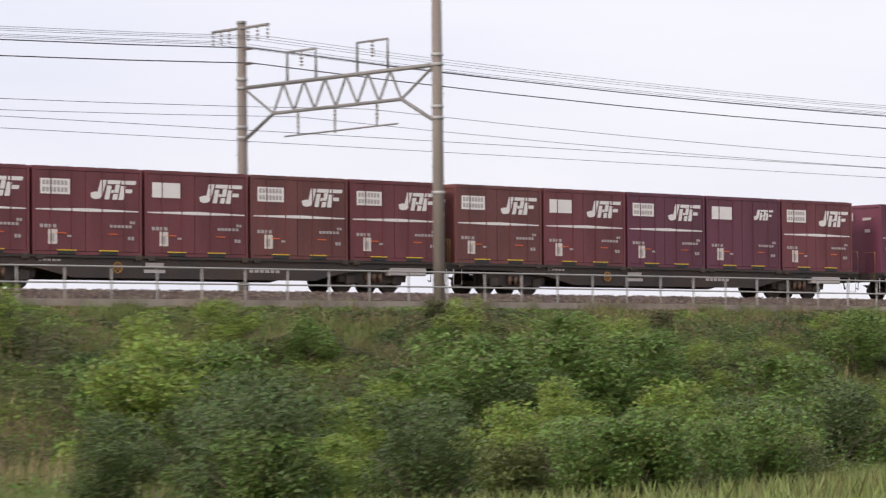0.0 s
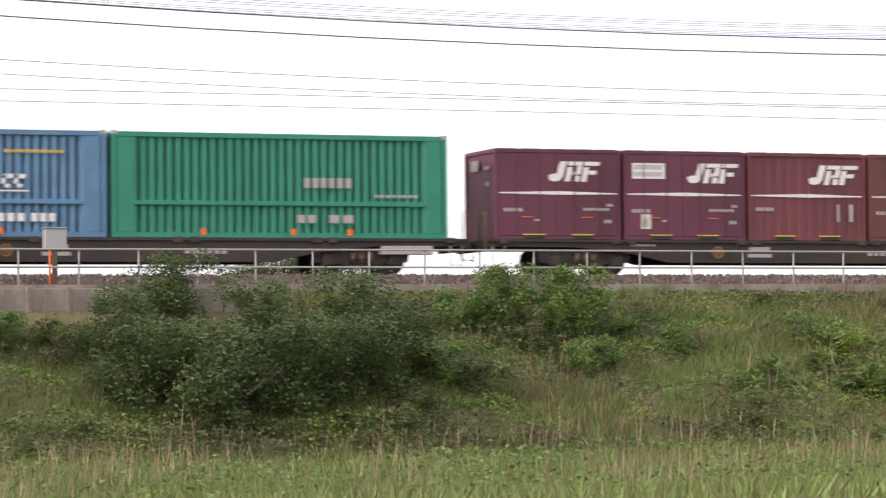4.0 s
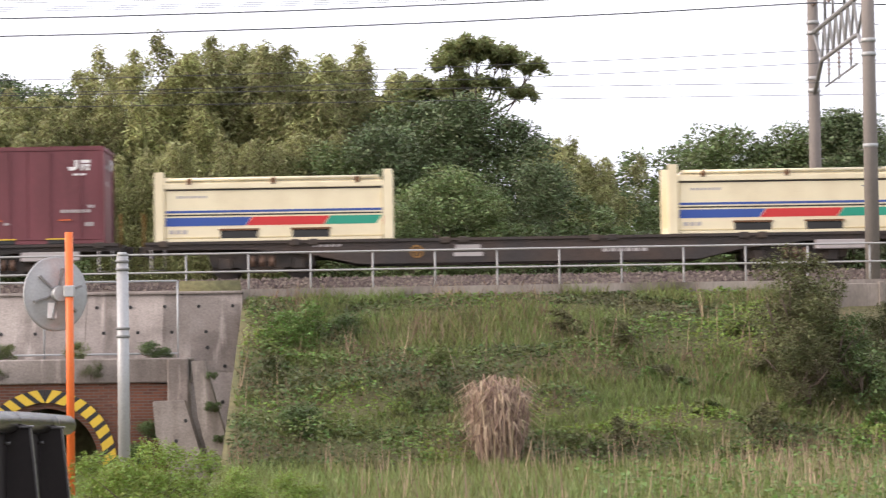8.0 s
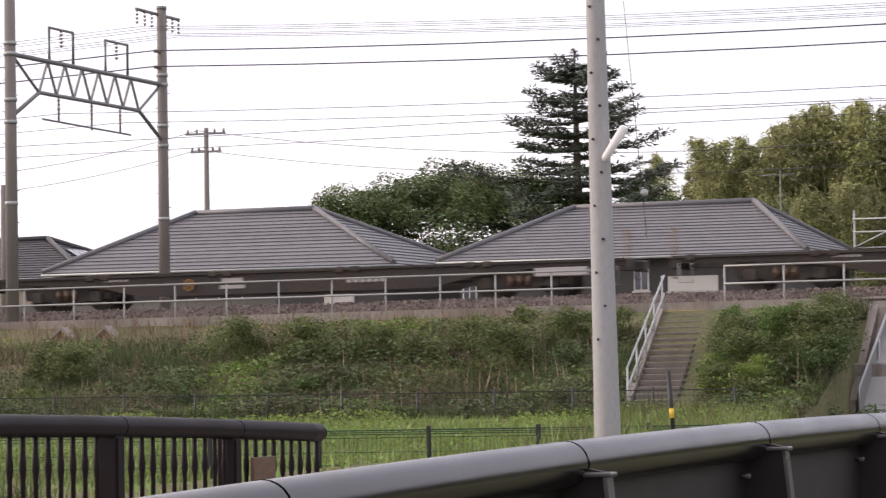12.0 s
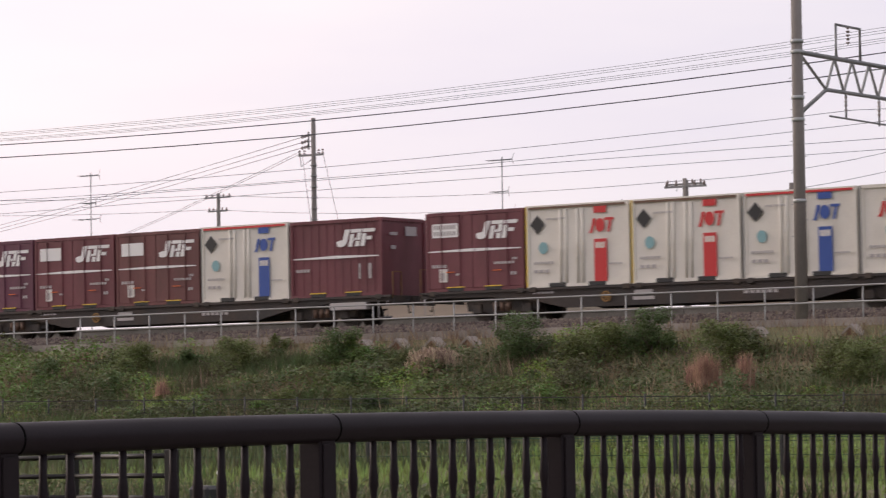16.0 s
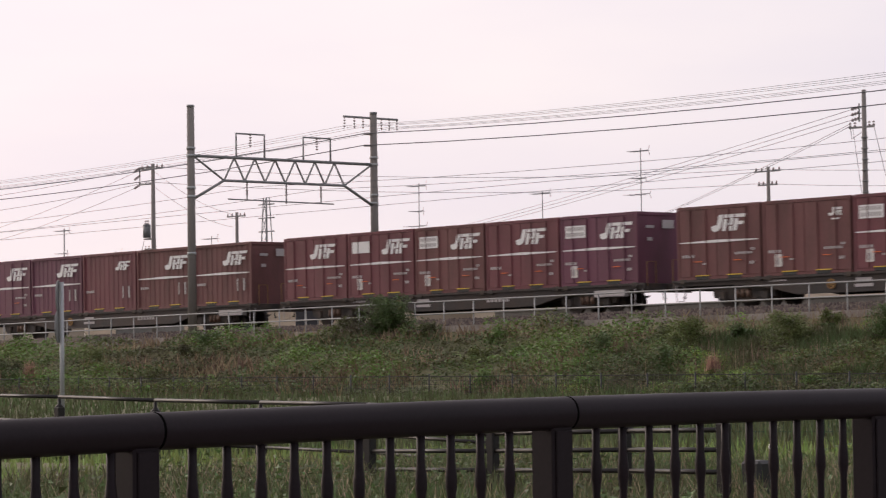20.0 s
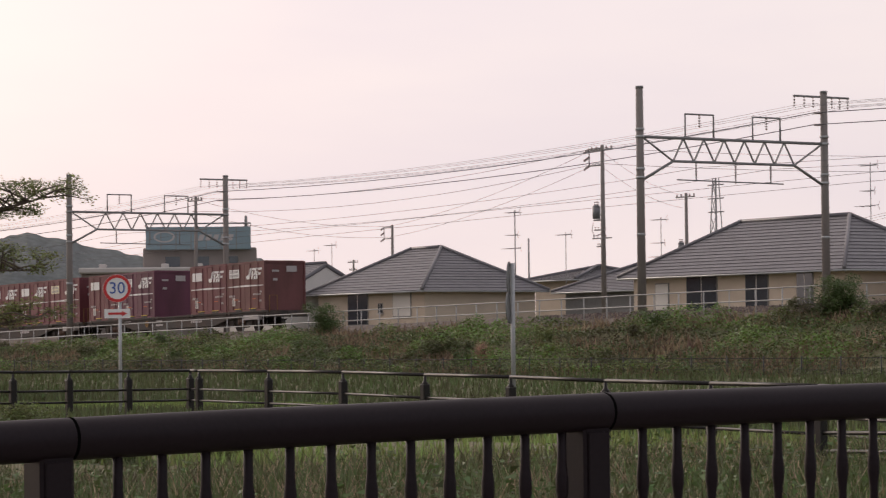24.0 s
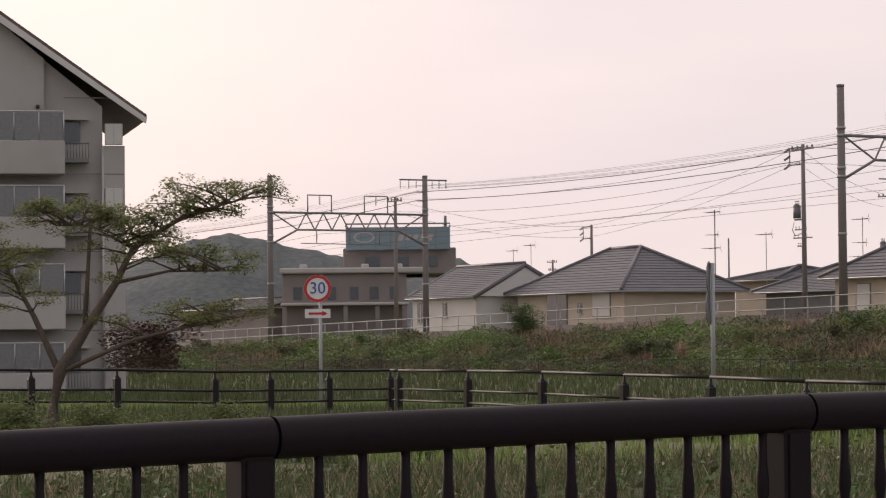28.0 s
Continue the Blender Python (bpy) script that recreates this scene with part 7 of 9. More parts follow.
def aerial(top, h=3.0):
    x, y, z = top
    a = empty("roof_aerial", label="thin rooftop television aerial on a mast", category="aerial", group="rooftop aerials")
    part("mast", tubes([[(x, y, 1.6), (x, y, z)]], 0.025, 6), M_STEELD, a)
    part("boom", tubes([[(x - 0.7, y, z - 0.15), (x + 0.5, y, z - 0.12)]], 0.018, 5), M_STEELD, a)
    for k in range(6):
        xx = x - 0.65 + 0.2 * k
        part("element", tubes([[(xx, y - 0.3, z - 0.14), (xx, y + 0.3, z - 0.14)]], 0.012, 4), M_STEELD, a)
    part("reflector", tubes([[(x + 0.62, y, z + 0.12), (x + 0.5, y, z - 0.12), (x + 0.62, y, z - 0.36)]], 0.014, 4), M_STEELD, a)
    if h >= 3.5:
        for dz, w in ((1.5, 0.45), (2.3, 0.85)):
            part("boom", tubes([[(x - w, y, z - dz), (x + w * 0.7, y, z - dz + 0.03)]], 0.018, 5), M_STEELD, a)
            part("reflector", tubes([[(x + w * 0.8, y, z - dz + 0.22), (x + w * 0.68, y, z - dz), (x + w * 0.8, y, z - dz - 0.22)]], 0.014, 4), M_STEELD, a)
            for k in range(3):
                xx = x - w + 0.5 * w * k
                part("element", tubes([[(xx, y - 0.4, z - dz), (xx, y + 0.4, z - dz)]], 0.012, 4), M_STEELD, a)


def span(a, b, sag, r=0.012):
    a, b = Vector(a), Vector(b)
    pts = [a.lerp(b, k / 12) - Vector((0, 0, sag * 1.5 * (k / 12) * (1 - k / 12))) for k in range(13)]
    return pts


FAR_A, FAR_B = (-164.6, 150, 11.1), (-134.0, 140, 10.2)


def build_poles():
    P = {
        "a": (-114.79, 88, 11.32), "b": (-73.4, 93, 12.13), "c": (-101.41, 120, 11.58), "d": (-54.87, 92, 8.56), "e": (-175.48, 115, 10.18),
        "f": (-137.62, 112, 10.55), "g": (-62.68, 105, 9.66), "h": (-49.62, 108, 11.47), "i": (-17.15, 97, 9.07), "j": (-156.78, 88, 10.77),
        "k": (-47.1, 86, 7.77), "l": (18.63, 120, 8.93), "m": (-235.87, 150, 9.75), "n": (-143.28, 104, 7.84)}
    street_pole(P["a"], 1, True, frame=True)
    street_pole(P["b"], 0, stack=True, label="concrete utility pole with stacked insulators and stays")
    street_pole(P["c"], 2)
    street_pole(P["d"], 1)
    street_pole(P["e"], 0, frame=True)
    street_pole(P["f"], 1, True)
    street_pole(P["g"], 2, frame=False)
    street_pole(P["h"], 2)
    street_pole(P["i"], 2)
    street_pole(P["j"], 1)
    street_pole(P["k"], 0, label="plain dark steel pole behind the line")
    street_pole(P["m"], 2)
    street_pole(P["n"], 0, r=0.08, label="thin steel pole behind the houses")
    for q, hh in (((-96.1, 104, 11.6), 4), ((-102.99, 104, 9.84), 3), ((-112.32, 104, 10.72), 3.5), ((-68.72, 100, 10.65), 5), ((-60.2, 95, 8.08), 2), ((-139.17, 100, 9.34), 4),
                  ((-134.06, 100, 7.81), 3), ((-175.89, 110, 8.77), 2), ((-130.14, 104, 8.59), 4), ((-153.03, 110, 10.14), 3), ((-22.96, 98, 8.04), 4), ((-181.57, 112, 8.58), 1.5), ((-63.55, 112, 7.67), 2)):
        aerial(q, hh)
    for k, (u, v, sag) in enumerate((("a", "c", 1.4), ("c", "g", 1.0), ("a", "e", 1.2), ("e", "j", 1.5), ("a", "j", 2.0), ("d", "g", 1.0), ("g", "h", 1.2), ("h", "i", 2.0), ("a", "f", 1.0))):
        for dz in (0.1, 0.9):
            w = span(Vector(P[u]) - Vector((0.4, 0, dz)), Vector(P[v]) - Vector((0.4, 0, dz)), sag)
            tagged(part("street_wire", tubes([w], 0.011, 4), M_WIRE), "thin black overhead street wire between poles", "wire")
    # lines that leave the stacked pole for the street behind
    bx, by, bz = P["b"]
    for dz, far in ((0.78, FAR_A), (1.0, FAR_A), (1.22, FAR_A), (1.35, FAR_B), (1.45, FAR_B)):
        w = span((bx - 0.7, by, bz - dz), Vector(far) - Vector((0, 0, dz * 0.8)), 0.7)
        tagged(part("street_wire", tubes([w], 0.011, 4), M_WIRE), "thin black overhead street wire between poles", "wire")
    # lattice pylon far off
    t = empty("pylon", label="distant lattice power line pylon", category="pylon")
    x, y, z = (-322.99, 268.47, 25.4)
    for sx, sy in ((-1, -1), (1, -1), (1, 1), (-1, 1)):
        part("leg", tubes([[(x + sx * 1.3, y + sy * 1.3, 0), (x + sx * 0.3, y + sy * 0.3, z)]], 0.10, 4), M_STEELD, t)
    for k in range(9):
        zz = z * k / 9
        w, w2 = 1.3 - k / 9, 1.3 - (k + 1) / 9
        part("brace", tubes([[(x - w, y - w, zz), (x + w2, y - w2, zz + z / 9)], [(x + w, y - w, zz), (x - w2, y - w2, zz + z / 9)]], 0.06, 4), M_STEELD, t)
    for dz in (1.0, 3.0, 5.0):
        part("arm", tubes([[(x - 1.8, y, z - dz), (x + 1.8, y, z - dz)]], 0.09, 4), M_STEELD, t)


build_poles()


# plants
def leaf_mesh(name, pos, size, material, parent=None, label="", up=0.35, seed=0, aspect=0.55, droop=0.0):
    """Many single leaves, each a small pointed three-cornered blade, turned at random."""
    rng = np.random.default_rng(seed)
    n = len(pos)
    d = rng.normal(size=(n, 3))
    d[:, 2] = np.abs(d[:, 2]) * 0.5 - 0.15 - droop
    d /= np.linalg.norm(d, axis=1)[:, None]
    nn = rng.normal(size=(n, 3)) + np.array([0, -0.35, up * 3])
    s = np.cross(d, nn)
    s /= np.linalg.norm(s, axis=1)[:, None] + 1e-9
    ln = (size * rng.uniform(0.6, 1.3, n))[:, None]
    v = np.empty((n, 3, 3))
    v[:, 0] = pos - s * ln * aspect * 0.55
    v[:, 1] = pos + s * ln * aspect * 0.55 + d * ln * 0.25
    v[:, 2] = pos + d * ln - np.array([0, 0, 0.15]) * ln
    me = bpy.data.meshes.new(name)
    me.vertices.add(n * 3)
    me.vertices.foreach_set("co", v.reshape(-1))
    me.loops.add(n * 3)
    me.loops.foreach_set("vertex_index", np.arange(n * 3, dtype=np.int32))
    me.polygons.add(n)
    me.polygons.foreach_set("loop_start", np.arange(0, n * 3, 3, dtype=np.int32))
    me.update(calc_edges=True)
    me.materials.append(material)
    ob = new(name, me)
    ob.parent = parent
    if label:
        ob["label"] = label
    return ob


def blade_mesh(name, base, height, material, parent=None, label="", seed=0, width=0.022, lean=0.45, bent=False):
    """Many single grass blades: thin upright triangles, or bent over in two pieces."""
    rng = np.random.default_rng(seed)
    n = len(base)
    a = rng.uniform(0, 2 * np.pi, n)
    h = height * rng.uniform(0.45, 1.25, n)
    side = np.stack([np.cos(a), np.sin(a), np.zeros(n)], 1)
    b = rng.uniform(0, 2 * np.pi, n)
    le = rng.uniform(0.1, 1.0, n) * lean
    w = width * rng.uniform(0.7, 1.4, n)[:, None]
    out = np.stack([np.cos(b) * le * h, np.sin(b) * le * h, np.zeros(n)], 1)
    rise = np.stack([np.zeros(n), np.zeros(n), h], 1)
    if bent:
        mid, tip = base + out * 0.45 + rise * 0.8, base + out * 1.1 + rise * 0.55
        v = np.stack([base - side * w, base + side * w, mid + side * w, mid - side * w, mid - side * w, mid + side * w, tip + side * w * 0.3, tip - side * w * 0.3], 1)
        k = 4
    else:
        v = np.stack([base - side * w, base + side * w, base + out + rise], 1)
        k = 3
    m = v.shape[0] * v.shape[1]
    me = bpy.data.meshes.new(name)
    me.vertices.add(m)
    me.vertices.foreach_set("co", v.reshape(-1))
    me.loops.add(m)
    me.loops.foreach_set("vertex_index", np.arange(m, dtype=np.int32))
    me.polygons.add(m // k)
    me.polygons.foreach_set("loop_start", np.arange(0, m, k, dtype=np.int32))
    me.update(calc_edges=True)
    me.materials.append(material)
    ob = new(name, me)
    ob.parent = parent
    if label:
        ob["label"] = label
    return ob


def limbs(bm, base, height, spread, n, r, rng, up=0.6):
    """A leaning trunk with forking limbs; returns the limb tips."""
    tips = []
    top = Vector(base) + Vector((rng.uniform(-0.1, 0.1) * height, rng.uniform(-0.1, 0.1) * height, height * 0.45))
    tube(bm, [base, Vector(base).lerp(top, 0.5) + Vector((rng.uniform(-0.04, 0.04) * height, 0, 0)), top], [r, r * 0.8, r * 0.6], 7)
    for k in range(n):
        a = 2 * math.pi * (k + rng.uniform(-0.3, 0.3)) / n
        st = Vector(base).lerp(top, rng.uniform(0.45, 1.0))
        e = st + Vector((math.cos(a) * spread * rng.uniform(0.5, 1), math.sin(a) * spread * rng.uniform(0.5, 1), height * up * rng.uniform(0.4, 0.9)))
        m = st.lerp(e, 0.5) + Vector((0, 0, -0.05 * height))
        tube(bm, [st, m, e], [r * 0.45, r * 0.3, r * 0.12], 5)
        tips += [e, m.lerp(e, 0.5)]
        for q in range(2):
            e2 = m.lerp(e, 0.6) + Vector((rng.uniform(-1, 1) * spread * 0.4, rng.uniform(-1, 1) * spread * 0.4, rng.uniform(0.05, 0.3) * height))
            tube(bm, [m, e2], [r * 0.2, r * 0.07], 4)
            tips.append(e2)
    return tips


def crown_points(centers, rad, n, rng, flat=0.8):
    c = np.array([list(v) for v in centers])
    k = rng.integers(0, len(c), n)
    p = rng.normal(size=(n, 3))
    p /= np.linalg.norm(p, axis=1)[:, None]
    p *= (rng.uniform(0.15, 1.0, n) ** 0.5)[:, None] * (np.asarray(rad)[k] if np.ndim(rad) else rad * rng.uniform(0.5, 1.15, n))[:, None]
    p[:, 2] *= flat
    return c[k] + p


def bush(seed, material, w=1.6, h=1.8, n=1500, size=0.15, label="", nclump=16):
    b = empty("bush", label=label, category="bush", group="bushes on the embankment")
    rng = np.random.default_rng(seed)
    r2 = random.Random(seed)
    bm = bmesh.new()
    tips = []
    for k in range(3):
        tips += limbs(bm, Vector((r2.uniform(-0.25, 0.25) * w, r2.uniform(-0.2, 0.2) * w, -0.1)), h * 0.75, w * 0.5, 2, 0.03 * h, r2)
    part("stem", bm, M_BARK, b)
    cl = []
    for k in range(nclump):
        a, u, z = r2.uniform(0, 2 * math.pi), r2.random() ** 0.5, r2.random()
        cl.append(Vector((math.cos(a) * u * w * 0.5 * (1.1 - 0.5 * z), math.sin(a) * u * w * 0.45, h * (0.12 + 0.85 * z))))
    rad = np.array([r2.uniform(0.14, 0.30) * w for _ in cl])
    leaf_mesh("foliage", crown_points(cl, rad, int(n * 1.9), rng), size * 0.76, material, b, seed=seed)
    return b


def tree(seed, material, w, h, n, size, nclump=40, trunk=0.3, low=0.25, rad=(0.12, 0.2), label="", flat=0.75, open_=False):
    t = empty("tree", label=label, category="tree", group="trees behind the line")
    rng = np.random.default_rng(seed)
    r2 = random.Random(seed)
    bm = bmesh.new()
    limbs(bm, Vector((0, 0, -0.3)), h * 0.8, w * 0.35, 7, trunk, r2)
    part("trunk", bm, M_BARK, t)
    cl = []
    for k in range(nclump):
        z = low + (1 - low) * r2.random()
        u1 = (z - low) / (1 - low)
        prof = math.sqrt(max(0.06, 1 - max(0.0, (u1 - 0.4) / 0.62) ** 2)) * (0.75 + 0.25 * min(1.0, u1 / 0.3))
        a, u = r2.uniform(0, 2 * math.pi), r2.random() ** 0.5
        cl.append(Vector((math.cos(a) * u * w * 0.5 * prof, math.sin(a) * u * w * 0.5 * prof, z * h)))
    leaf_mesh("crown", crown_points(cl, np.array([r2.uniform(*rad) * w for _ in cl]), n, rng, flat), size, material, t, seed=seed)
    return t


def bamboo(seed, h=11.0, n=26000):
    t = empty("bamboo_clump", label="tall feathery yellow-green bamboo clump", category="bamboo", group="trees behind the line")
    rng = np.random.default_rng(seed)
    r2 = random.Random(seed)
    pts, rad = [], []
    for k in range(16):
        b = Vector((r2.uniform(-2.0, 2.0), r2.uniform(-1.4, 1.4), -0.2))
        hh = h * r2.uniform(0.70, 1.0)
        d = Vector((r2.uniform(-0.9, 0.9), r2.uniform(-0.6, 0.6), 0))
        q = [b, b + Vector((0, 0, hh * 0.6)) + d * 0.3, b + Vector((0, 0, hh * 0.9)) + d, b + Vector((0, 0, hh)) + d * 1.6]
        part("culm", tubes([q], [0.05, 0.045, 0.025, 0.01], 5), M_CULM, t)
        for i in range(20):
            u = 0.1 + 0.9 * (i + r2.random()) / 20
            s = u * 3
            j = min(2, int(s))
            c = q[j].lerp(q[j + 1], s - j)
            pts.append(c + Vector((r2.uniform(-1.0, 1.0), r2.uniform(-0.9, 0.9), 0)) * (1.15 - u))
            rad.append(0.15 if u > 0.94 else r2.uniform(0.22, 0.62) * (1.35 - 0.6 * u))
    leaf_mesh("foliage", crown_points(pts, np.array(rad), n, rng, 1.5), 0.25, M_BAMBOO, t, seed=seed, aspect=0.26, droop=0.55)
    return t


def umbrella(h=15.0):
    """Tall evergreen: bare forked limbs that carry flat plates of foliage, with sky between them."""
    t = empty("tree", label="tall umbrella-shaped evergreen with open crown", category="tree", group="trees behind the line")
    rng = np.random.default_rng(44)
    r2 = random.Random(44)
    bm = bmesh.new()
    fork = Vector((0.1, 0, h - 4.4))
    tube(bm, [(0, 0, -0.3), (0.15, 0, h * 0.4), fork], [0.42, 0.34, 0.24], 9)
    # plates: offset, drop below the top, half width
    plates = ((-1.5, 0.55, 1.0), (-0.7, 0.35, 1.1), (0.2, 0.2, 1.0), (-2.3, 0.85, 0.7), (0.9, 0.7, 0.65), (1.3, 1.15, 0.6), (0.65, 2.05, 0.8), (1.1, 2.3, 0.5), (2.0, 2.2, 0.7), (2.9, 3.0, 0.55), (2.7, 3.5, 0.4), (-1.2, 2.1, 0.5), (-2.9, 1.3, 0.5), (-2.2, 2.6, 0.6), (0.2, 3.2, 0.6))
    pts = []
    for dx, drop, w in plates:
        e = Vector((dx, r2.uniform(-1.6, 1.6), h - drop - 0.2))
        m = fork.lerp(e, 0.55) + Vector((0.15 * dx, 0, -0.35))
        tube(bm, [fork, m, e], [0.085, 0.05, 0.02], 6)
        k = int(3600 * w)
        p = rng.normal(size=(k, 3)) * np.array([w * 0.56, w * 0.56, 0.13])
        p[:, 2] += 0.16 * np.sin(p[:, 0] * 7 + dx) - 0.10 * (p[:, 0] / w) ** 2 + 0.1
        pts.append(p + np.array(e))
        for q in range(3):
            tube(bm, [m.lerp(e, 0.5), e + Vector((r2.uniform(-0.6, 0.6) * w, r2.uniform(-0.6, 0.6) * w, 0.05))], [0.03, 0.01], 4)
    part("trunk", bm, M_BARK, t)
    leaf_mesh("crown", np.concatenate(pts), 0.20, M_UMBR, t, seed=44)
    return t


def conifer(p, h, w):
    t = empty("conifer", Matrix.Translation(p), label="tall dark conifer with tiered spreading branches", category="tree")
    r2 = random.Random(5)
    rng = np.random.default_rng(5)
    bm = bmesh.new()
    tube(bm, [(0, 0, -0.5), (0.05, 0, h * 0.5), (0, 0, h)], [0.32, 0.2, 0.03], 9)
    pts = []
    tiers = 15
    for k in range(tiers):
        u = k / tiers
        z0 = h * (0.18 + 0.80 * u)
        ln = w * 0.5 * (1 - u) ** 0.62 * r2.uniform(0.75, 1.1) + 0.2
        m = 6
        for i in range(m):
            a = 2 * math.pi * (i + r2.uniform(-0.35, 0.35)) / m + k * 1.3
            l2 = ln * r2.uniform(0.45, 1.25)
            z = z0 + r2.uniform(-0.28, 0.28)
            e = Vector((math.cos(a) * l2, math.sin(a) * l2, z + l2 * (r2.uniform(-0.12, 0.12) + 0.30 * u)))
            s = Vector((0, 0, z))
            mid = s.lerp(e, 0.55) - Vector((0, 0, 0.10 * l2))
            tube(bm, [s, mid, e], [0.06, 0.04, 0.012], 4)
            for j in range(12):
                v = 0.25 + 0.75 * j / 12
                q = s.lerp(mid, v / 0.55) if v < 0.55 else mid.lerp(e, (v - 0.55) / 0.45)
                wd = 0.09 + 0.085 * l2 * (1.25 - v)
                for _ in range(int(7 + 9 * l2)):
                    pts.append((q.x + rng.normal() * wd, q.y + rng.normal() * wd, q.z + rng.normal() * 0.035 + 0.03))
    for j in range(150):
        v = j / 150
        pts.append((rng.normal() * 0.22 * (1.1 - v), rng.normal() * 0.22 * (1.1 - v), h * (0.88 + 0.12 * v)))
    part("trunk", bm, M_BARK, t)
    leaf_mesh("needles", np.array(pts), 0.25, M_CONIFER, t, seed=5, aspect=0.35, up=0.6)
    return t


M_CULM = mat("bamboo stem", (0.20, 0.22, 0.08), 0.6, 0.15)
M_BAMBOO = mat("bamboo leaf", (0.33, 0.345, 0.145), 0.6, 0.2, 0.25, 5, per_island=0.5, per_object=0.22, transmit=0.3, color2=(0.20, 0.20, 0.085), blotch=0.7)
M_CONIFER = mat("dark conifer needle", (0.06, 0.08, 0.048), 0.6, 0.2, 0.5, 6, per_island=0.4, color2=(0.05, 0.055, 0.03))
M_WOOD = mat("woodland leaf", (0.13, 0.18, 0.065), 0.6, 0.2, 0.2, 5, per_island=0.5, per_object=0.2, transmit=0.2, color2=(0.07, 0.11, 0.04), blotch=0.6)
M_UMBR = mat("olive evergreen leaf", (0.22, 0.25, 0.105), 0.6, 0.2, 0.3, 5, per_island=0.5, transmit=0.45, color2=(0.12, 0.14, 0.06), blotch=0.5)
M_PINE = mat("dark evergreen leaf", (0.105, 0.145, 0.062), 0.6, 0.2, 0.3, 5, per_island=0.5, transmit=0.15)


def scatter(n, x0, x1, y0, y1, seed, keep=None):
    rng = np.random.default_rng(seed)
    x, y = rng.uniform(x0, x1, n), rng.uniform(y0, y1, n)
    z = np.array([z_ground(a, b) for a, b in zip(x, y)])
    p = np.stack([x, y, z], 1)
    if keep is not None:
        p = p[np.array([keep(a, b) for a, b in zip(x, y)])]
    return p


def clear(x, y):
    """True where plants may grow: not on the walls, the stairs or the path."""
    if -14.0 < x < -4.1 and y > 55.0:
        return False
    if 8.8 < x < 20.0 and y > 68.4:
        return False
    if -20.5 < x < -15.5 and y > 61.5 and abs(x + 17.55 + (y - 62.6) * 0.165) < 0.8:
        return False
    return True


def build_cover():
    def field(p, a, b, c):
        """Smooth noise over the plan at the scatter points."""
        return np.array([noise.noise(Vector((x * a, y * b, c))) for x, y in p[:, :2]])
    # mounded weeds over the slope: broad leaves of three greens, grass and withered growth
    p = scatter(520000, -62, 92, 60.5, 69.6, 11, clear)
    rng = np.random.default_rng(2)
    f1, f2, f3 = field(p, 0.17, 0.32, 4.0), field(p, 0.6, 0.95, 7.0), field(p, 0.33, 0.55, 2.0)
    grassy = np.clip(1 - np.abs(p[:, 0] - 0.5) / 8.0, 0, 1) * 0.12
    hgt = np.clip(0.30 + 0.55 * f1 + 0.5 * f2 - 0.5 * grassy, 0.05, 1.05)
    # the growth thins out towards the ballast and the low panel wall
    hgt *= np.clip((69.75 - p[:, 1]) / np.where(p[:, 0] < -42, 1.1, 2.0), 0.10, 1.0)
    hgt *= np.where((p[:, 0] > 8.3) & (p[:, 0] < 20.5), np.clip((68.6 - p[:, 1]) / 1.8, 0.12, 1.0), 1.0)
    up = rng.uniform(0, 1, len(p)) ** 0.7
    bare = (p[:, 0] < -15) & (p[:, 1] > 68.0) & ((f1 + 0.5 * f2 < 0.12) | (p[:, 1] > 68.7))
    dull = np.where(p[:, 0] < -14, 0.13, 0.0)
    sel = rng.uniform(-0.12, 0.12, len(p)) + f3 - dull
    dry = np.exp(-((p[:, 0] + 38.0) / 4.5) ** 2 - ((p[:, 1] - 66.0) / 3.2) ** 2) + 0.5 * np.exp(-((p[:, 0] + 49.5) / 3.0) ** 2 - ((p[:, 1] - 67.5) / 1.5) ** 2)
    bare |= rng.uniform(0, 1, len(p)) < dry * (0.75 - f2)
    leafy = (f1 + 0.6 * f2 - grassy > -0.28) & ~bare
    q = p + np.stack([0 * up, 0 * up, up * hgt + 0.02], 1)
    for lo, hi, size, m, lab in ((0.20, 9, 0.092, M_LEAFY, "light yellow-green weeds on the embankment slope"), (0.05, 0.20, 0.10, M_LEAF, "leafy green weeds covering the embankment slope"), (-0.12, 0.05, 0.10, M_WEEDG, "mid green weeds covering the embankment slope"), (-0.30, -0.12, 0.11, M_LEAFD, "dark green creeping weeds on the embankment slope"), (-9, -0.30, 0.11, M_WEEDD, "dull olive weeds on the embankment slope")):
        tagged(leaf_mesh("slope_weeds", q[leafy & (sel > lo) & (sel <= hi)], size, m, seed=1), lab, "weeds", kind="stuff")
    p2 = p[(~leafy | (f2 < -0.1)) & ~bare]
    tagged(blade_mesh("slope_grass", p2[p2[:, 0] > -14], 0.32, M_GRASS, seed=3, lean=0.9, width=0.013), "mixed green grass on the embankment slope", "grass", kind="stuff")
    tagged(blade_mesh("slope_grass", p2[p2[:, 0] <= -14], 0.36, M_MEADOW, seed=3, lean=0.8, width=0.015), "dull green grass on the embankment slope", "grass", kind="stuff")
    p3 = scatter(60000, -62, 92, 60.5, 69.6, 19, clear)
    k3 = field(p3, 0.28, 0.5, 15.0) + np.where((p3[:, 0] < -15) & (p3[:, 1] > 66.8), 0.22, 0.0) + 0.45 * np.exp(-((p3[:, 0] + 38.0) / 4.5) ** 2)
    tagged(blade_mesh("withered_weeds", p3[k3 > 0.0], 0.46, M_DEAD, seed=13, width=0.014, lean=0.9), "withered brown weeds among the green", "weeds", kind="stuff")
    p = scatter(210000, -170, -62, 60.5, 69.6, 12)
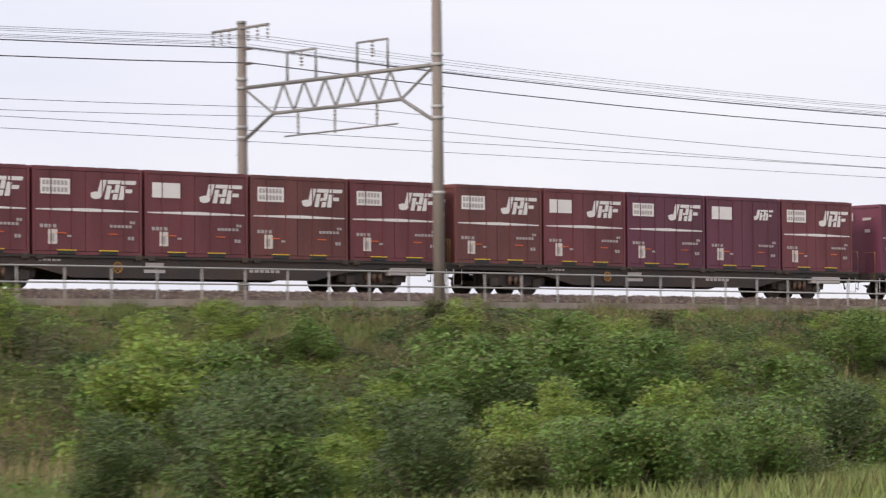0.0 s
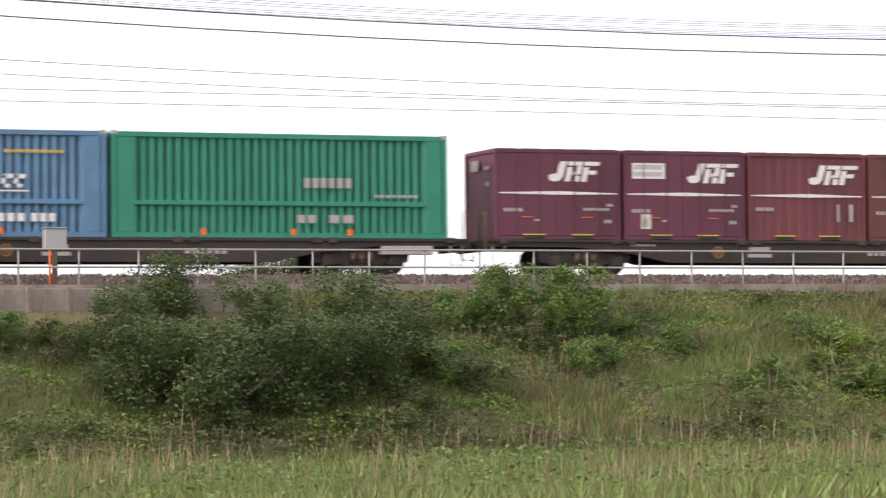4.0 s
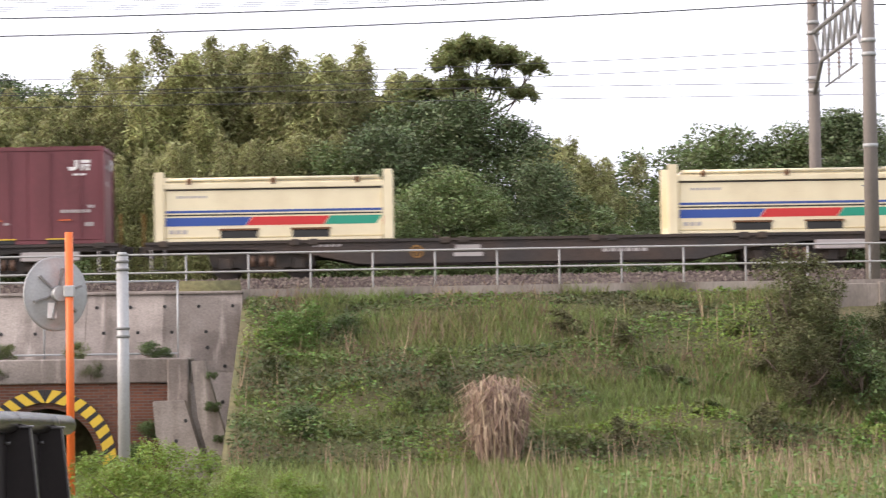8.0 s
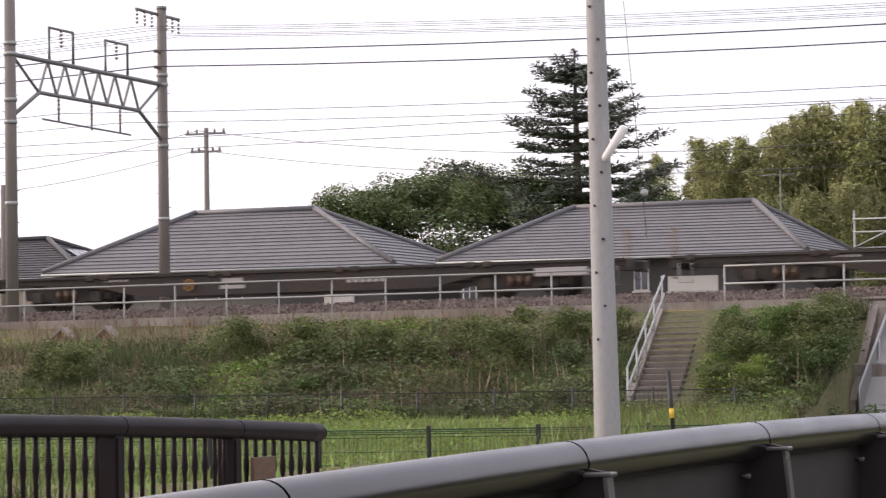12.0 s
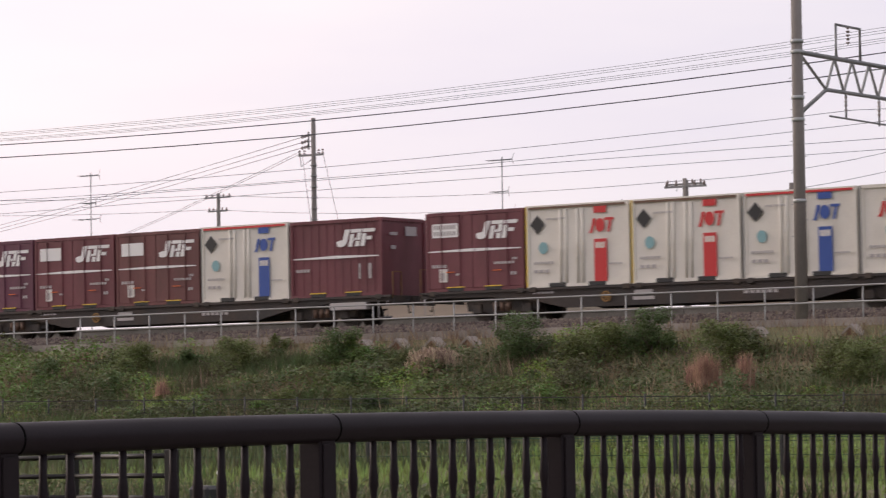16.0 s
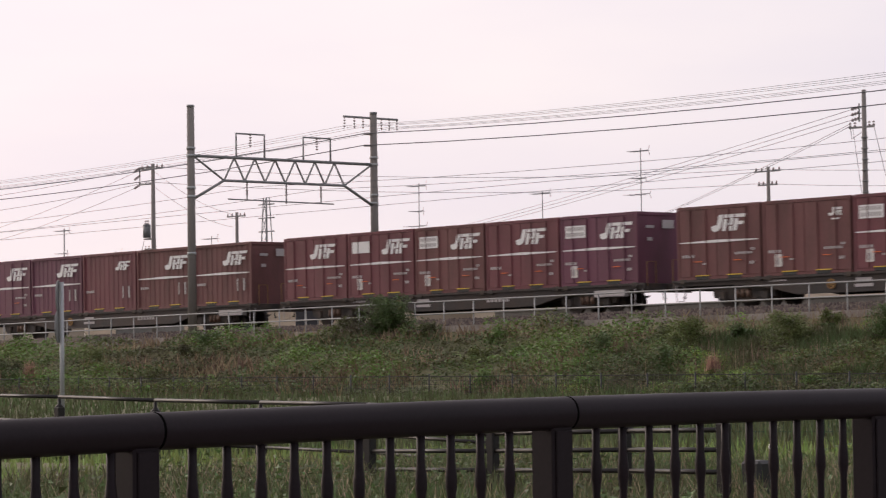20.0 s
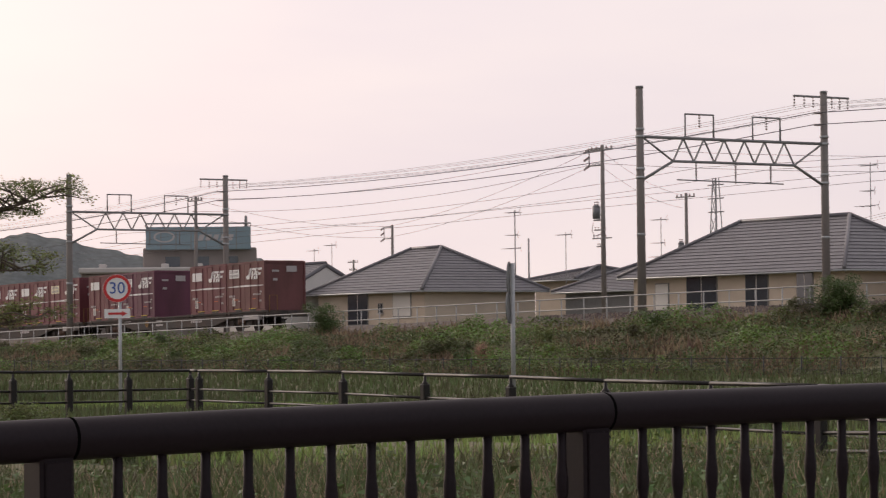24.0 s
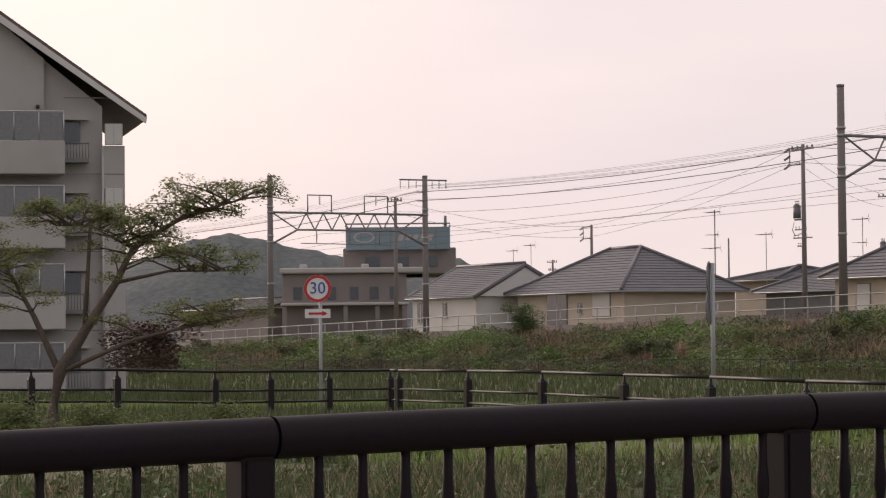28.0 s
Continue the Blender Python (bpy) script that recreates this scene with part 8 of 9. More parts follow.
    f1, f2 = field(p, 0.12, 0.3, 4.0), field(p, 0.45, 0.8, 7.0)
    bare = (p[:, 1] > 68.5) & (f2 < 0.1)
    p[:, 2] += np.random.default_rng(4).uniform(0, 1, len(p)) ** 0.7 * np.clip(0.35 + 0.7 * f1 + 0.6 * f2, 0.05, 1.1) * np.clip((69.9 - p[:, 1]) / 1.1, 0.12, 1.0)
    k = f1 + 0.5 * field(p, 0.3, 0.5, 2.0) + np.random.default_rng(6).uniform(-0.12, 0.12, len(p))
    for lo, hi, m, lab in ((0.26, 9, M_LEAF, "leafy green weeds on the far embankment slope"), (0.06, 0.26, M_WEEDG, "mid green weeds on the far embankment slope"), (-0.10, 0.06, M_LEAFD, "dark green weeds on the far embankment slope"), (-9, -0.10, M_WEEDD, "dull olive weeds on the far embankment slope")):
        tagged(leaf_mesh("slope_weeds", p[(k > lo) & (k <= hi) & ~bare], 0.125, m, seed=5), lab, "weeds", kind="stuff")
    p = scatter(26000, -170, -62, 60.5, 69.6, 22)
    tagged(blade_mesh("withered_weeds", p[field(p, 0.2, 0.5, 15.0) > 0.0], 0.5, M_DEAD, seed=14, width=0.035, lean=0.8), "withered brown grass on the far slope", "weeds", kind="stuff")
    # grass on the flat ground
    p = scatter(110000, -18, 66, 42.0, 61.0, 13, clear)
    tagged(blade_mesh("field_grass", p, 0.42, M_GRASS, seed=6, width=0.02, lean=0.8), "tall uncut grass at the embankment foot", "grass", kind="stuff")
    p = scatter(16000, 16, 62, 28.0, 42.0, 24)
    tagged(blade_mesh("field_grass", p, 0.35, M_GRASS, seed=16, width=0.022, lean=0.8), "uncut grass of the near field", "grass", kind="stuff")
    p = scatter(14000, 7, 36, 14.0, 28.0, 26)
    tagged(blade_mesh("field_grass", p, 0.22, M_GRASS, seed=18, width=0.02, lean=0.8), "short grass of the near field", "grass", kind="stuff")
    p = scatter(22000, -34, -13.5, 44.0, 61.0, 27, clear)
    tagged(blade_mesh("field_grass", p, 0.16, M_LAWN, seed=19, width=0.025, lean=0.7), "bright mown grass before the embankment", "grass", kind="stuff")
    p = scatter(26000, -34, -13.5, 46.0, 61.0, 34, clear)
    f1 = field(p, 0.35, 0.4, 8.0)
    p[:, 2] += np.random.default_rng(8).uniform(0.03, 1, len(p)) * np.clip(0.2 + 0.5 * f1, 0.06, 0.5)
    tagged(leaf_mesh("field_weeds", p[f1 > 0.0], 0.085, M_LEAFY, seed=35), "light green leafy weeds in the mown grass", "weeds", kind="stuff")
    # leafy weeds among the grass at the foot
    p = scatter(42000, 3, 66, 42.0, 61.0, 25, clear)
    f1 = field(p, 0.25, 0.35, 4.0)
    p[:, 2] += np.random.default_rng(7).uniform(0.05, 1, len(p)) * np.clip(0.45 + 0.6 * f1, 0.1, 0.9)
    tagged(leaf_mesh("field_weeds", p[f1 > -0.05], 0.12, M_LEAF, seed=17), "light green weeds among the uncut grass", "weeds", kind="stuff")
    p = scatter(80000, -62, -9.6, 16.0, 60.0, 14)
    near = p[:, 0] > -34
    tagged(blade_mesh("field_grass", p[near], 0.20, M_LAWN, seed=7, width=0.022), "short green meadow grass beyond the bridge", "grass", kind="stuff")
    tagged(blade_mesh("field_grass", p[~near], 0.26, M_MEADOW, seed=7, width=0.022), "green meadow grass beyond the bridge", "grass", kind="stuff")
    p = scatter(42000, -130, -30, 30.0, 60.0, 15, lambda x, y: not (-78 < x < -40 and y < 43))
    tagged(blade_mesh("field_grass", p, 0.35, M_MEADOW, seed=8, width=0.03), "green meadow grass by the flats", "grass", kind="stuff")
    p = scatter(26000, -78, -40, 28.0, 43.0, 33)
    tagged(blade_mesh("field_grass", p, 0.13, M_LAWN, seed=33, width=0.03, lean=0.8), "pale mown grass behind the path fence", "grass", kind="stuff")
    # taller weeds right beyond the bridge
    p = scatter(45000, -26, -9.4, 4.0, 26.0, 16)
    tagged(blade_mesh("bank_grass", p, 0.34, M_MEADOW, seed=9, width=0.013, lean=0.9), "tall bank grass beside the bridge", "grass", kind="stuff")
    p = scatter(30000, -26, -9.4, 4.0, 26.0, 28)
    f1 = field(p, 0.5, 0.5, 3.0)
    p[:, 2] += np.random.default_rng(9).uniform(0.02, 1, len(p)) * np.clip(0.25 + 0.5 * f1, 0.05, 0.5)
    tagged(leaf_mesh("bank_weeds", p[f1 > 0.0], 0.075, M_LEAFD, seed=27), "dark broad-leaved weeds beside the bridge", "weeds", kind="stuff")
    tagged(leaf_mesh("bank_weeds", p[f1 < -0.12], 0.06, M_WEEDD, seed=28), "low green weeds beside the bridge", "weeds", kind="stuff")
    p = scatter(24000, -26, -9.4, 4.0, 26.0, 29)
    tagged(blade_mesh("withered_weeds", p[field(p, 0.7, 0.7, 12.0) > 0.0], 0.34, M_DRY, seed=29, width=0.008, lean=1.1), "dry straw among the bank grass", "grass", kind="stuff")
    # dry stalks
    p = scatter(3600, -60, 92, 60.5, 68.5, 17, lambda x, y: clear(x, y) and noise.noise(Vector((x * 0.25, y * 0.4, 9))) > 0.12)
    tagged(blade_mesh("dry_stalks", p, 0.95, M_DRY, seed=10, width=0.016, lean=0.3), "dry straw-coloured grass stalks on the slope", "grass", kind="stuff")
    p = scatter(10000, -2, 66, 46.0, 61.5, 18, lambda x, y: noise.noise(Vector((x * 0.2, y * 0.4, 19))) > 0.05)
    tagged(blade_mesh("dry_stalks", p, 0.85, M_DRY, seed=11, width=0.014, lean=0.3), "dry straw-coloured grass at the slope foot", "grass", kind="stuff")


M_MEADOW = mat("dull meadow grass", (0.082, 0.12, 0.040), 0.7, 0.2, 0.35, 4, per_island=0.5, transmit=0.2, color2=(0.12, 0.095, 0.055), blotch=0.8)
M_LAWN = mat("meadow grass", (0.21, 0.30, 0.08), 0.6, 0.2, 0.35, 4, per_island=0.4, transmit=0.25, color2=(0.12, 0.14, 0.045), blotch=0.6)


def reed(p, h, w, label="dry beige pampas reed clump"):
    t = empty("reed_clump", Matrix.Translation(p), label=label, category="reeds")
    for k, (dx, n, lean, hh) in enumerate(((0.0, 1200, 0.45, 0.62), (-0.16, 900, 0.75, 0.46), (0.16, 900, 0.75, 0.46))):
        rng = np.random.default_rng(int(abs(p[0]) * 10) + k)
        b = np.stack([rng.normal(size=n) * w * 0.17 + dx * w, rng.normal(size=n) * w * 0.17, rng.uniform(0, h * 0.55, n) * (1 if k else 0.6)], 1)
        blade_mesh("leaf_tuft", b, h * hh, M_REED, t, seed=3 + k, width=0.012, lean=lean, bent=True)
    return t


def plume(p, h):
    """A slender tuft of reddish dry grass that opens upwards."""
    t = empty("dry_tuft", Matrix.Translation(p), label="slender reddish-beige tuft of dry grass", category="grass")
    rng = np.random.default_rng(int(abs(p[0]) * 10))
    b = np.stack([rng.normal(size=420) * 0.09, rng.normal(size=420) * 0.09, rng.uniform(0, 0.25, 420)], 1)
    blade_mesh("tuft", b, h * 0.85, M_PLUME, t, seed=5, width=0.012, lean=0.28)


M_PLUME = mat("reddish dry grass", (0.42, 0.27, 0.19), 0.85, 0.2, 1, 6, per_island=0.4, transmit=0.25)
M_REED = mat("bleached reed", (0.40, 0.31, 0.225), 0.85, 0.2, 1, 6, per_island=0.45, transmit=0.2, color2=(0.26, 0.19, 0.12), blotch=0.6)


M_WITHER = mat("withered creeper leaf", (0.105, 0.118, 0.045), 0.75, 0.25, 0.8, 6, per_island=0.5, transmit=0.2, color2=(0.12, 0.092, 0.05), blotch=0.8)


def build_plants():
    build_cover()
    kinds = [bush(21, M_LEAF, 2.2, 1.7, 4600, 0.125, "bright green broad-leaved bush on the slope"), bush(22, M_LEAFD, 2.4, 2.1, 5000, 0.13, "dark green broad-leaved bush on the slope", 22),
             bush(23, M_LEAF, 1.6, 1.2, 2700, 0.115, "low green shrub on the slope"), bush(24, M_LEAFD, 1.5, 2.6, 3000, 0.11, "upright dark shrub with bare lower stems"),
             bush(25, M_LEAFD, 1.3, 0.8, 1700, 0.105, "small leafy shrub by the fence"),
             bush(27, M_LEAFY, 2.3, 2.2, 5200, 0.12, "light yellow-green bush with fine leaves", 20),
             bush(28, M_WEEDG, 1.9, 1.1, 3200, 0.105, "low mid green bush of tangled weeds", 18), bush(29, M_WEEDD, 1.8, 1.3, 2600, 0.10, "dull olive half-withered bush", 16),
             bush(30, M_WITHER, 1.9, 2.7, 6200, 0.105, "upright brown-green shrub overgrown with withered creepers", 34)]
    used = [False] * len(kinds)

    def put(k, p, s=1.0, rz=0.0):
        m = Matrix.Translation(p) @ Matrix.Rotation(rz, 4, "Z") @ Matrix.Diagonal((s, s, s, 1))
        if used[k]:
            q = 1 / kinds[k].scale[0]
            m = m @ Matrix.Diagonal((q, q, q, 1))
        if not used[k]:
            used[k] = True
            kinds[k].matrix_basis = m
            return kinds[k]
        return copy_thing(kinds[k], m)

    def at(x, y, k, s, rz=0.0):
        put(k, (x, y, z_ground(x, y) - 0.1), s, rz)

    thicket = {}

    def fill(x, y, k, s):
        """One more clump of the undergrowth, which nobody could count."""
        thicket.setdefault(k, []).append((x, y, z_ground(x, y) - 0.1, s))

    # the large bushes where they stand out
    for x, y, k, s in BUSHES:
        at(x, y, k, s, (x * 7.3) % 6.28)
    r2 = random.Random(8)
    n = 0
    while n < 120:
        x, y = r2.uniform(-60, 90), r2.uniform(61.5, 69.0)
        if (8.5 < x < 23 and y > 66.4) or not clear(x - 0.8, y) or not clear(x + 0.8, y) or (-5 < x < 7):
            continue
        if x < 26 and x > 6 and r2.random() < 0.5:
            continue
        if -45 < x < -28 and y > 67.0:
            continue
        k = r2.choice((6, 2, 4, 6, 1, 7) if x < 30 else (0, 2, 6, 4, 1, 5))
        s = r2.uniform(0.4, 0.85)
        if y > 67.5:
            k, s = r2.choice((6, 4, 7)), r2.uniform(0.35, 0.6)
        fill(x, y, k, s)
        n += 1
    for n in range(26):
        fill(r2.uniform(20, 48), r2.uniform(62.0, 67.0), r2.choice((6, 4, 2, 0)), r2.uniform(0.5, 0.85))
    for n in range(60):
        x, y = r2.uniform(-3.6, 27), r2.uniform(61.0, 68.2)
        if not 8.5 < x < 20.5 or y < 67.2:
            fill(x, y, r2.choice((6, 7, 2, 6, 4, 8)), r2.uniform(0.25, 0.5))
    # thick growth at the foot of the slope further along
    for n in range(48):
        y = r2.uniform(46, 62)
        x = y * r2.uniform(0.71, 1.25)
        at(x, y, r2.choice((0, 5, 1, 2, 1)), r2.uniform(0.65, 1.15), r2.uniform(0, 6.28))
    for n in range(34):
        y = r2.uniform(35, 46)
        x = y * r2.uniform(0.76, 1.12)
        at(x, y, r2.choice((0, 5, 1, 0, 6)), r2.uniform(0.6, 1.0), r2.uniform(0, 6.28))
    for n in range(50):
        x, y = r2.uniform(-150, -58), r2.uniform(62, 69.0)
        fill(x, y, r2.choice((6, 2, 7, 1)), r2.uniform(0.4, 0.75))
    for p, h, w in (((1.64, 61, -1.38), 1.95, 1.0), ((-47.83, 66, 0.96), 0.85, 1.2)):
        reed((p[0], p[1], z_ground(p[0], p[1])), h, w)
    for x, y, h in ((-37.94, 64.3, 1.0), (-37.75, 64.4, 0.8), (-36.67, 64.3, 0.95), (-38.4, 64.6, 0.6), (-56.0, 63.6, 0.7), (-90.5, 63.4, 0.9)):
        plume((x, y, z_ground(x, y)), h)
    # the undergrowth between the bushes, joined by kind of leaf
    forms = {0: (2.2, 1.7, M_LEAF, "bright green undergrowth on the slope"), 1: (2.4, 2.1, M_LEAFD, "dark green undergrowth on the slope"), 2: (1.6, 1.2, M_LEAF, "low green undergrowth on the slope"),
             4: (1.3, 0.8, M_LEAFD, "small dark leafy growth on the slope"), 5: (2.3, 2.2, M_LEAFY, "light yellow-green undergrowth on the slope"), 6: (1.9, 1.1, M_WEEDG, "mid green tangled undergrowth on the slope"),
             7: (1.8, 1.3, M_WEEDD, "dull olive half-withered undergrowth on the slope"), 8: (1.9, 2.7, M_WITHER, "brown-green withered undergrowth on the slope")}
    for k, spots in thicket.items():
        w, h, m, lab = forms[k]
        rng = np.random.default_rng(60 + k)
        pts = []
        for x, y, z, s in spots:
            cl = []
            for q in range(18):
                a, u, v = r2.uniform(0, 2 * math.pi), r2.random() ** 0.5, r2.random()
                cl.append((x + math.cos(a) * u * w * s * 0.5 * (1.1 - 0.5 * v), y + math.sin(a) * u * w * s * 0.45, z + h * s * (0.1 + 0.85 * v)))
            pts.append(crown_points(cl, np.array([r2.uniform(0.12, 0.26) * w * s for _ in cl]), int(700 + 2600 * s * s), rng))
        tagged(leaf_mesh("undergrowth", np.concatenate(pts), 0.088, m, seed=70 + k), lab, "weeds", kind="stuff")
    # rank growth beside the path before the flats
    for x, y, k, s in ((-38.17, 17.51) + (4, 0.57), (-39.77, 18.82) + (4, 0.51), (-38.58, 19) + (4, 0.54), (-37.66, 16.22) + (4, 0.57), (-40.77, 16.54) + (4, 0.63), (-32.57, 23.22) + (4, 0.38)):
        at(x, y, k, s, x)
    for x, y, k, s in ((-36.0, 15.6, 6, 0.6), (-34.6, 16.2, 4, 0.75), (-33.5, 15.2, 6, 0.55), (-35.4, 17.2, 6, 0.6), (-33.0, 17.0, 4, 0.6), (-31.6, 16.4, 6, 0.5), (-30.2, 16.0, 4, 0.5), (-36.8, 14.6, 6, 0.7), (-31.8, 18.4, 6, 0.45)):
        at(x, y, k, s, x)
    # rank growth along the side of the cutting
    for y, k, s in ((62.4, 1, 0.8), (63.3, 6, 1.2), (64.3, 1, 0.9), (65.2, 6, 1.3), (65.9, 6, 1.2), (66.6, 2, 1.1)):
        put(k, (-13.35, y, -1.7), s, y)
    # weeds on the underpass ledge
    for x, s in ((-10.22, 0.36), (-9.8, 0.28), (-6.37, 0.45), (-6.0, 0.3), (-8.1, 0.3), (-10.9, 0.3)):
        put(6 if x < -8 else 4, (x, 67.6, 1.27 - 0.02), s * 1.1, x)
    for x, z, s in ((-6.58, -1.2, 0.6), (-6.3, -0.6, 0.5), (-4.73, 0.0, 0.3), (-4.38, -1.3, 0.35), (-4.75, 0.75, 0.22), (-4.6, -0.7, 0.22)):
        put(4, (x, 66.3 if x < -6 else 65.6, z), s, x)
    # creeping weeds that hang over the ledge's face
    for x, z, s in ((-11.5, 0.85, 0.25), (-10.35, 0.8, 0.3), (-9.75, 0.8, 0.2), (-7.6, 0.8, 0.3)):
        put(7, (x, 66.55, z), s, x)
    # weeds close by the underpass post
    for x, y, s in ((-3.43, 30.81, 0.45), (-2.85, 29.86, 0.5), (-2.69, 32.89, 0.5), (-2.17, 33.93, 0.4), (-1.42, 31.97, 0.35)):
        put(5, (x, y, z_ground(x, y) - 0.05), s * 0.85, x * 3)


BUSHES = [
    # x, y, kind, size
    (15.84, 63.5, 1, 1.05), (17.18, 63.0, 1, 1.1), (19.34, 63.0, 1, 1.15), (20.98, 63.5, 1, 1.0), (15.78, 66.0, 1, 0.9),
    (19.14, 66.0, 1, 1.0), (21.57, 66.0, 1, 1.0), (22.94, 65.0, 1, 0.8), (17.79, 68.6, 1, 0.85), (8.72, 65.2, 8, 1.1), (9.0, 64.2, 8, 0.95), (8.5, 63.4, 8, 0.75),
    (9.9, 64.0, 3, 0.8), (12.11, 67.0, 0, 0.55), (13.49, 67.0, 0, 0.55), (14.53, 67.2, 2, 0.6), (10.94, 66.0, 8, 0.6),
    (26.1, 67.5, 0, 0.9), (27.87, 67.0, 0, 1.0), (25.04, 67.5, 2, 0.9),
    (-2.92, 67.0, 2, 0.85), (-1.74, 67.5, 4, 0.7), (-2.63, 62.5, 4, 0.9),
    (42, 58.0, 5, 1.45), (50.04, 66.0, 5, 0.8), (44.09, 68.4, 1, 0.55), (38.89, 68.4, 1, 0.55), (45.54, 63.0, 5, 1.2), (43.71, 62.0, 0, 1.1), (54.89, 62.0, 0, 1.4), (58.22, 61.5, 0, 1.5), (61.73, 62.0, 0, 1.4),
    (50.89, 60.0, 0, 1.3), (53.89, 59.0, 0, 1.5), (58.98, 60.0, 0, 1.4), (64.61, 60.0, 0, 1.4), (42.06, 59.0, 0, 1.4), (46.47, 62.0, 0, 1.3),
    (61.17, 65.0, 0, 1.0), (65.1, 65.0, 2, 1.2), (52.76, 66.0, 2, 1.1), (73.96, 65.0, 0, 1.1),
    (-29.82, 66.6, 6, 0.95), (-27.66, 66.2, 6, 1.0), (-25.83, 66.6, 6, 0.8), (-23.44, 66.8, 6, 0.8), (-21.24, 67.2, 6, 0.8), (-22.22, 65.6, 6, 1.0),
    (-17.25, 68.4, 2, 0.5), (-17.0, 67.3, 6, 0.55), (-16.75, 66.1, 2, 0.5), (-16.7, 64.9, 2, 0.6), (-16.5, 63.8, 6, 0.6), (-15.6, 66.6, 0, 0.6), (-15.2, 67.6, 2, 0.7), (-15.6, 63.9, 5, 0.4),
    (-14.3, 64.5, 4, 1.0), (-14.2, 65.5, 4, 0.9), (-14.95, 65.0, 6, 0.8), (-16.9, 66.6, 6, 0.7), (-16.07, 67.2, 6, 0.7), (-16.16, 65.0, 6, 0.9), (-14.8, 68.3, 6, 0.7), (-14.69, 66.4, 6, 1.0), (-20.21, 67.6, 6, 0.7),
    (-45.53, 67.0, 1, 0.7), (-42.67, 67.0, 6, 0.9), (-41.37, 67.4, 1, 0.65), (-38.56, 66.6, 6, 1.0), (-33.61, 65.0, 6, 0.9), (-51.84, 66.8, 1, 0.6),
    (-55.73, 66.8, 6, 0.9), (-59.83, 66.6, 6, 0.9), (-76.69, 69.3, 1, 0.72), (-111.53, 69.2, 1, 0.75), (-76.17, 69.2, 1, 0.62),
]


def build_wood():
    conifer((-34.78, 112) + (1.8,), 14.4 - 1.8, 13.5)
    protos = {
        "bam": [bamboo(31), bamboo(32)],
        "oak": [tree(41, M_WOOD, 7.0, 9.0, 22000, 0.20, 70, 0.28, label="broad-leaved green tree behind the houses"), tree(42, M_PINE, 6.0, 10.0, 22000, 0.20, 70, 0.28, label="dark evergreen tree in the wood"),
                tree(43, M_WOOD, 4.6, 7.5, 13000, 0.19, 46, 0.2, label="small broad-leaved green tree")],
        "pine": [umbrella()],
    }
    used = set()

    def put(kind, i, p, s, rz=0.0):
        m = Matrix.Translation(p) @ Matrix.Rotation(rz, 4, "Z") @ Matrix.Diagonal((s, s, s, 1))
        t = protos[kind][i]
        if (kind, i) in used:
            q = 1 / t.scale[0]
            m = m @ Matrix.Diagonal((q, q, q, 1))
        if (kind, i) not in used:
            used.add((kind, i))
            t.matrix_basis = m
            return t
        return copy_thing(t, m)

    def place(px, kind, i, rz):
        x, y, zt, h = px
        g = z_ground(x, y) + 0.0
        put(kind, i, (x, y, g), (zt - g) / h, rz)

    r2 = random.Random(77)
    for k, ((x, y, zt), kind, i) in enumerate(WOOD):
        h = {"bam": 11.0, "oak": (9.4, 10.4, 7.8)[i], "pine": 15.0}[kind]
        place((x, y, zt, h), kind, i, r2.uniform(0, 6.28))
        if kind == "bam" and y > 120 and k % 2 == 0:
            place((x + 1.0, y + 9, zt - 0.8, 9.4), "oak", 0, r2.uniform(0, 6.28))


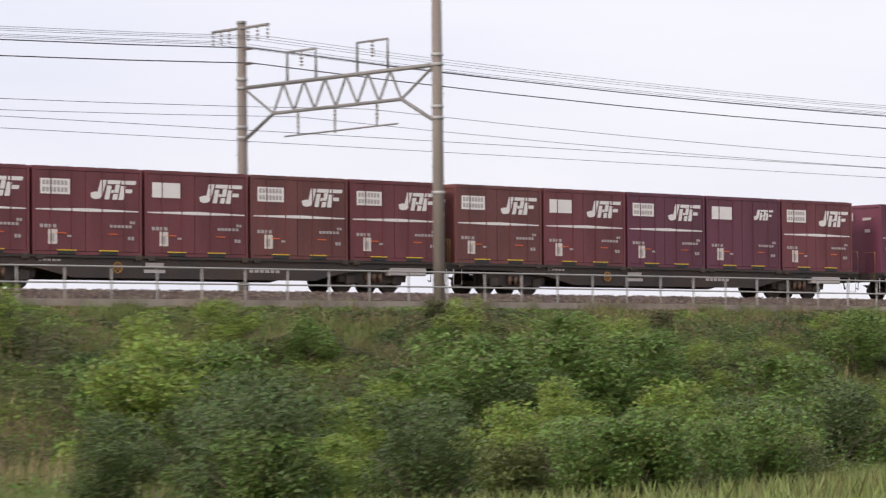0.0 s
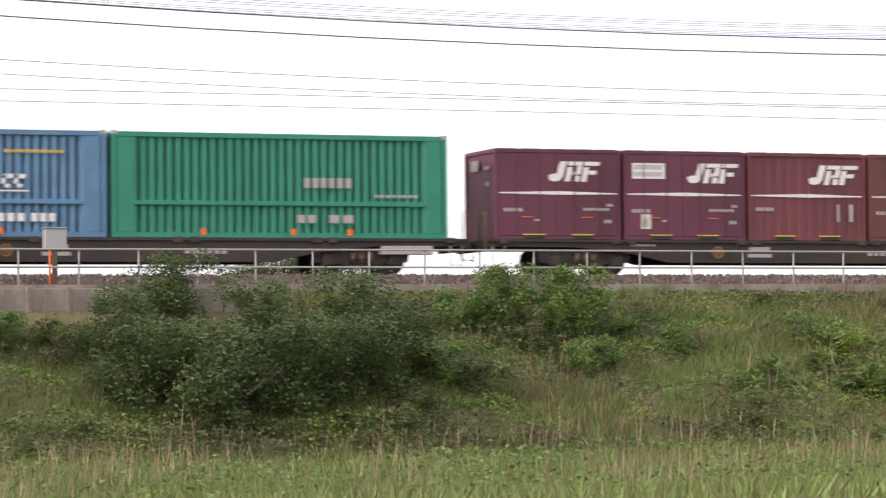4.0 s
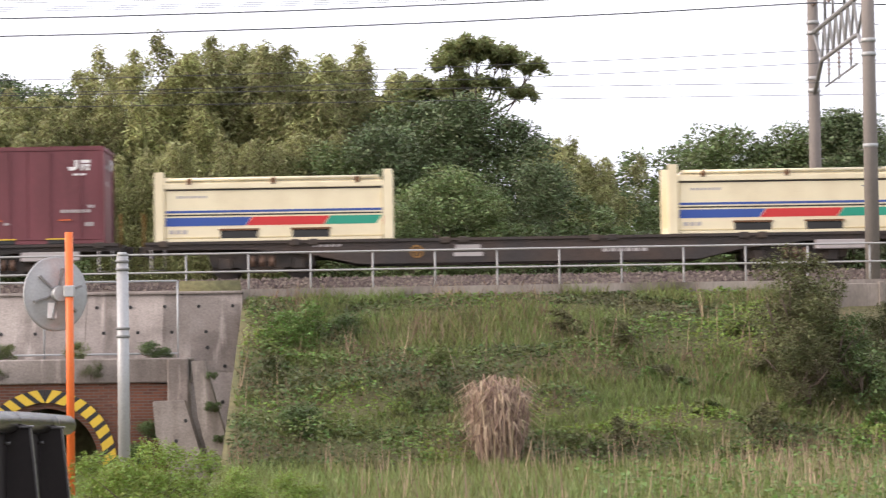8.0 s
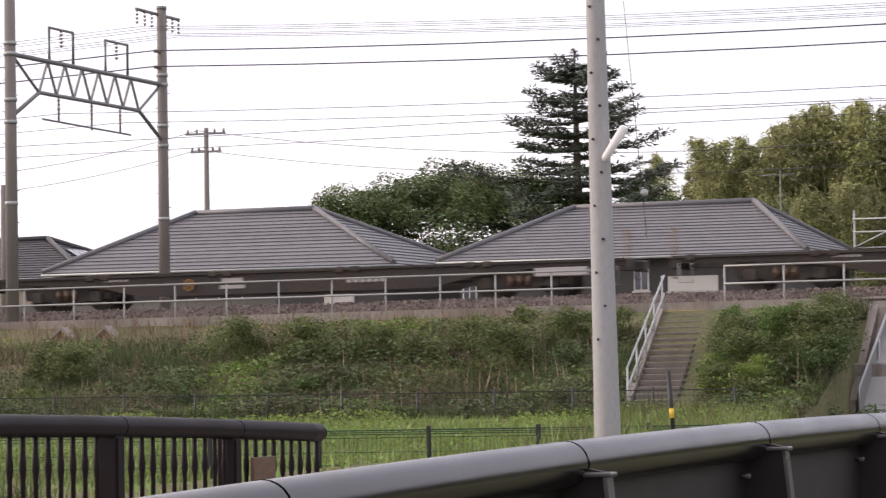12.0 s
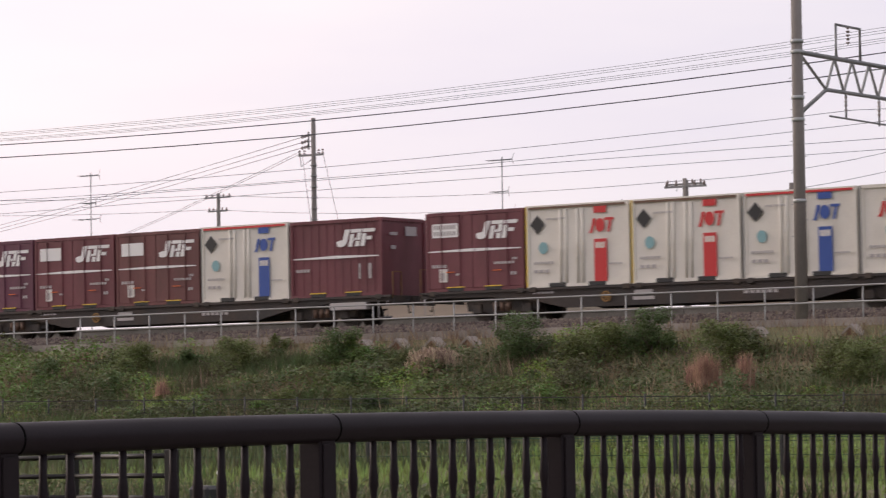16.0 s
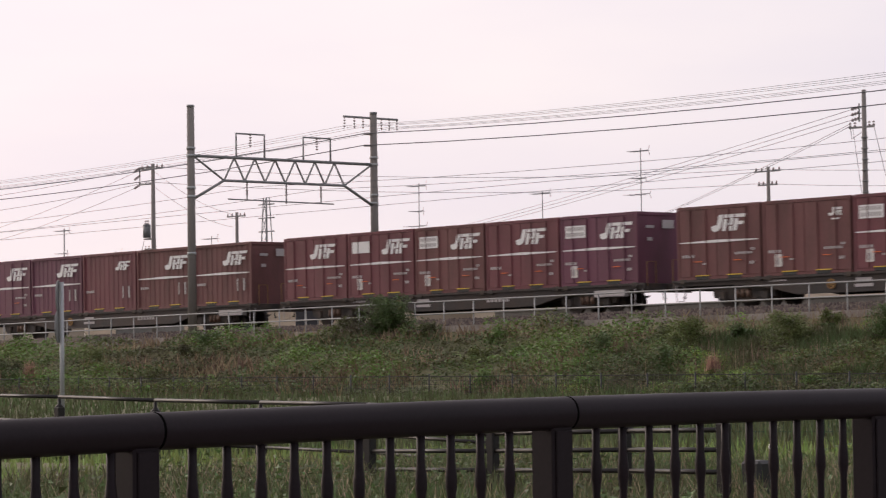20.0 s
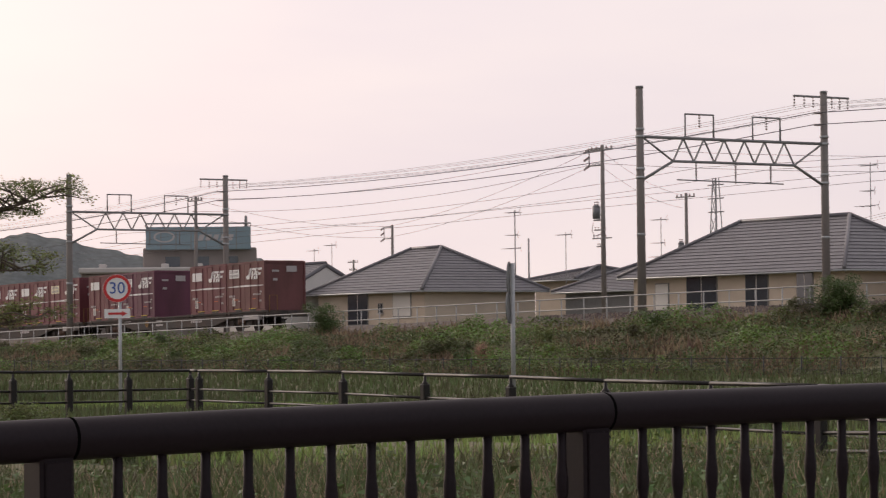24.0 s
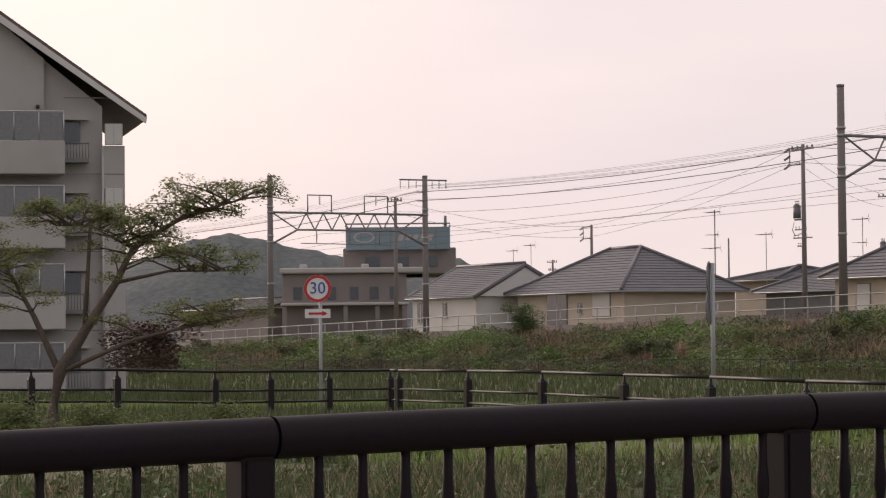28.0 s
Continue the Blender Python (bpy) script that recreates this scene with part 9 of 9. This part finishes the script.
WOOD = [
    # crown top, kind, variant
    ((-18.13, 128, 13.27), "bam", 0), ((-16.1, 126, 13.18), "bam", 1), ((-14.33, 128, 13.09), "bam", 0), ((-12.54, 128, 14.59), "bam", 1), ((-10.58, 126, 15.11), "bam", 0), ((-9.63, 130, 15.67), "bam", 1), ((-8.46, 128, 15.81), "bam", 0),
    ((-7.08, 126, 15.07), "bam", 1), ((-5.92, 128, 15.47), "bam", 0), ((-4.34, 126, 14.78), "bam", 1), ((-2.89, 128, 14.21), "bam", 0), ((-1.1, 126, 13.73), "bam", 1), ((0.14, 124, 12.78), "oak", 1),
    ((6.65, 122, 10.32), "bam", 1), ((7.73, 124, 9.96), "bam", 0), ((2.4, 122, 14.72), "pine", 0), ((5.6, 120, 10.6), "bam", 0), ((1.0, 127, 13.6), "bam", 1), ((-0.4, 129, 13.9), "bam", 0), ((0.12, 116, 11.34), "oak", 1), ((1.93, 114, 11.48), "oak", 1), ((3.73, 114, 10.55), "oak", 1),
    ((-1.45, 112, 10.12), "oak", 1), ((1.37, 108, 8.26), "oak", 0), ((4.89, 110, 8.56), "oak", 1), ((-3.07, 114, 9.62), "oak", 0), ((-7.13, 114, 10.13), "bam", 0), ((-9.84, 114, 9.94), "bam", 1), ((-12.56, 114, 9.75), "bam", 0),
    ((-15.26, 114, 9.79), "bam", 1), ((-4.87, 114, 10.33), "bam", 1), ((-0.36, 106, 7.1), "oak", 2), ((3, 106, 6.85), "oak", 2), ((6.61, 110, 7.23), "oak", 2),
    ((13.3, 170, 12.9), "oak", 2), ((15.32, 170, 12.0), "oak", 2), ((17.6, 162, 13.6), "oak", 2), ((20.39, 170, 12.6), "oak", 0), ((22.78, 170, 14.2), "oak", 0), ((24.76, 165, 14.77), "oak", 1), ((27.18, 170, 13.97), "oak", 0),
    ((25.05, 165, 14.83), "oak", 1), ((23.42, 170, 14.44), "oak", 0), ((18.04, 170, 14.33), "oak", 0), ((53.83, 170, 10.35), "oak", 2), ((52.61, 170, 10.91), "oak", 1), ((49.92, 170, 10.8), "oak", 0),
    ((-24.34, 150, 15.82), "oak", 1), ((-21.93, 150, 15.95), "oak", 1), ((-18.96, 150, 15.58), "oak", 0), ((-27.59, 128, 12.81), "bam", 0), ((-25.32, 126, 13.19), "bam", 1), ((-23.89, 128, 13.43), "bam", 0), ((-21.74, 126, 12.53), "bam", 1),
    ((-28.72, 126, 12.82), "bam", 1), ((-30.8, 128, 12.16), "bam", 0), ((-31.65, 126, 11.65), "bam", 1), ((-33.66, 128, 11.3), "bam", 0), ((-19.16, 124, 11.64), "bam", 0), ((-17.18, 124, 11.92), "bam", 1), ((-15.46, 124, 12.1), "bam", 0),
    ((-26.3, 112, 8.37), "bam", 0), ((-24.2, 112, 8.52), "bam", 1), ((-21.9, 112, 8.22), "bam", 0), ((-16.9, 112, 8.94), "oak", 1), ((-15.13, 112, 8.65), "oak", 1), ((-18.94, 112, 8.34), "oak", 0), ((-13.44, 108, 7.27), "oak", 2),
    ((-44.6, 112, 9), "oak", 0), ((-42.57, 112, 9.29), "oak", 0), ((-41.02, 114, 9.95), "oak", 0), ((-38.31, 112, 9.49), "oak", 0), ((-36.35, 112, 9.18), "oak", 0), ((-31.99, 112, 8.57), "oak", 1), ((-44.69, 110, 8.54), "oak", 2), ((-30.56, 112, 8.06), "oak", 2),
]


def front_tree():
    """A spreading silk tree before the flats."""
    t = empty("tree", label="spreading light-leaved tree with forked grey trunks", category="tree")
    base = Vector((-38.84, 15.99, -0.13))
    rng = np.random.default_rng(9)
    r2 = random.Random(9)
    L = [Vector(v) for v in ((-38.83, 16, 0.2), (-38.78, 16.13, 0.94), (-38.64, 16.47, 1.55), (-38.46, 16.89, 2.25), (-38.35, 17.11, 2.75), (-38.03, 17.83, 3.24), (-37.18, 18.43, 3.46), (-39.25, 16.29, 3.11), (-39.38, 15.98, 1.77), (-39.53, 15.6, 2.52),
         (-37.88, 16.94, 1.42), (-37.58, 17.61, 1.58), (-37.23, 18.34, 1.73), (-38.6, 16.55, 3.08), (-37.68, 17.39, 2.4), (-36.81, 18.05, 2.38), (-39.74, 15.07, 2.94))]
    bm = bmesh.new()
    tube(bm, [base - Vector((0, 0, 0.8)), L[0], L[1], L[2], L[3], L[4], L[5], L[6]], [0.13, 0.12, 0.10, 0.075, 0.055, 0.04, 0.03, 0.01], 8)
    for seg, rr in (((1, 8, 9, 16), 0.055), ((2, 13, 7), 0.045), ((1, 10, 11, 12), 0.04), ((3, 14, 15), 0.035), ((4, 13), 0.03)):
        tube(bm, [L[i] for i in seg], [rr * (1 - 0.8 * k / (len(seg) - 1)) for k in range(len(seg))], 6)
    ends = []
    for i, j, n in ((4, 5, 16), (5, 6, 20), (13, 7, 18), (8, 9, 12), (9, 16, 16), (11, 12, 12), (14, 15, 14), (3, 4, 8), (13, 4, 12), (10, 11, 5)):
        for k in range(n):
            a = L[i].lerp(L[j], (k + r2.random()) / n)
            e = a + Vector((r2.uniform(-0.55, 0.55), r2.uniform(-0.8, 0.8), r2.uniform(-0.02, 0.34)))
            m = a.lerp(e, 0.5) + Vector((0, 0, 0.05))
            tube(bm, [a, m, e], [0.016, 0.011, 0.005], 4)
            for q in range(2):
                e2 = m.lerp(e, 0.5) + Vector((r2.uniform(-0.25, 0.25), r2.uniform(-0.25, 0.25), r2.uniform(-0.05, 0.12)))
                tube(bm, [m, e2], [0.007, 0.003], 3)
                ends.append(e2)
            ends.append(e)
    part("trunk", bm, M_BARK, t)
    leaf_mesh("crown", crown_points(ends, 0.21, 30000, rng, 0.45), 0.052, M_SILK, t, seed=4, up=0.8)
    b = bush(26, M_REDLEAF, 2.2, 1.2, 4200, 0.12, "low dark reddish hedge by the flats")
    p = (-77.5, 34.92, 0.68)
    b.matrix_basis = Matrix.Translation(p) @ Matrix.Diagonal((1.75, 1.4, 1.05, 1))


M_SILK = mat("olive silk tree leaf", (0.20, 0.23, 0.085), 0.6, 0.2, 1, 8, per_island=0.5, transmit=0.5, color2=(0.13, 0.15, 0.06), blotch=0.6)
M_REDLEAF = mat("dark reddish leaf", (0.075, 0.040, 0.028), 0.6, 0.2, 1, 8, per_island=0.4)
build_plants()
build_wood()
front_tree()


def motions():
    times = [0.0, 1.0, 2.0, 4.0, 6.0, 8.0, 10.0, 12.0, 14.0, 16.0, 18.0, 20.0, 22.0, 24.0, 26.0, 28.0]
    for ob, s, dz in MOVING:
        walk(ob, [(t, train_pose(s + (0.9 if t == 0 else 0), t, dz)) for t in times])


motions()
